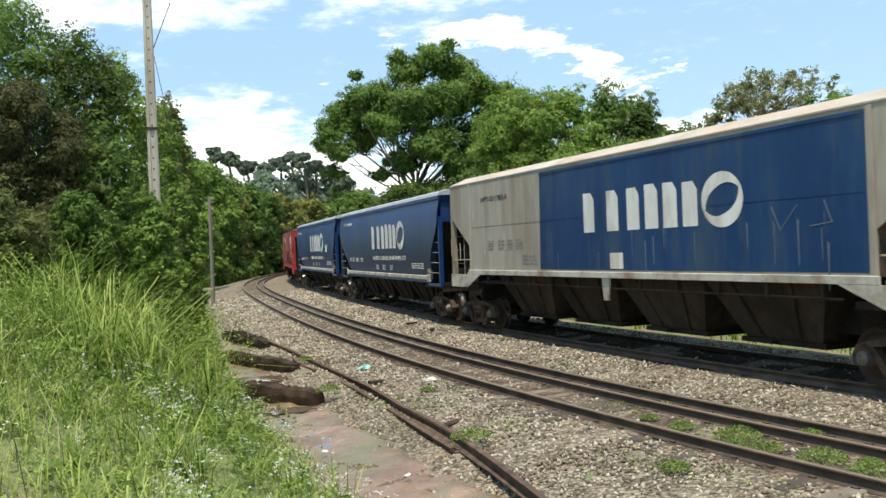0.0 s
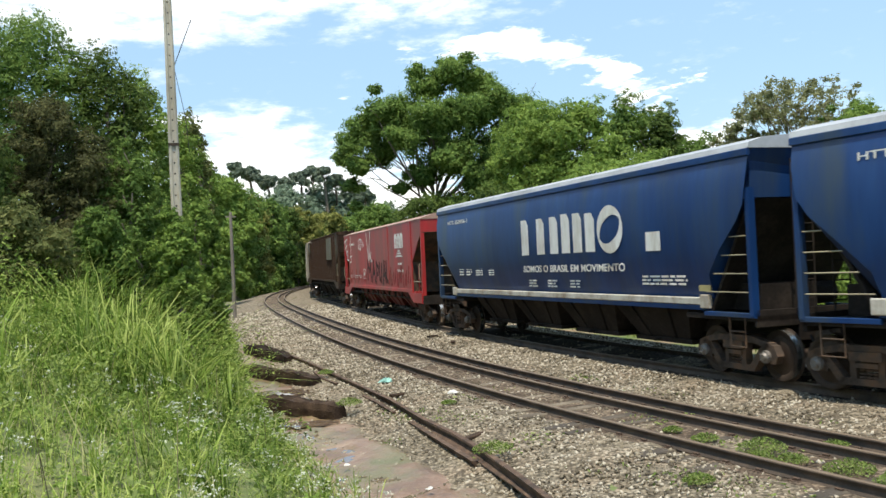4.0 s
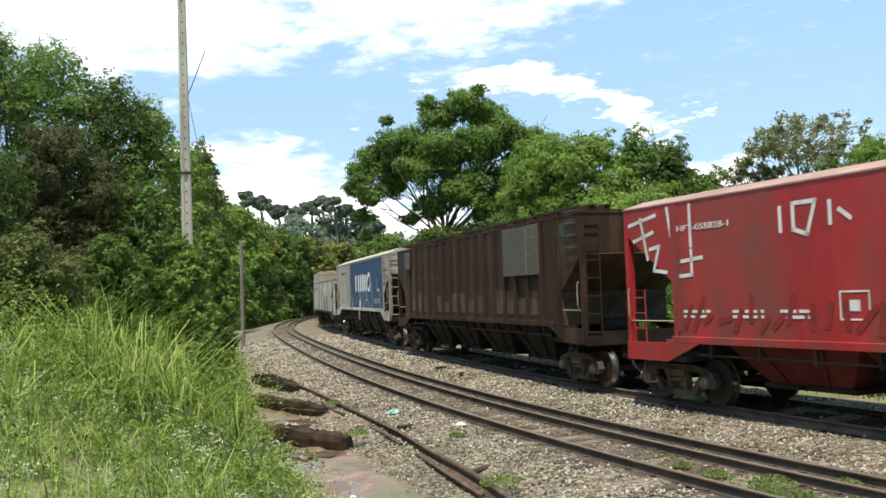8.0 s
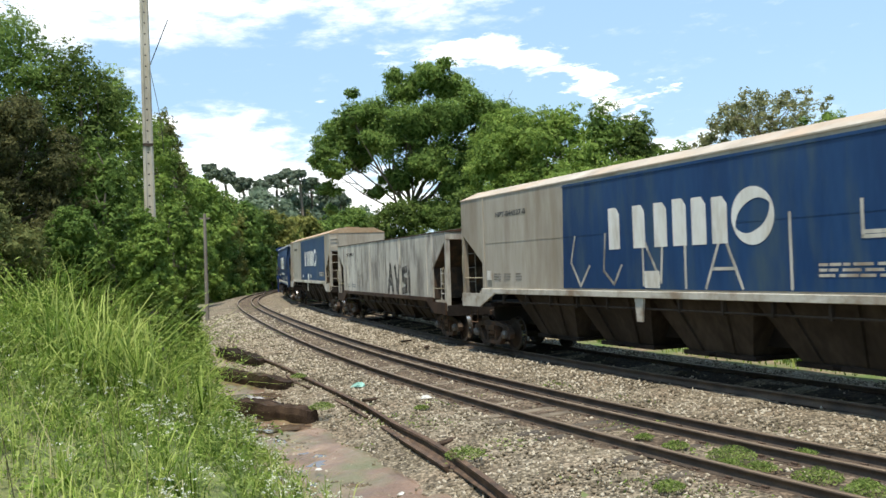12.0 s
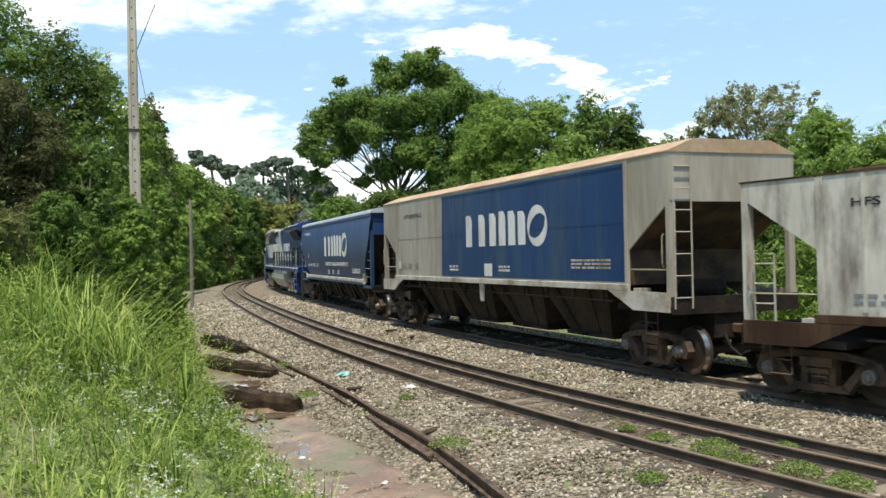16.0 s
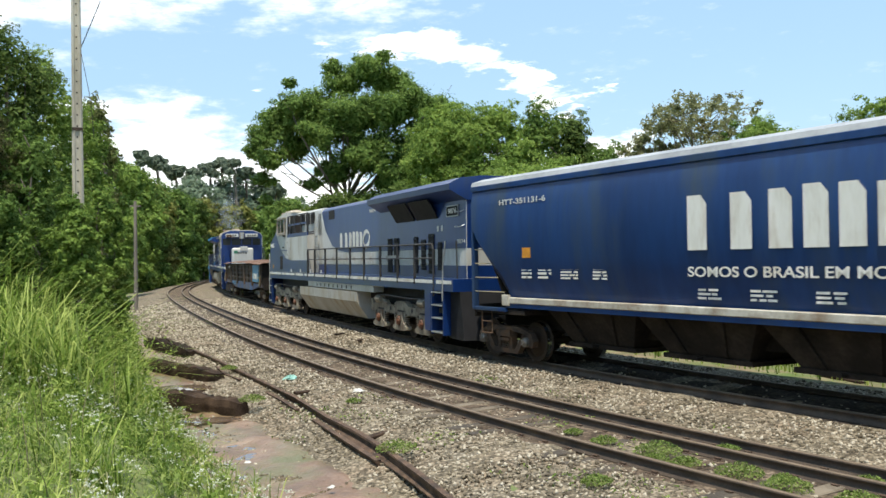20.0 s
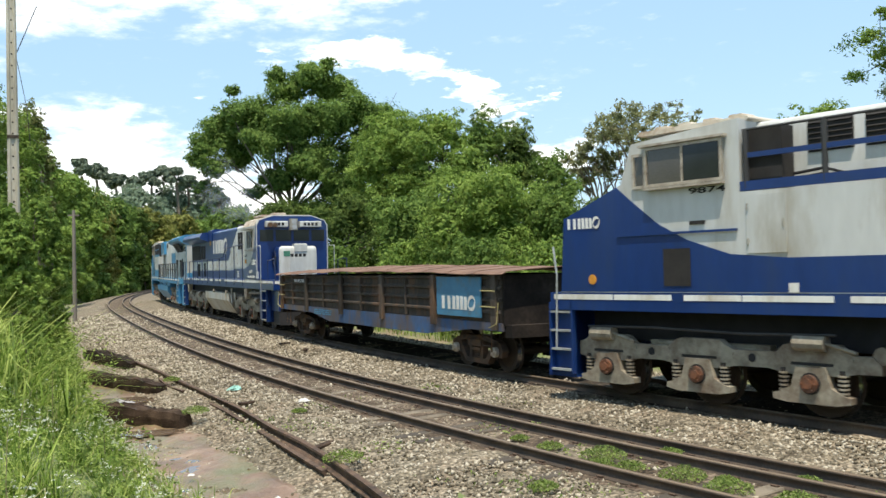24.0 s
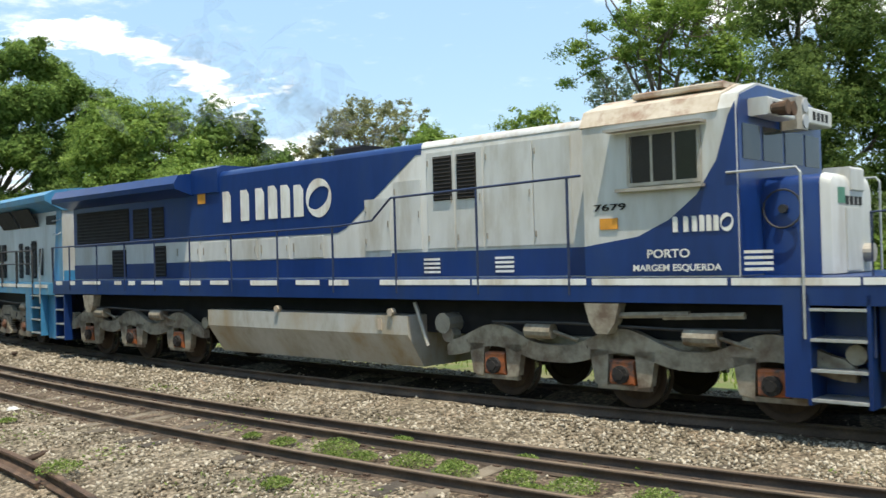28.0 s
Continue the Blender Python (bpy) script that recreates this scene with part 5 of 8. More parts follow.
def side_frame_mesh():
    """Cast side frames of a freight bogie with two windows, springs in the middle, bolster across."""
    b = Mesh()
    for sg in (-1, 1):
        y0, y1 = sg * 1.02, sg * 1.17
        # built as bars round the openings
        b.prism([(-1.0, .70), (-.5, .80), (.5, .80), (1.0, .70), (1.0, .60), (.5, .68), (-.5, .68), (-1.0, .60)], min(y0, y1), max(y0, y1), "y")
        b.prism([(-.55, .16), (.55, .16), (.48, .27), (-.48, .27)], min(y0, y1), max(y0, y1), "y")
        for q in (-1, 1):
            b.prism([(q * .52, .16), (q * .40, .24), (q * .74, .62), (q * .90, .62)], min(y0, y1), max(y0, y1), "y")
            b.prism([(q * .20, .24), (q * .31, .24), (q * .31, .70), (q * .20, .70)], min(y0, y1), max(y0, y1), "y")
            b.prism([(q * .74, .34), (q * 1.14, .34), (q * 1.20, .48), (q * 1.10, .66), (q * .90, .70), (q * .72, .60)], min(y0, y1), max(y0, y1), "y")
        for q in (-.12, .0, .12):
            for k in range(5):
                b.disc(q, sg * 1.10, .28 + k * .055, .055, .03, "z", 8)
        b.box(-.30, .30, sg * 1.10 - .12, sg * 1.10 + .12, .55, .70)
        b.box(-.22, .22, min(sg * 1.17, sg * 1.2), max(sg * 1.17, sg * 1.2), .44, .52)
    b.box(-.22, .22, -1.1, 1.1, .55, .78, c=.04)
    b.disc(0, 0, .78, .28, .16, "z", 12)
    return b.data("bogie", "rust_dark")


BOGIE = side_frame_mesh()
CAP = Mesh()
CAP.disc(0, 0, 0, .115, -.07, "y", 14)
CAP.disc(0, -.07, 0, .085, -.04, "y", 14, r2=.06)
for _k in range(3):
    CAP.disc(.055 * math.cos(2.1 * _k), -.11, .055 * math.sin(2.1 * _k), .018, -.02, "y", 6)
CAP_DATA, CAP_PALE = CAP.data("bearing_cap", "cap"), CAP.data("bearing_cap", "roof_paint")


def bogie(parent, x, pale=False):
    o = new("bogie", BOGIE)
    o.parent = parent
    o.matrix_basis = Matrix.Translation((x, 0, 0))
    for dx in (-.92, .92):
        wheelset(o, dx, .46, WHEEL)
        for sg in (-1, 1):
            c = new("bearing_cap", CAP_PALE if pale else CAP_DATA)
            c.parent = o
            c.matrix_basis = Matrix.Translation((dx, sg * 1.17, .46)) @ Matrix.Rotation(0 if sg < 0 else math.pi, 4, "Z")
    return o


def coupler(parent, x, sg):
    b = Mesh()
    b.box(min(x, x + sg * .55), max(x, x + sg * .55), -.09, .09, .80, .98, c=.02)
    b.prism([(x + sg * .5, -.16), (x + sg * .78, -.20), (x + sg * .86, -.05), (x + sg * .74, .10), (x + sg * .84, .20), (x + sg * .5, .18)], .74, 1.02, "z")
    b.ob("coupler", "rust_dark", parent)
    h = Mesh()
    h.tube([(x + sg * .1, -.35, .80), (x + sg * .3, -.36, .55), (x + sg * .55, -.34, .42), (x + sg * .75, -.30, .52)], .025, 6)
    h.ob("brake_hose", "hose", parent)


def ladder(parent, x, y, z0, z1, w, axis, m, rungs=None):
    """Two stiles and rungs; axis: along which the rungs run."""
    d = (w, 0, 0) if axis == "x" else (0, w, 0)
    b = Mesh()
    b.tube([(x, y, z0), (x, y, z1), (x + d[0], y + d[1], z1), (x + d[0], y + d[1], z0)], .018, 6)
    lad = b.ob("ladder", m, parent)
    n = rungs or max(2, int((z1 - z0) / .34))
    r = Mesh()
    r.tube([(0, 0, 0), d], .013, 5)
    data = r.data("rung", m)
    for i in range(n):
        o = new("rung", data)
        o.parent = lad
        o.matrix_basis = Matrix.Translation((x, y, z0 + (z1 - z0) * (i + .5) / n))


def grab(parent, pts, m="rail_pale", r=.014):
    Mesh().tube(pts, r, 5).ob("grab_iron", m, parent)


def hoppers(parent, xs, w, z0, z1, m, bottom=.62, half=1.25):
    """Discharge pockets below the body, each a tapering box with a gate."""
    for x in xs:
        b = Mesh()
        b.loft([[(x - w, -half, z1), (x + w, -half, z1), (x + w, half, z1), (x - w, half, z1)], [(x - bottom, -.75, z0 + .12), (x + bottom, -.75, z0 + .12), (x + bottom, .75, z0 + .12), (x - bottom, .75, z0 + .12)]])
        p = b.ob("hopper", m, parent)
        for q in (-.5, .5):                     # stiffening ribs on the sides facing out
            for sy in (-1, 1):
                r = Mesh()
                r.loft([[(x + q * w * 1.0 - .03, sy * (half + .0), z1), (x + q * w * 1.0 + .03, sy * half, z1), (x + q * w + .03, sy * (half + .06), z1), (x + q * w - .03, sy * (half + .06), z1)],
                        [(x + q * bottom - .03, sy * .75, z0 + .14), (x + q * bottom + .03, sy * .75, z0 + .14), (x + q * bottom + .03, sy * .81, z0 + .14), (x + q * bottom - .03, sy * .81, z0 + .14)]])
                r.ob("rib", m, p)
        g = Mesh()
        g.box(x - bottom - .12, x + bottom + .12, -.8, .8, z0 + .03, z0 + .12)
        g.tube([(x - .1, -.95, z0 + .08), (x - .1, .95, z0 + .08)], .035, 8)
        g.ob("discharge_gate", "under", p)


def slab(poly, y, t, m, parent, name, label=""):
    """A plate cut to an outline (x, z), t thick, its outer face at y on the side -y, and its twin on the other side."""
    for sg in (1, -1):
        b = Mesh()
        b.prism(poly, y * sg, (y + t) * sg, "y")
        b.ob(name, m, parent, label if sg > 0 else "")


def closed_hopper(key, c, half, top, low, slope_z, slope_in, slope_low, paint, roof, sill, label, sill_z=None, hop="hopper_grey", name="hopper_wagon", roof_rise=.18, posts=None, end_ladder=True, side_ladder=False):
    """A covered hopper wagon with flat sides and sloping ends. c: middle of the body on its thing."""
    t = vehicle(key, name, label, "freight wagon")
    x0, x1 = c - half, c + half
    side = [(x0, top), (x0, slope_z), (x0 + slope_in, slope_low), (x0 + slope_in, low), (x1 - slope_in, low), (x1 - slope_in, slope_low), (x1, slope_z), (x1, top)]
    # body: prism between the sides, ends follow the slopes and run in below
    b = Mesh()
    b.prism(side, -SIDE, SIDE, "y")
    body = b.ob("body", paint, t)
    # roof with a raised middle and hatches
    r = Mesh()
    r.loft([[(x, -SIDE - .015, top), (x, -SIDE * .62, top + roof_rise), (x, SIDE * .62, top + roof_rise), (x, SIDE + .015, top), (x, SIDE + .015, top - .03), (x, -SIDE - .015, top - .03)] for x in (x0 - .02, x1 + .02)])
    roof_o = r.ob("roof", roof, t)
    k = Mesh()
    k.box(x0 + 1.2, x1 - 1.2, -.38, .38, top + roof_rise + .004, top + roof_rise + .10, c=.03)
    k.ob("hatch_trough", roof, roof_o)
    w = Mesh()
    w.box(x0 + .1, x1 - .1, .75, 1.15, top + .16, top + .20)
    w.ob("roof_walk", "under", roof_o)
    # dark sheets on the sloping ends: dirt, with the shade there painted in
    for e, q in ((x0, 1), (x1, -1)):
        k = Mesh()
        g = -q * .012
        k.prism([(e + g, slope_z - .01), (e + q * slope_in + g, slope_low), (e + q * slope_in + g, low), (e + q * slope_in - g, low), (e + q * slope_in - g, slope_low + .02), (e - g, slope_z + .01)], -SIDE + .03, SIDE - .03, "y")
        k.ob("slope_sheet", "rust_dark", t)
    # side sills and deep ends
    sz = sill_z or low
    for sg in (-1, 1):
        s = Mesh()
        ya, yb = sorted((sg * (SIDE + .004), sg * (SIDE + .05)))
        s.box(x0 + slope_in - .05, x1 - slope_in + .05, ya, yb, sz - .14, sz, c=.01)
        for e, q in ((x0, 1), (x1, -1)):
            s.prism([(e + q * .02, sz - .14), (e + q * (slope_in + .75), sz - .14), (e + q * (slope_in - .2), sz - .52), (e + q * .02, sz - .52)], ya, yb, "y")
        s.ob("side_sill", sill, t)
    # end platforms, posts, ladders
    for e, q in ((x0, 1), (x1, -1)):
        d = Mesh()
        d.box(min(e, e + q * 1.9), max(e, e + q * 1.9), -SIDE, SIDE, sz - .52, sz - .40)
        d.box(min(e - q * .06, e), max(e - q * .06, e), -SIDE, SIDE, sz - .56, sz - .22)
        d.ob("end_platform", "under", t)
        for sy in (-1, 1):
            p = Mesh()
            ya, yb = sorted((sy * (SIDE + .002), sy * (SIDE - .14)))
            p.box(min(e, e + q * .13), max(e, e + q * .13), ya, yb, sz - .4, slope_z + .02)
            p.ob("corner_post", posts or paint, t)
        v = Mesh()
        v.box(min(e + q * 1.7, e + q * 2.6), max(e + q * 1.7, e + q * 2.6), -.18, .18, sz - .55, low + .3)
        v.disc(e + q * .9, -.55, sz - .12, .2, .9, "y", 12)
        v.ob("brake_gear", "under", t)
        if end_ladder:
            ladder(t, e - q * .07, -SIDE + .05, sz - .45, top - .1, .40, "y", posts or paint, 7)
        if side_ladder:
            ladder(t, e + q * .62, -SIDE + .02, sz - .35, sz + .95, -.40 * q, "x", posts or paint, 4)
        grab(t, [(e + q * .1, -SIDE + .02, sz + .30), (e + q * (slope_in - .05), -SIDE + .02, sz + .30)], "grab_ochre", .016)
        grab(t, [(e + q * .16, -SIDE - .03, sz + .35), (e + q * .16, -SIDE - .07, sz + .42), (e + q * .16, -SIDE - .07, sz + .95), (e + q * .16, -SIDE - .03, sz + 1.0)], "grab_ochre", .016)
        v = Mesh()
        v.box(min(e + q * (slope_in - .35), e + q * (slope_in - .1)), max(e + q * (slope_in - .35), e + q * (slope_in - .1)), -SIDE + .02, -SIDE + .3, sz - .38, sz - .08, c=.02)
        v.ob("valve_box", posts or paint, t)
        # seam post where the side meets the slope
        v = Mesh()
        v.box(min(e + q * slope_in, e + q * (slope_in + .12)), max(e + q * slope_in, e + q * (slope_in + .12)), -SIDE - .03, -SIDE - .002, sz, top - .06, c=.006)
        v.ob("side_post", paint, t)
        step = Mesh()
        step.tube([(e + q * .5, -SIDE + .03, sz - .5), (e + q * .5, -SIDE + .03, sz - .98), (e + q * .9, -SIDE + .03, sz - .98), (e + q * .9, -SIDE + .03, sz - .5)], .02, 5)
        step.tube([(e + q * .5, -SIDE + .03, sz - .75), (e + q * .9, -SIDE + .03, sz - .75)], .014, 5)
        step.ob("step", "rust_dark", t)
        coupler(t, e, -q)
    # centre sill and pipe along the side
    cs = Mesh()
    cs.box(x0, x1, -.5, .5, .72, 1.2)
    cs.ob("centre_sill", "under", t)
    pp = Mesh()
    pp.tube([(x0 + 2.2, -SIDE + .06, sz - .36), (x1 - 2.2, -SIDE + .06, sz - .38)], .024, 6)
    pipe = pp.ob("pipe", "hopper_grey", t)
    for i in range(11):
        x = x0 + 2.6 + (2 * half - 5.2) * i / 10
        pp = Mesh()
        pp.box(x - .03, x + .03, -SIDE + .02, -SIDE + .1, sz - .42, sz - .14)
        pp.ob("pipe_bracket", "hopper_grey", pipe)
    span = half - 3.0
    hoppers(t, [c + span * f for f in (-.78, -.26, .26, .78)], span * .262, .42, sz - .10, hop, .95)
    for x in (x0 + 1.15, x1 - 1.15):
        bogie(t, x)
    return t, x0, x1


def streaks(parent, x0, x1, z0, z1, y, m, n, seed, w=(.02, .08)):
    """Runs of dirt and old paint down a side, each of its own length."""
    rs = random.Random(seed)
    for i in range(n):
        x, a, l = rs.uniform(x0, x1), rs.uniform(z0 + .3, z1), rs.uniform(.2, .9)
        ww = rs.uniform(*w)
        b = Mesh()
        b.prism([(x, a), (x + ww, a - .03), (x + ww * .8, a - l), (x + ww * .3, a - l * 1.1)], y - .003, y, "y")
        b.ob("paint_run", m, parent)


def scrawl(parent, pts, w, y, m, name="graffiti"):
    """A painted stroke of width w through points (x, z) on a side."""
    b = Mesh()
    for (xa, za), (xb, zb) in zip(pts[:-1], pts[1:]):
        d = Vector((xb - xa, zb - za)).normalized() * w * .5
        n = Vector((-d.y, d.x))
        b.prism([(xa - d.x + n.x, za - d.y + n.y), (xb + d.x + n.x, zb + d.y + n.y), (xb + d.x - n.x, zb + d.y - n.y), (xa - d.x - n.x, za - d.y - n.y)], y - .004, y, "y")
    b.ob(name, m, parent)


def grey_blue_hopper(key, c, extra):
    t, x0, x1 = closed_hopper(key, c, 9.05, 4.36, 1.74, 3.38, 1.45, 2.45, "grey_paint", "roof_tan" if key == "H" else "roof_paint", "sill_paint",
                              "grey hopper wagon with a worn blue panel" + extra, sill_z=1.76, roof_rise=.24)
    slab([(c - 3.1, 1.80), (c + 7.45, 1.80), (c + 7.5, 4.26), (c - 3.0, 4.26)], -SIDE - .008, .007, "blue_worn", t, "painted_panel", "worn blue paint panel")
    y = -SIDE - .010
    seam = Mesh()
    seam.box(c - 3.1, c + 7.4, y - .003, y, 3.02, 3.032)
    seam.box(c - 3.05, c + 7.4, y - .012, y, 4.20, 4.225)
    seam.ob("weld_seam", "blue_worn", t)
    wide = 5.6 if key == "A" else 5.15
    emblem(t, c - (.9 if key == "A" else 1.1), c - (.9 if key == "A" else 1.1) + wide, 2.66, 3.58, y)
    words(t, {"A": "HPT-031783-4", "F": "HPT-844527-0", "H": "HPT-033776-5"}[key], c - 6.7, c - 4.95, 3.72, 3.86, -SIDE - .002, "letter_dark")
    if key == "A":
        for k, (a, n) in enumerate(((-6.3, 4), (-5.6, 3), (-5.0, 3), (-4.5, 4))):
            bars(t, c + a, c + a + .42, 2.32, 2.62, -SIDE - .002, "letter_faint", n, 3 + k)
        bars(t, c - 4.1, c - 3.3, 1.92, 2.2, -SIDE - .002, "letter_faint", 3, 5)
    else:
        for k, a in enumerate((-6.9, -6.3, -5.6)):
            bars(t, c + a, c + a + .4, 1.98, 2.2, -SIDE - .002, "letter_faint", 3, 3 + k)
        lab = Mesh()
        lab.box(c - 7.28, c - 7.02, -SIDE - .036, -SIDE - .031, 2.0, 2.26)
        lab.ob("data_plate", "white", t)
    seam = Mesh()
    seam.box(c - 7.4, c - 3.1, -SIDE - .006, -SIDE, 3.02, 3.032)
    seam.ob("weld_seam", "grey_paint", t)
    pl = Mesh()
    pl.box(c + .25, c + .75, y - .012, y, 1.83, 2.18)
    pl.ob("data_plate", "white", t)
    for e in (x0 + 2.4, x1 - 2.4, c):
        st = Mesh()
        st.prism([(e - .16, 1.62), (e + .16, 1.62), (e + .09, 1.12), (e - .09, 1.12)], -SIDE - .01, -SIDE + .04, "y")
        if e == c:
            st.ob("jacking_post", "sill_paint", t)
    return t, y, c


def grey_blue_wagons():
    t, y, c = grey_blue_hopper("A", 0.0, " and scratches")
    streaks(t, c - 2.5, c + 7, 1.9, 2.8, y, "blue_dust", 14, 2, (.015, .05))
    scrawl(t, [(c + 5.4, 2.9), (c + 5.6, 2.5), (c + 6.0, 2.9)], .02, y, "blue_dust")
    scrawl(t, [(c + 6.6, 2.95), (c + 6.75, 2.6), (c + 6.3, 2.55)], .022, y, "blue_dust")
    streaks(t, c - 8.5, c - 3.4, 1.9, 3.6, -SIDE - .003, "sill_paint", 6, 8)
    t, y, c = grey_blue_hopper("F", -.3, " and scrawled graffiti")
    # tall thin strokes of paint along the foot of the panel
    for pts in ([(-2.5, 3.0), (-2.7, 2.4), (-2.3, 1.85), (-1.9, 2.3)], [(-1.2, 3.0), (-1.3, 2.2), (-.9, 1.9), (-.6, 2.3)], [(.2, 1.9), (.2, 2.9), (.8, 1.95), (.9, 2.9)], [(1.6, 1.85), (1.6, 2.95)],
                [(2.2, 1.85), (2.7, 2.9), (3.2, 1.85)], [(2.4, 2.2), (3.0, 2.2)], [(4.4, 1.85), (4.4, 3.1)], [(5.9, 3.2), (5.9, 2.65), (6.6, 2.65), (6.6, 1.9)], [(5.95, 2.72), (6.55, 2.72)]):
        scrawl(t, [(c + a, z) for a, z in pts], .06, y, "white_old")
    bars(t, c + 5.0, c + 6.6, 2.02, 2.28, y, "sill_paint", 3, 4)
    rs = random.Random(6)
    for i in range(14):
        x, z = c + 7.7 + .30 * (i % 4), 2.95 + .33 * (i // 4)
        scrawl(t, [(x + rs.uniform(-.12, .12), z + rs.uniform(-.14, .14)) for _ in range(5)], .035, -SIDE - .004, "black")
    t, y, c = grey_blue_hopper("H", -1.0, "")
    bars(t, c + 5.2, c + 6.9, 2.05, 2.30, y, "sill_paint", 3, 7)
    bars(t, c - 2.4, c - 1.7, 1.95, 2.15, y, "white", 2, 8)
    bars(t, c + 1.2, c + 1.9, 1.95, 2.15, y, "white", 2, 9)
    streaks(t, c - 8.5, c - 3.4, 1.9, 3.6, -SIDE - .003, "sill_paint", 5, 18)


def blue_hopper(key, c, half, number):
    t = vehicle(key, "hopper_wagon", "deep blue covered hopper wagon with rounded sides and a pale roof", "freight wagon")
    x0, x1 = c - half, c + half
    # half-section: (y, z), and how far the ends run in at that height
    sec = [(1.22, 1.28, 1.45), (1.30, 1.60, 1.42), (1.42, 1.95, 1.36), (1.50, 2.4, .90), (1.53, 2.9, .32), (1.53, 3.2, .10), (1.50, 3.7, .02), (1.42, 4.12, .0), (1.38, 4.22, .0)]
    loop = [(-y, z, r) for y, z, r in sec] + [(y, z, r) for y, z, r in sec[::-1]]
    b = Mesh()
    inner = half * .82
    rings = [[(x0 + r, y, z) for y, z, r in loop], [(c - inner, y, z) for y, z, r in loop], [(c, y, z) for y, z, r in loop], [(c + inner, y, z) for y, z, r in loop], [(x1 - r, y, z) for y, z, r in loop]]
    b.loft(rings)
    b.ob("body", "blue", t, smooth=True)
    r = Mesh()
    sec2 = [(-1.46, 4.20), (-1.42, 4.30), (-1.1, 4.40), (-.5, 4.45), (.5, 4.45), (1.1, 4.40), (1.42, 4.30), (1.46, 4.20)]
    r.loft([[(x, y, z) for y, z in sec2] for x in (x0 - .03, x1 + .03)])
    roof = r.ob("roof", "roof_white", t)
    ed = Mesh()
    for sg in (-1, 1):
        ya, yb = sorted((sg * 1.41, sg * 1.475))
        ed.box(x0 - .02, x1 + .02, ya, yb, 4.07, 4.195, c=.01)
    ed.ob("roof_edge", "blue", roof)
    k = Mesh()
    k.box(x0 + 1.2, x1 - 1.2, -.3, .3, 4.455, 4.53, c=.03)
    k.ob("hatch_trough", "roof_white", roof)
    for sg in (-1, 1):
        s = Mesh()
        ya, yb = sorted((sg * 1.26, sg * 1.44))
        s.box(x0 + 1.45, x1 - 1.5, ya, yb, 1.36, 1.50, c=.015)
        s.ob("side_sill", "sill_paint", t)
        s2 = Mesh()
        ya, yb = sorted((sg * 1.24, sg * 1.42))
        s2.box(x0 + 1.45, x1 - 1.5, ya, yb, 1.26, 1.355)
        s2.ob("side_sill", "blue", t)
    for e, q in ((x0, 1), (x1, -1)):
        d = Mesh()
        d.box(min(e, e + q * 2.2), max(e, e + q * 2.2), -1.40, 1.40, 1.10, 1.20)
        d.box(min(e, e + q * .08), max(e, e + q * .08), -1.40, 1.40, 1.0, 1.3)
        d.ob("end_platform", "under", t)
        for sy in (-1, 1):
            d = Mesh()
            ya, yb = sorted((sy * 1.40, sy * 1.46))
            d.box(min(e, e + q * 1.5), max(e, e + q * 1.5), ya, yb, 1.16, 1.25, c=.01)
            d.ob("platform_edge", "blue", t)
        # near-black sheet over the blue slope, carrying the end recess's shade
        sh = Mesh()
        sh.prism([(e + q * 1.38, 1.25), (e + q * 1.45, 1.25), (e + q * .16, 3.36), (e + q * .10, 3.30)], -1.34, 1.34, "y")
        sh.ob("slope_sheet", "under", t)
        pk = Mesh()
        pk.box(min(e + q * 1.35, e + q * 1.62), max(e + q * 1.35, e + q * 1.62), -1.47, -1.40, 1.30, 1.56, c=.015)
        pk.ob("jacking_pad", "sill_paint", t)
        up = Mesh()
        up.box(min(e + q * .08, e + q * 1.4), max(e + q * .08, e + q * 1.4), -1.36, 1.36, 3.32, 4.18)
        up.ob("end_head", "blue", t)
        for sy in (-1, 1):
            p = Mesh()
            ya, yb = sorted((sy * 1.34, sy * 1.48))
            p.box(min(e, e + q * .10), max(e, e + q * .10), ya, yb, 1.2, 3.5)
            p.ob("corner_post", "blue", t)
        for i in range(4):
            grab(t, [(e + q * .15, -1.46, 1.62 + i * .34), (e + q * (1.42 - .26 * i), -1.44, 1.62 + i * .34)], "grab_ochre", .013)
        ladder(t, e - q * .03, -.55, 1.3, 4.0, .42, "y", "under", 8)
        step = Mesh()
        step.tube([(e + q * .35, -1.4, 1.2), (e + q * .35, -1.4, .62), (e + q * .8, -1.4, .62), (e + q * .8, -1.4, 1.2)], .022, 5)
        step.tube([(e + q * .35, -1.4, .9), (e + q * .8, -1.4, .9)], .016, 5)
        step.ob("step", "rust_dark", t)
        g = Mesh()
        g.box(min(e + q * .5, e + q * 1.5), max(e + q * .5, e + q * 1.5), -.9, .3, 1.25, 1.75)
        g.disc(e + q * 1.0, .4, 1.5, .22, .7, "y", 12)
        g.ob("brake_gear", "under", t)
        coupler(t, e, -q)
    cs = Mesh()
    cs.box(x0, x1, -.5, .5, .72, 1.2)
    cs.ob("centre_sill", "under", t)
    # near-black pockets, with the shade under the sills in their colour
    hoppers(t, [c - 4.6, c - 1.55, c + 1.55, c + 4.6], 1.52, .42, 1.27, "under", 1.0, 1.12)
    for x in (x0 + 1.0, x1 - 1.0):
        bogie(t, x)
    y = -1.536
    emblem(t, c - 1.25, c + 4.35, 2.50, 3.48, y - .002)
    # slogan and small lettering sit where the side curves in
    words(t, "SOMOS O BRASIL EM MOVIMENTO", c - 1.25, c + 4.3, 2.03, 2.21, -1.485, "white", label="white slogan lettering")
    words(t, number, c - 7.42, c - 5.55, 3.66, 3.79, -1.51, "white")
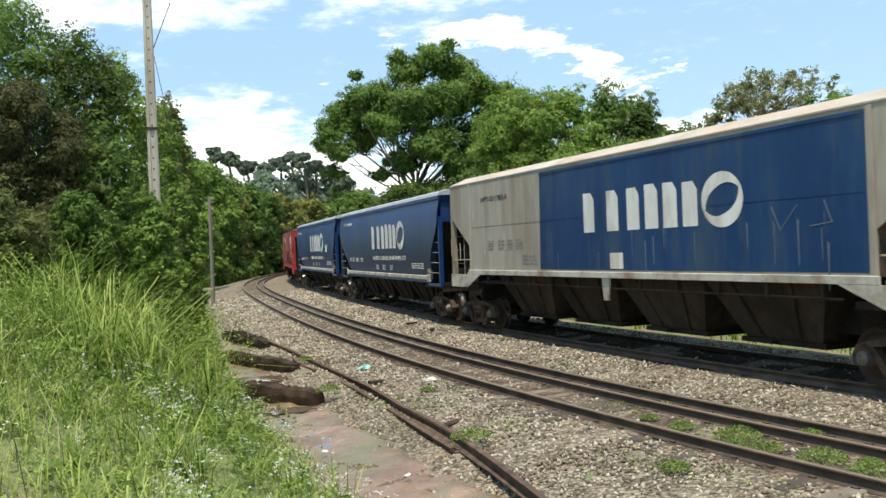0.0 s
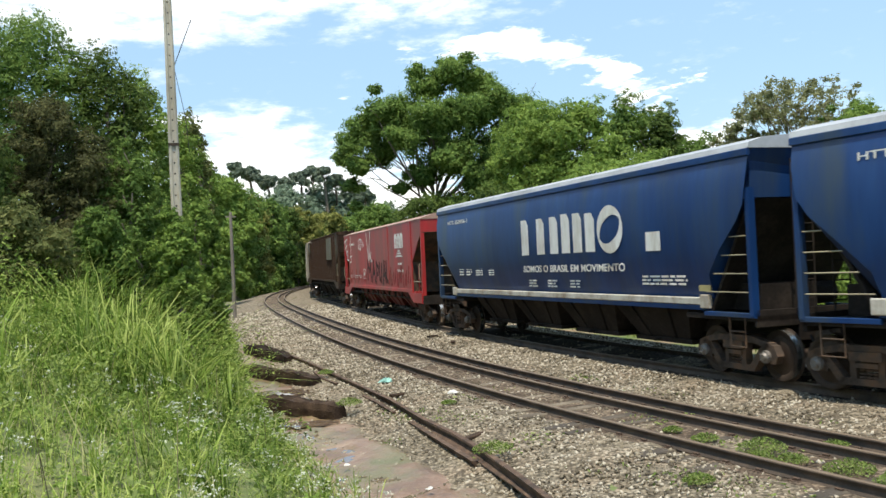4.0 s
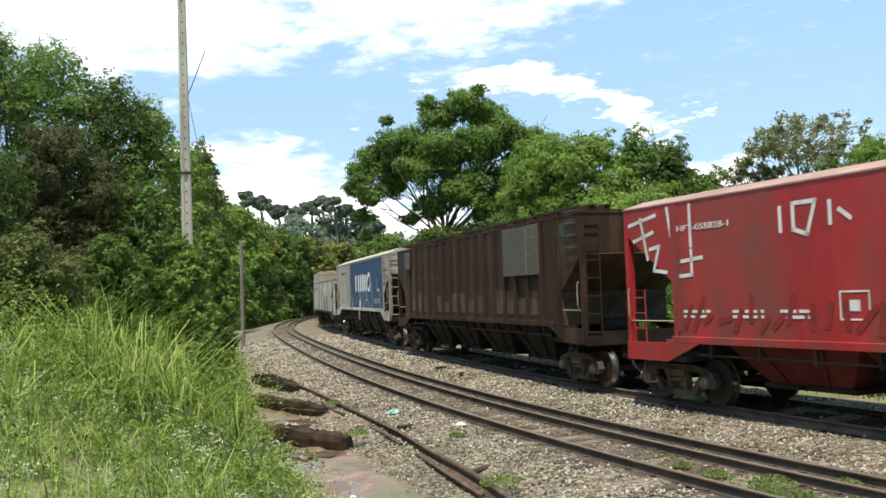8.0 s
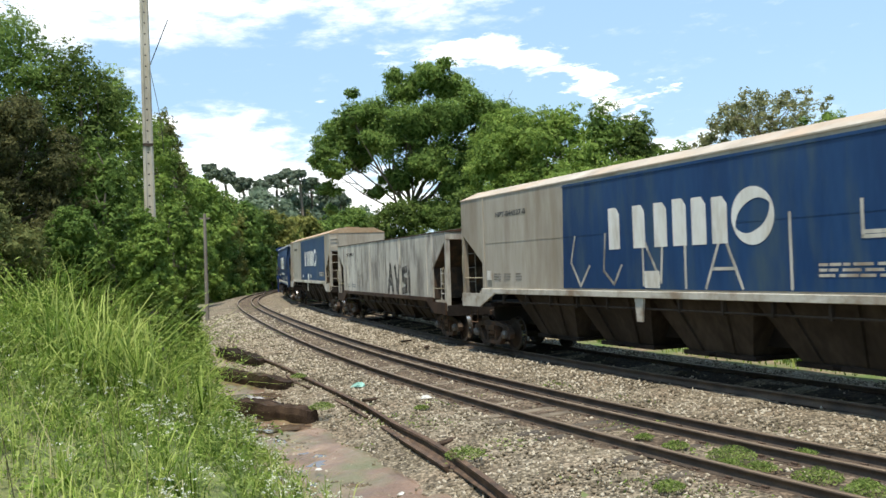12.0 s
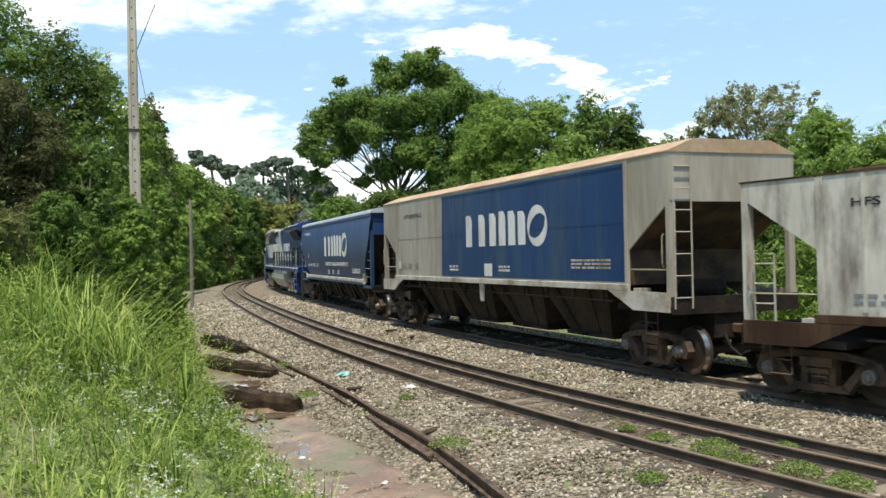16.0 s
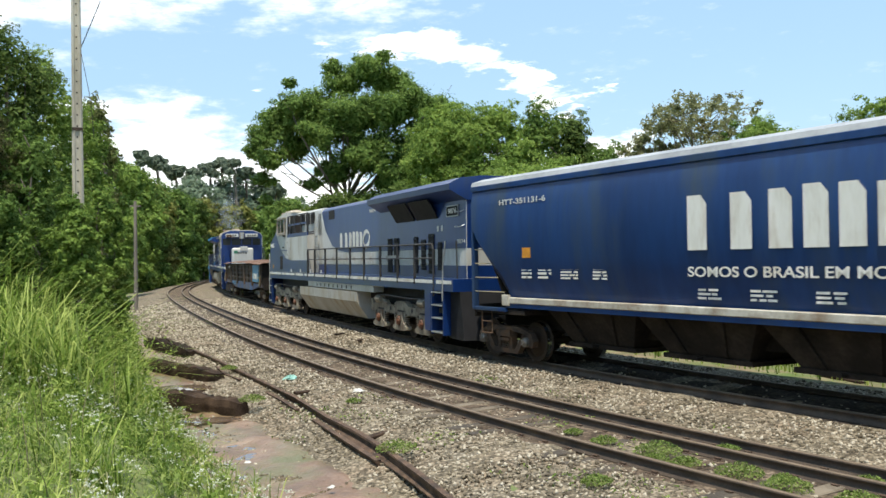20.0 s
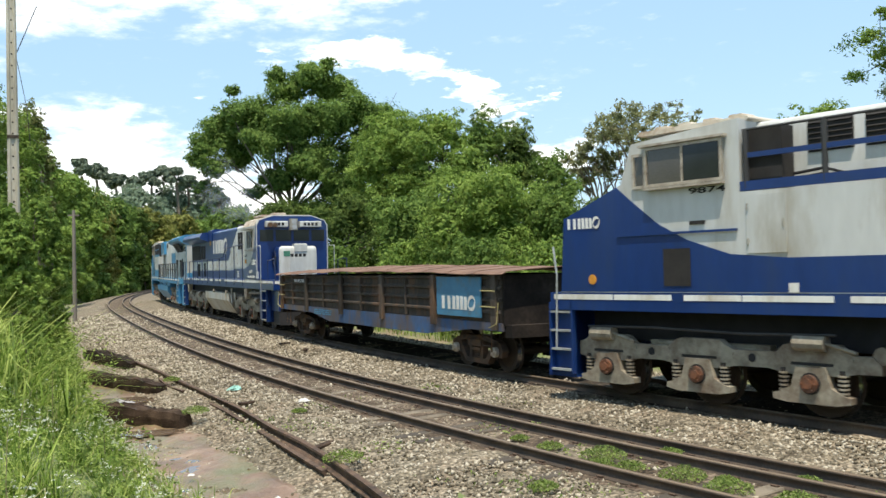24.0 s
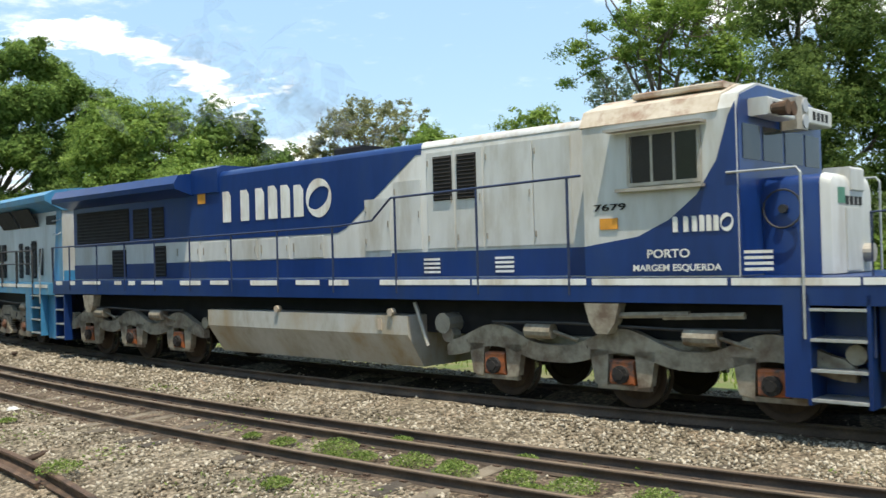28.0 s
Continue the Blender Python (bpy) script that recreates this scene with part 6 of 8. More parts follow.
    for a, b_, n, k in ((-6.6, -6.2, 3, 3), (-5.95, -5.45, 3, 5), (-5.1, -4.5, 4, 4), (-4.0, -3.55, 4, 6)):
        bars(t, c + a, c + b_, 1.94, 2.20, -1.452, "white", n, k)
    for a in (-1.1, .1, 1.4):
        bars(t, c + a, c + a + .55, 1.62, 1.84, -1.40, "white", 3, int(7 + a * 3))
    bars(t, c + 4.9, c + 6.6, 1.72, 1.95, -1.42, "white", 3, 11)
    sg = Mesh()
    sg.box(c + 6.95, c + 7.3, -1.40, -1.36, 1.62, 1.74)
    sg.ob("data_plate", "yellow", t)
    return t


def blue_wagons():
    blue_hopper("B", .2, 8.72, "HTT-350349-6")
    t = blue_hopper("C", .1, 8.68, "HTT-350956-1")
    pl = Mesh()
    pl.box(5.4, 5.95, -1.545, -1.535, 2.45, 2.85)
    pl.ob("reflector_plate", "white", t)
    t2 = blue_hopper("I", -.30, 8.78, "HTT-351131-6")
    pl = Mesh()
    pl.box(-6.78, -6.46, -1.515, -1.49, 2.42, 2.70)
    pl.ob("data_plate", "orange", t2)


def red_wagon():
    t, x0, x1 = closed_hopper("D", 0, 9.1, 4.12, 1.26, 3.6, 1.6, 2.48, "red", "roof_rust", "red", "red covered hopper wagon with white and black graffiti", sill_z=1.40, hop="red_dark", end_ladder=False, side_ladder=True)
    y = -SIDE - .004
    # owner's mark and lettering as plain shapes
    for a, w, cut in ((0, .56, .16), (.62, .48, .12), (1.16, .46, .10)):
        b = Mesh()
        b.prism([(4.35 + a, 3.08), (4.35 + a + w, 3.08), (4.35 + a + w, 3.70 - cut), (4.35 + a + w - cut, 3.70), (4.35 + a + cut * .6, 3.70), (4.35 + a, 3.70 - cut * .6)], y - .004, y, "y")
        b.ob("mark_shape", "white", t)
        for f in ((.30, .62) if w > .5 else (.42,)):
            b = Mesh()
            b.box(4.35 + a + w * f, 4.35 + a + w * f + .05, y - .006, y - .004, 3.08, 3.48)
            b.ob("mark_gap", "red", t)
    for k in range(3):
        b = Mesh()
        w = .9 - .28 * k
        b.prism([(5.15 - w * .5 - .3 + .3 * k / 3, 2.72 + k * .11), (5.15 + w * .5 + .3 - .3 * k / 3, 2.72 + k * .11), (5.15 + w * .4, 2.79 + k * .11), (5.15 - w * .4, 2.79 + k * .11)], y - .004, y, "y")
        b.ob("mark_shape", "white", t)
    bars(t, 4.9, 5.6, 2.35, 2.5, y, "white", 1, 5)
    bars(t, 4.7, 5.9, 2.05, 2.22, y, "white", 1, 6)
    words(t, "HFT-055828-1", -7.3, -5.8, 3.50, 3.62, y, "white")
    for pts in ([(-8.9, 3.75), (-8.0, 3.9)], [(-8.5, 3.85), (-8.3, 3.0)], [(-8.75, 3.4), (-8.1, 3.55)], [(-7.6, 4.0), (-7.35, 2.6), (-6.9, 2.62), (-6.9, 3.1)], [(-7.2, 2.9), (-6.6, 2.95)], [(-8.2, 3.2), (-7.9, 3.25), (-8.1, 2.75), (-7.7, 2.7)],
                [(-6.9, 4.0), (-6.9, 3.2)], [(-4.5, 3.7), (-4.5, 3.3)], [(-4.2, 3.75), (-3.7, 3.75), (-3.9, 3.2), (-4.2, 3.3), (-4.2, 3.75)], [(-3.4, 3.7), (-3.4, 3.35)], [(-3.2, 3.55), (-3.0, 3.4)],
                [(-2.2, 4.0), (-1.75, 2.6), (-1.2, 4.0)], [(-1.5, 3.0), (-1.45, 2.6)], [(-1.1, 3.0), (-1.3, 2.75), (-.9, 2.62), (-1.15, 2.6)]):
        scrawl(t, pts, .075, y, "white")
    # tall black brush strokes, run together, and faded older ones beside them
    rs = random.Random(3)
    for i, pts in enumerate(([(-2.1, 1.75), (-2.0, 2.6)], [(-2.0, 2.55), (-1.6, 2.1), (-1.3, 2.6)], [(-1.3, 2.6), (-1.25, 1.7)], [(-.9, 1.65), (-.55, 2.55), (-.2, 1.65)], [(-.75, 2.05), (-.3, 2.05)], [(.1, 1.6), (.12, 2.5)],
                             [(.12, 2.5), (.6, 2.3), (.55, 2.0), (.15, 1.95)], [(.9, 2.45), (.92, 1.75), (1.3, 1.65), (1.4, 2.4)], [(1.75, 1.6), (2.0, 2.5), (2.3, 1.65)], [(1.8, 1.95), (2.25, 1.95)], [(2.45, 2.5), (2.45, 1.7), (2.75, 1.65)])):
        scrawl(t, pts, .21, y - .001 - .0003 * i, "brush_black")
    for i in range(15):
        x = 3.1 + i * .30
        scrawl(t, [(x + rs.uniform(-.1, .1), 1.5 + rs.uniform(0, .2)), (x + rs.uniform(0, .3), 1.8 + rs.uniform(0, .5))], .13, y - .001, "brush_faded")
    for i in range(14):
        x = -7.2 + i * .36
        scrawl(t, [(x + rs.uniform(-.1, .1), 1.55 + rs.uniform(0, .2)), (x + rs.uniform(-.1, .3), 1.75 + rs.uniform(0, .4))], .12, y - .001, "brush_faded")
    for x in (-7.2, -5.8, -4.6):
        bars(t, x, x + .8, 1.75, 1.95, y, "white", 2, int(x * -10))
    b = Mesh()
    for z in (1.75, 2.2):
        b.box(-3.3, -2.7, y - .004, y, z, z + .03)
    for x in (-3.3, -2.73):
        b.box(x, x + .03, y - .004, y, 1.78, 2.2)
    b.box(-3.1, -2.9, y - .004, y, 1.9, 2.08)
    b.ob("stencil", "white", t)
    for x in (-7.35, 7.35, 3.0):
        s = Mesh()
        s.box(x - .05, x + .05, -SIDE - .03, -SIDE, 1.5, 4.1)
        s.ob("rib", "red", t)


def brown_wagon():
    t, x0, x1 = closed_hopper("E", -.33, 9.38, 4.30, 1.50, 3.28, 1.3, 2.35, "brown", "brown", "brown", "dark brown ribbed hopper wagon with patched plates", sill_z=1.60, hop="under", roof_rise=.06)
    rib = Mesh()
    rib.prism([(-.07, 0), (.07, 0), (.05, .09), (-.05, .09)], 1.55, 4.28, "z")
    rd = rib.data("rib", "brown")
    n = 17
    for i in range(n):
        x = -7.45 + 14.9 * i / (n - 1)
        for sg in (-1, 1):
            o = new("rib", rd)
            o.parent = t
            o.matrix_basis = Matrix.Translation((x, sg * SIDE, 0)) @ Matrix.Rotation(0 if sg > 0 else math.pi, 4, "Z")
    for a, b_, z0, z1 in ((3.85, 6.6, 2.85, 4.22), (-8.0, -7.2, 3.45, 4.15)):
        p = Mesh()
        p.box(a, b_, -SIDE - .115, -SIDE - .092, z0, z1, c=.008)
        p.ob("patch_plate", "olive", t, "dull olive patch plate")
    gp = Mesh()
    gp.box(7.55, 8.1, -SIDE - .008, -SIDE, 3.75, 4.1)
    gp.ob("painted_patch", "patch_green", t)
    scrawl(t, [(5.7, 4.15), (5.72, 3.95), (5.69, 3.4), (5.73, 2.92)], .035, -SIDE - .117, "letter_dim")
    scrawl(t, [(5.72, 3.86), (6.3, 3.88)], .02, -SIDE - .117, "letter_dim")
    scrawl(t, [(5.72, 3.38), (6.0, 3.40)], .02, -SIDE - .117, "letter_dim")
    rs = random.Random(9)
    for i in range(15):
        x = -7.1 + i * .93
        if rs.random() < .75:
            p = Mesh()
            h = rs.uniform(.35, .8)
            p.box(x - .28, x + .28, -SIDE - .006, -SIDE, 1.75, 1.75 + h)
            p.ob("old_lettering_ground", "ochre", t)
    words(t, "HFT 089 012", -6.9, -3.4, 2.95, 3.13, -SIDE - .004, "ochre")
    # open roof walk on brackets
    w = Mesh()
    for y in (-.95, -.55):
        w.box(-8.6, 8.6, y, y + .16, 4.50, 4.54)
    w.ob("roof_walk", "brown", t)
    for i in range(22):
        b = Mesh()
        x = -8.4 + .8 * i
        b.box(x, x + .05, -1.45, -.4, 4.36, 4.50)
        b.ob("bracket", "brown", t)
    rail = Mesh()
    rail.box(-8.9, 8.9, -1.47, -1.40, 4.42, 4.47)
    rail.ob("roof_rail", "brown", t)
    for i in range(4):
        grab(t, [(8.3, -SIDE - .07, 3.45 + .3 * i), (8.9, -SIDE - .07, 3.45 + .3 * i)], "rail_dark", .016)


def pale_wagon():
    t, x0, x1 = closed_hopper("G", -.75, 8.9, 3.55, 1.36, 3.28, 1.45, 2.38, "white_old", "brown", "brown", "low whitish hopper wagon streaked with rust and dark graffiti", sill_z=1.40, hop="hopper_grey", roof_rise=.05, end_ladder=False, side_ladder=True)
    y = -SIDE - .004
    words(t, "HFS 715983-8", -7.6, -5.9, 3.02, 3.15, y, "black")
    bars(t, -7.6, -6.9, 1.55, 1.75, y, "letter_dim", 2, 2)
    bars(t, -6.4, -5.6, 1.55, 1.75, y, "letter_dim", 2, 3)
    rs = random.Random(13)
    for i, pts in enumerate(([(.6, 1.5), (.95, 2.45), (1.3, 1.5)], [(.7, 1.85), (1.2, 1.85)], [(1.7, 2.4), (2.0, 1.6), (2.35, 2.4)], [(2.0, 1.6), (2.05, 1.5)], [(3.3, 2.35), (2.85, 2.3), (2.85, 2.0), (3.3, 1.9), (3.3, 1.6), (2.8, 1.55)], [(3.7, 1.5), (3.7, 2.2)])):
        scrawl(t, pts, .26, y - .001 - .0003 * i, "brush_grey")
    streaks(t, -8, 7.2, 1.6, 3.4, y - .001, "letter_dim", 9, 24, (.01, .03))
    fr = Mesh()
    for a, b_, c, d in ((-4.9, -4.2, 1.6, 1.625), (-4.9, -4.2, 2.15, 2.175), (-4.9, -4.875, 1.625, 2.15), (-4.225, -4.2, 1.625, 2.15)):
        fr.box(a, b_, y - .012, y, c, d)
    fr.ob("inspection_door", "white_old", t)
    for x in (-7.4, -2.6, 2.4, 6.0):
        s = Mesh()
        s.box(x - .03, x + .03, -SIDE - .025, -SIDE, 1.45, 3.5)
        s.ob("rib", "white_old", t)


def gondola_wagon():
    t = vehicle("K", "gondola_wagon", "low brown gondola wagon with a rusty cover and blue panel", "freight wagon")
    c, half = -.8, 7.85
    x0, x1 = c - half, c + half
    for sg in (-1, 1):
        b = Mesh()
        ya, yb = sorted((sg * 1.36, sg * 1.44))
        b.box(x0, x1, ya, yb, 1.16, 2.18)
        wall = b.ob("side_wall", "gondola", t)
        # pressed ledges along the wall
        for z in (1.34, 1.60, 1.86, 2.10):
            r = Mesh()
            ya, yb = (sg * 1.44, sg * 1.50)
            r.prism([(ya, z), (yb, z + .02), (yb, z + .07), (ya, z + .10)], x0 + .05, x1 - .05, "x")
            r.ob("ledge", "gondola", wall)
    for x in (x0 + .25, -5.7, -2.48, .66, 3.84, x1 - .25):
        for sg in (-1, 1):
            s = Mesh()
            ya, yb = sorted((sg * 1.44, sg * 1.56))
            s.box(x - .11, x + .11, ya, yb, 1.0, 2.2, c=.02)
            s.ob("stake", "gondola", t)
    for x in (-7.2, -4.1, -.9, 2.2):
        s = Mesh()
        s.box(x - .04, x + .04, -1.52, -1.44, 1.18, 2.16)
        s.ob("rib", "gondola", t)
    for q in (x0, x1):
        # near-black end walls: dark rust, and the cover's shade painted in
        e = Mesh()
        e.box(q - .05, q + .05, -1.44, 1.44, 1.1, 2.2)
        e.ob("end_wall", "under", t)
    fl = Mesh()
    fl.box(x0, x1, -1.4, 1.4, 1.05, 1.15)
    fl.ob("floor", "under", t)
    # fish-bellied frame
    for sg in (-1, 1):
        b = Mesh()
        ya, yb = sorted((sg * 1.40, sg * 1.48))
        b.prism([(x0, 1.15), (x1, 1.15), (x1, .98), (5.6, .96), (3.3, .74), (-3.6, .74), (-5.2, .96), (x0, .98)], ya, yb, "y")
        b.ob("side_frame", "faded_blue", t)
    # cover: sheets over the load that sag and wave a little
    n = 13
    def lift(x):
        q = (x - x0) / (2 * half)
        return .03 + .10 * math.sin(math.pi * min(max(q, 0), 1)) + .012 * math.sin(x * 2.1) + .008 * math.sin(x * 5.3)
    for i in range(n):
        a, b_ = x0 - .22 + (2 * half + .44) * i / n, x0 - .22 + (2 * half + .44) * (i + 1) / n
        b = Mesh()
        ys = [-1.62, -1.5, -.8, 0, .8, 1.5, 1.62]
        zs = [2.17, 2.225, 2.28, 2.32, 2.28, 2.225, 2.17]
        rings = []
        for x in np.linspace(a, b_ + .05, 4):
            rise = lift(x) + .010 * (x - a) / (b_ - a)
            rings.append([(x, y, z + rise) for y, z in zip(ys, zs)] + [(x, y, z + rise - .015) for y, z in zip(ys[::-1], zs[::-1])])
        b.loft(rings)
        b.ob("cover_sheet", "tarp", t)
    p = Mesh()
    p.box(4.08, 6.24, -1.535, -1.505, 1.24, 2.16, c=.01)
    panel = p.ob("mark_panel", "logo_cyan", t, "faded light blue panel")
    emblem(panel, 4.35, 6.0, 1.40, 1.72, -1.537)
    bars(t, -5.0, -3.4, .92, 1.10, -1.482, "cyan", 3, 2)
    words(t, "GNR-342122-8", -7.0, -5.95, 1.95, 2.06, -1.502, "white")
    for q, s in ((x0, 1), (x1, -1)):
        for z in (1.5, 1.85):
            grab(t, [(q + s * .1, -1.58, z), (q + s * .75, -1.58, z)], "yellow", .014)
        grab(t, [(q + s * .02, -1.55, 1.6), (q + s * .02, -1.6, 1.15), (q + s * .35, -1.6, 1.05)], "yellow", .014)
        ladder(t, q + s * .55, -1.42, .5, 1.0, .4 * s, "x", "rust_dark", 2)
        b = Mesh()
        b.box(min(q - s * .3, q), max(q - s * .3, q), -1.4, 1.4, .85, 1.12)
        b.ob("end_sill", "under", t)
        coupler(t, q - s * .1, -s)
    cs = Mesh()
    cs.box(x0, x1, -.3, .3, .80, 1.05)
    cs.ob("centre_sill", "under", t)
    for x in (c - 6.15, c + 6.15):
        bogie(t, x, pale=True)


def loco_truck(parent, xs, style):
    """Three-axle truck: cast frame that dips between the axles, boxes, springs, wheels."""
    mid = xs[1]
    b = Mesh()
    b.box(xs[0] - mid + .8, xs[2] - mid - .8, -1.1, 1.1, .80, 1.05)
    o = b.ob("truck", "truck_grey", parent, at=Matrix.Translation((mid, 0, 0)))
    for sg in (-1, 1):
        b = Mesh()
        ya, yb = sorted((sg * 1.16, sg * 1.30))
        l, r = xs[0] - 1.05 - mid, xs[2] + 1.05 - mid
        # a cast beam that rises over each axle and dips between them
        n = 48
        up, down = [], []
        for i in range(n + 1):
            x = l + (r - l) * i / n
            d = min(abs(x - (a - mid)) for a in xs)
            w = .5 + .5 * math.cos(math.pi * min(d / 1.02, 1))
            if style == "wave":
                up.append((x, .93 + .29 * w - .10 * (i in (0, n))))
                down.append((x, .66 + .20 * w))
            else:
                e = min(1, max(0, (.62 - d) / .22))
                up.append((x, .98 + .15 * e * e * (3 - 2 * e) - .12 * (i in (0, n))))
                down.append((x, .67 + .06 * min(1, max(0, (d - .45) / .25))))
        b.prism(up + down[::-1], ya, yb, "y")
        for x in xs:
            k = x - mid
            if style == "wave":
                for q in (-1, 1):
                    b.prism([(k + q * .22, .90), (k + q * .56, .90), (k + q * .47, .40), (k + q * .26, .36)], ya, yb, "y")
                b.box(k - .44, k + .44, ya + .02, yb - .02, .32, .39)
            else:
                yc, yd = sorted((sg * 1.18, sg * 1.36))
                b.prism([(k - .23, .80), (k + .23, .80), (k + .32, .50), (k + .52, .40), (k + .62, .38), (k + .62, .29), (k + .40, .25), (k - .40, .25), (k - .62, .29), (k - .62, .38), (k - .52, .40), (k - .32, .50)], yc, yd, "y")
            for q in (-.62, .62):
                b.disc(k + q, sg * 1.30, .92, .035, sg * .012, "y", 8)
        for e in (l, r):
            b.disc(e, sg * 1.08, 1.0, .13, sg * .20, "y", 14)
        f = b.ob("side_frame", "truck_grey", o)
        for q in ((xs[0] + xs[1]) / 2, (xs[1] + xs[2]) / 2) if style == "bar" else ():
            h = Mesh()
            h.disc(q - mid, sg * 1.30, .87, .07, sg * .004, "y", 14)
            h.ob("frame_hole", "black", f)
    for i, x in enumerate(xs):
        wheelset(o, x - mid, .51, LOCO_WHEEL)
        for sg in (-1, 1):
            k = Mesh()
            ya, yb = sorted((sg * 1.10, sg * 1.32))
            cap = sg * 1.32
            if style == "wave":
                k.box(x - mid - .20, x - mid + .20, ya, yb, .40, .76, c=.03)
                k.ob("axle_box", "box_orange", o)
            else:
                # dark slot over the housing, and the rim round its cap
                ys, yt = sorted((sg * 1.29, sg * 1.306))
                k.box(x - mid - .34, x - mid + .34, ys, yt, .81, .855)
                k.disc(x - mid, sg * 1.36, .55, .165, sg * .012, "y", 18)
                k.ob("axle_slot", "grille", o)
                cap = sg * 1.362
            k = Mesh()
            k.disc(x - mid, cap, .55, .135, sg * .06, "y", 16)
            k.disc(x - mid, cap + sg * .06, .55, .075, sg * .03, "y", 12)
            for j in range(6):
                k.disc(x - mid + .105 * math.cos(j * 1.047), cap + sg * .06, .55 + .105 * math.sin(j * 1.047), .018, sg * .02, "y", 6)
            k.ob("axle_cap", "grille" if style == "wave" else "cap_rust", o)
            for q in ((-.36, .36) if style == "wave" else (-.47, .47)):
                k = Mesh()
                for j in range(5):
                    k.disc(x - mid + q, sg * (1.2 if style == "wave" else 1.27), .42 + j * .062, .085, .028, "z", 10)
                k.ob("coil_spring", "truck_grey", o)
                # added near-black cylinder for the shade between the coils
                k = Mesh()
                k.disc(x - mid + q, sg * (1.2 if style == "wave" else 1.27), .40, .055, .36, "z", 8)
                k.ob("spring_core", "grille", o)
    for q in ((-1.45, 1.3) if style == "wave" else (-2.05, 2.0)):
        k = Mesh()
        k.disc(q, -1.34, 1.12, .13, 0.001, "y", 12)
        k.disc(q - .25, -1.32, 1.14, .12, .5, "x", 12)
        k.tube([(q + .25, -1.32, 1.14), (q + .7, -1.3, 1.02)], .03, 6)
        k.ob("brake_cylinder", "truck_grey", o)
    pp = Mesh()
    pp.tube([(-2.4, -1.33, 1.26), (-.9, -1.34, 1.28), (.9, -1.34, 1.24), (2.4, -1.33, 1.27)], .022, 5)
    pp.ob("pipe", "rail_dark", o)
    return o


def handrail(parent, pts, posts, z_foot, m, y=-1.5, r=.022, mid=None, post_w=.022):
    """A rail through points (x, z) with its posts, on both sides of the locomotive."""
    for sg in (1, -1):
        yy = y * sg
        b = Mesh()
        b.tube([(x, yy, z) for x, z in pts], r, 6)
        if mid:
            b.tube([(pts[0][0], yy, mid), (pts[-1][0], yy, mid)], r * .8, 6)
        rail = b.ob("handrail", m, parent)
        for x in posts:
            z = float(np.interp(x, [p[0] for p in pts], [p[1] for p in pts]))
            q = Mesh()
            q.tube([(x, yy, z_foot), (x, yy, z)], post_w, 6)
            q.ob("post", m, rail)


def louvre(parent, x0, x1, z0, z1, y, m="grille", n=8, frame="loco_blue"):
    b = Mesh()
    b.box(x0, x1, y - .012, y, z0, z1)
    g = b.ob("grille", m, parent)
    h = (z1 - z0) / n
    s = Mesh()
    s.prism([(y - .012, 0), (y - .04, -h * .35), (y - .034, -h * .45), (y - .012, -h * .1)], x0 + .02, x1 - .02, "x")
    d = s.data("slat", m)
    for i in range(n):
        o = new("slat", d)
        o.parent = g
        o.matrix_basis = Matrix.Translation((0, 0, z1 - h * (i + .25)))


def steps(parent, x0, x1, zs, m, y0=-1.5, depth=.45):
    """A stair well in the side: treads between two stringers."""
    b = Mesh()
    b.box(x0 - .05, x1 + .05, y0 + depth, y0 + depth + .03, zs[-1] - .05, zs[0] + .2)
    w = b.ob("stair_well", m, parent)
    for xa in (x0 - .05, x1):
        b = Mesh()
        b.box(xa, xa + .05, y0, y0 + depth - .002, zs[-1] - .05, zs[0] + .2)
        b.ob("stringer", m, w)
    for z in zs:
        k = Mesh()
        k.box(x0, x1, y0 - .02, y0 + depth, z, z + .035)
        k.ob("tread", "rail_pale", w)


def plate(parent, poly, y, m, name="paint_field", t=.006, label=""):
    slab(poly, y, t, m, parent, name, label)


def window(parent, x0, x1, z0, z1, y, frame="frame_metal", panes=2, glass="glass_dusty"):
    b = Mesh()
    w = .05
    for a, c, d, e in ((x0 - w, x1 + w, z0 - w, z0), (x0 - w, x1 + w, z1, z1 + w), (x0 - w, x0, z0, z1), (x1, x1 + w, z0, z1)):
        b.box(a, c, y - .035, y, d, e)
    f = b.ob("window_frame", frame, parent)
    for i in range(panes):
        a, c = x0 + (x1 - x0) * i / panes, x0 + (x1 - x0) * (i + 1) / panes
        p = Mesh()
        p.box(a + .02, c - .02, y - .012 - .008 * (i % 2), y - .002, z0, z1)
        p.ob("pane", glass if i < panes - 1 or panes == 1 else "glass", f)
        if i:
            q = Mesh()
            q.box(a - .02, a + .02, y - .03, y, z0, z1)
            q.ob("mullion", frame, f)


def hood_door(parent, x0, x1, z0, z1, y, m):
    b = Mesh()
    b.box(x0, x1, y - .014, y, z0, z1, c=.006)
    d = b.ob("hood_door", m, parent)
    for z in (z0 + .18, z1 - .18):
        h = Mesh()
        h.box(x0 + .02, x0 + .05, y - .032, y - .014, z - .05, z + .05)
        h.ob("hinge", "frame_metal", d)
    h = Mesh()
    h.box(x1 - .07, x1 - .05, y - .03, y - .014, (z0 + z1) / 2 - .06, (z0 + z1) / 2 + .06)
    h.ob("latch", "frame_metal", d)


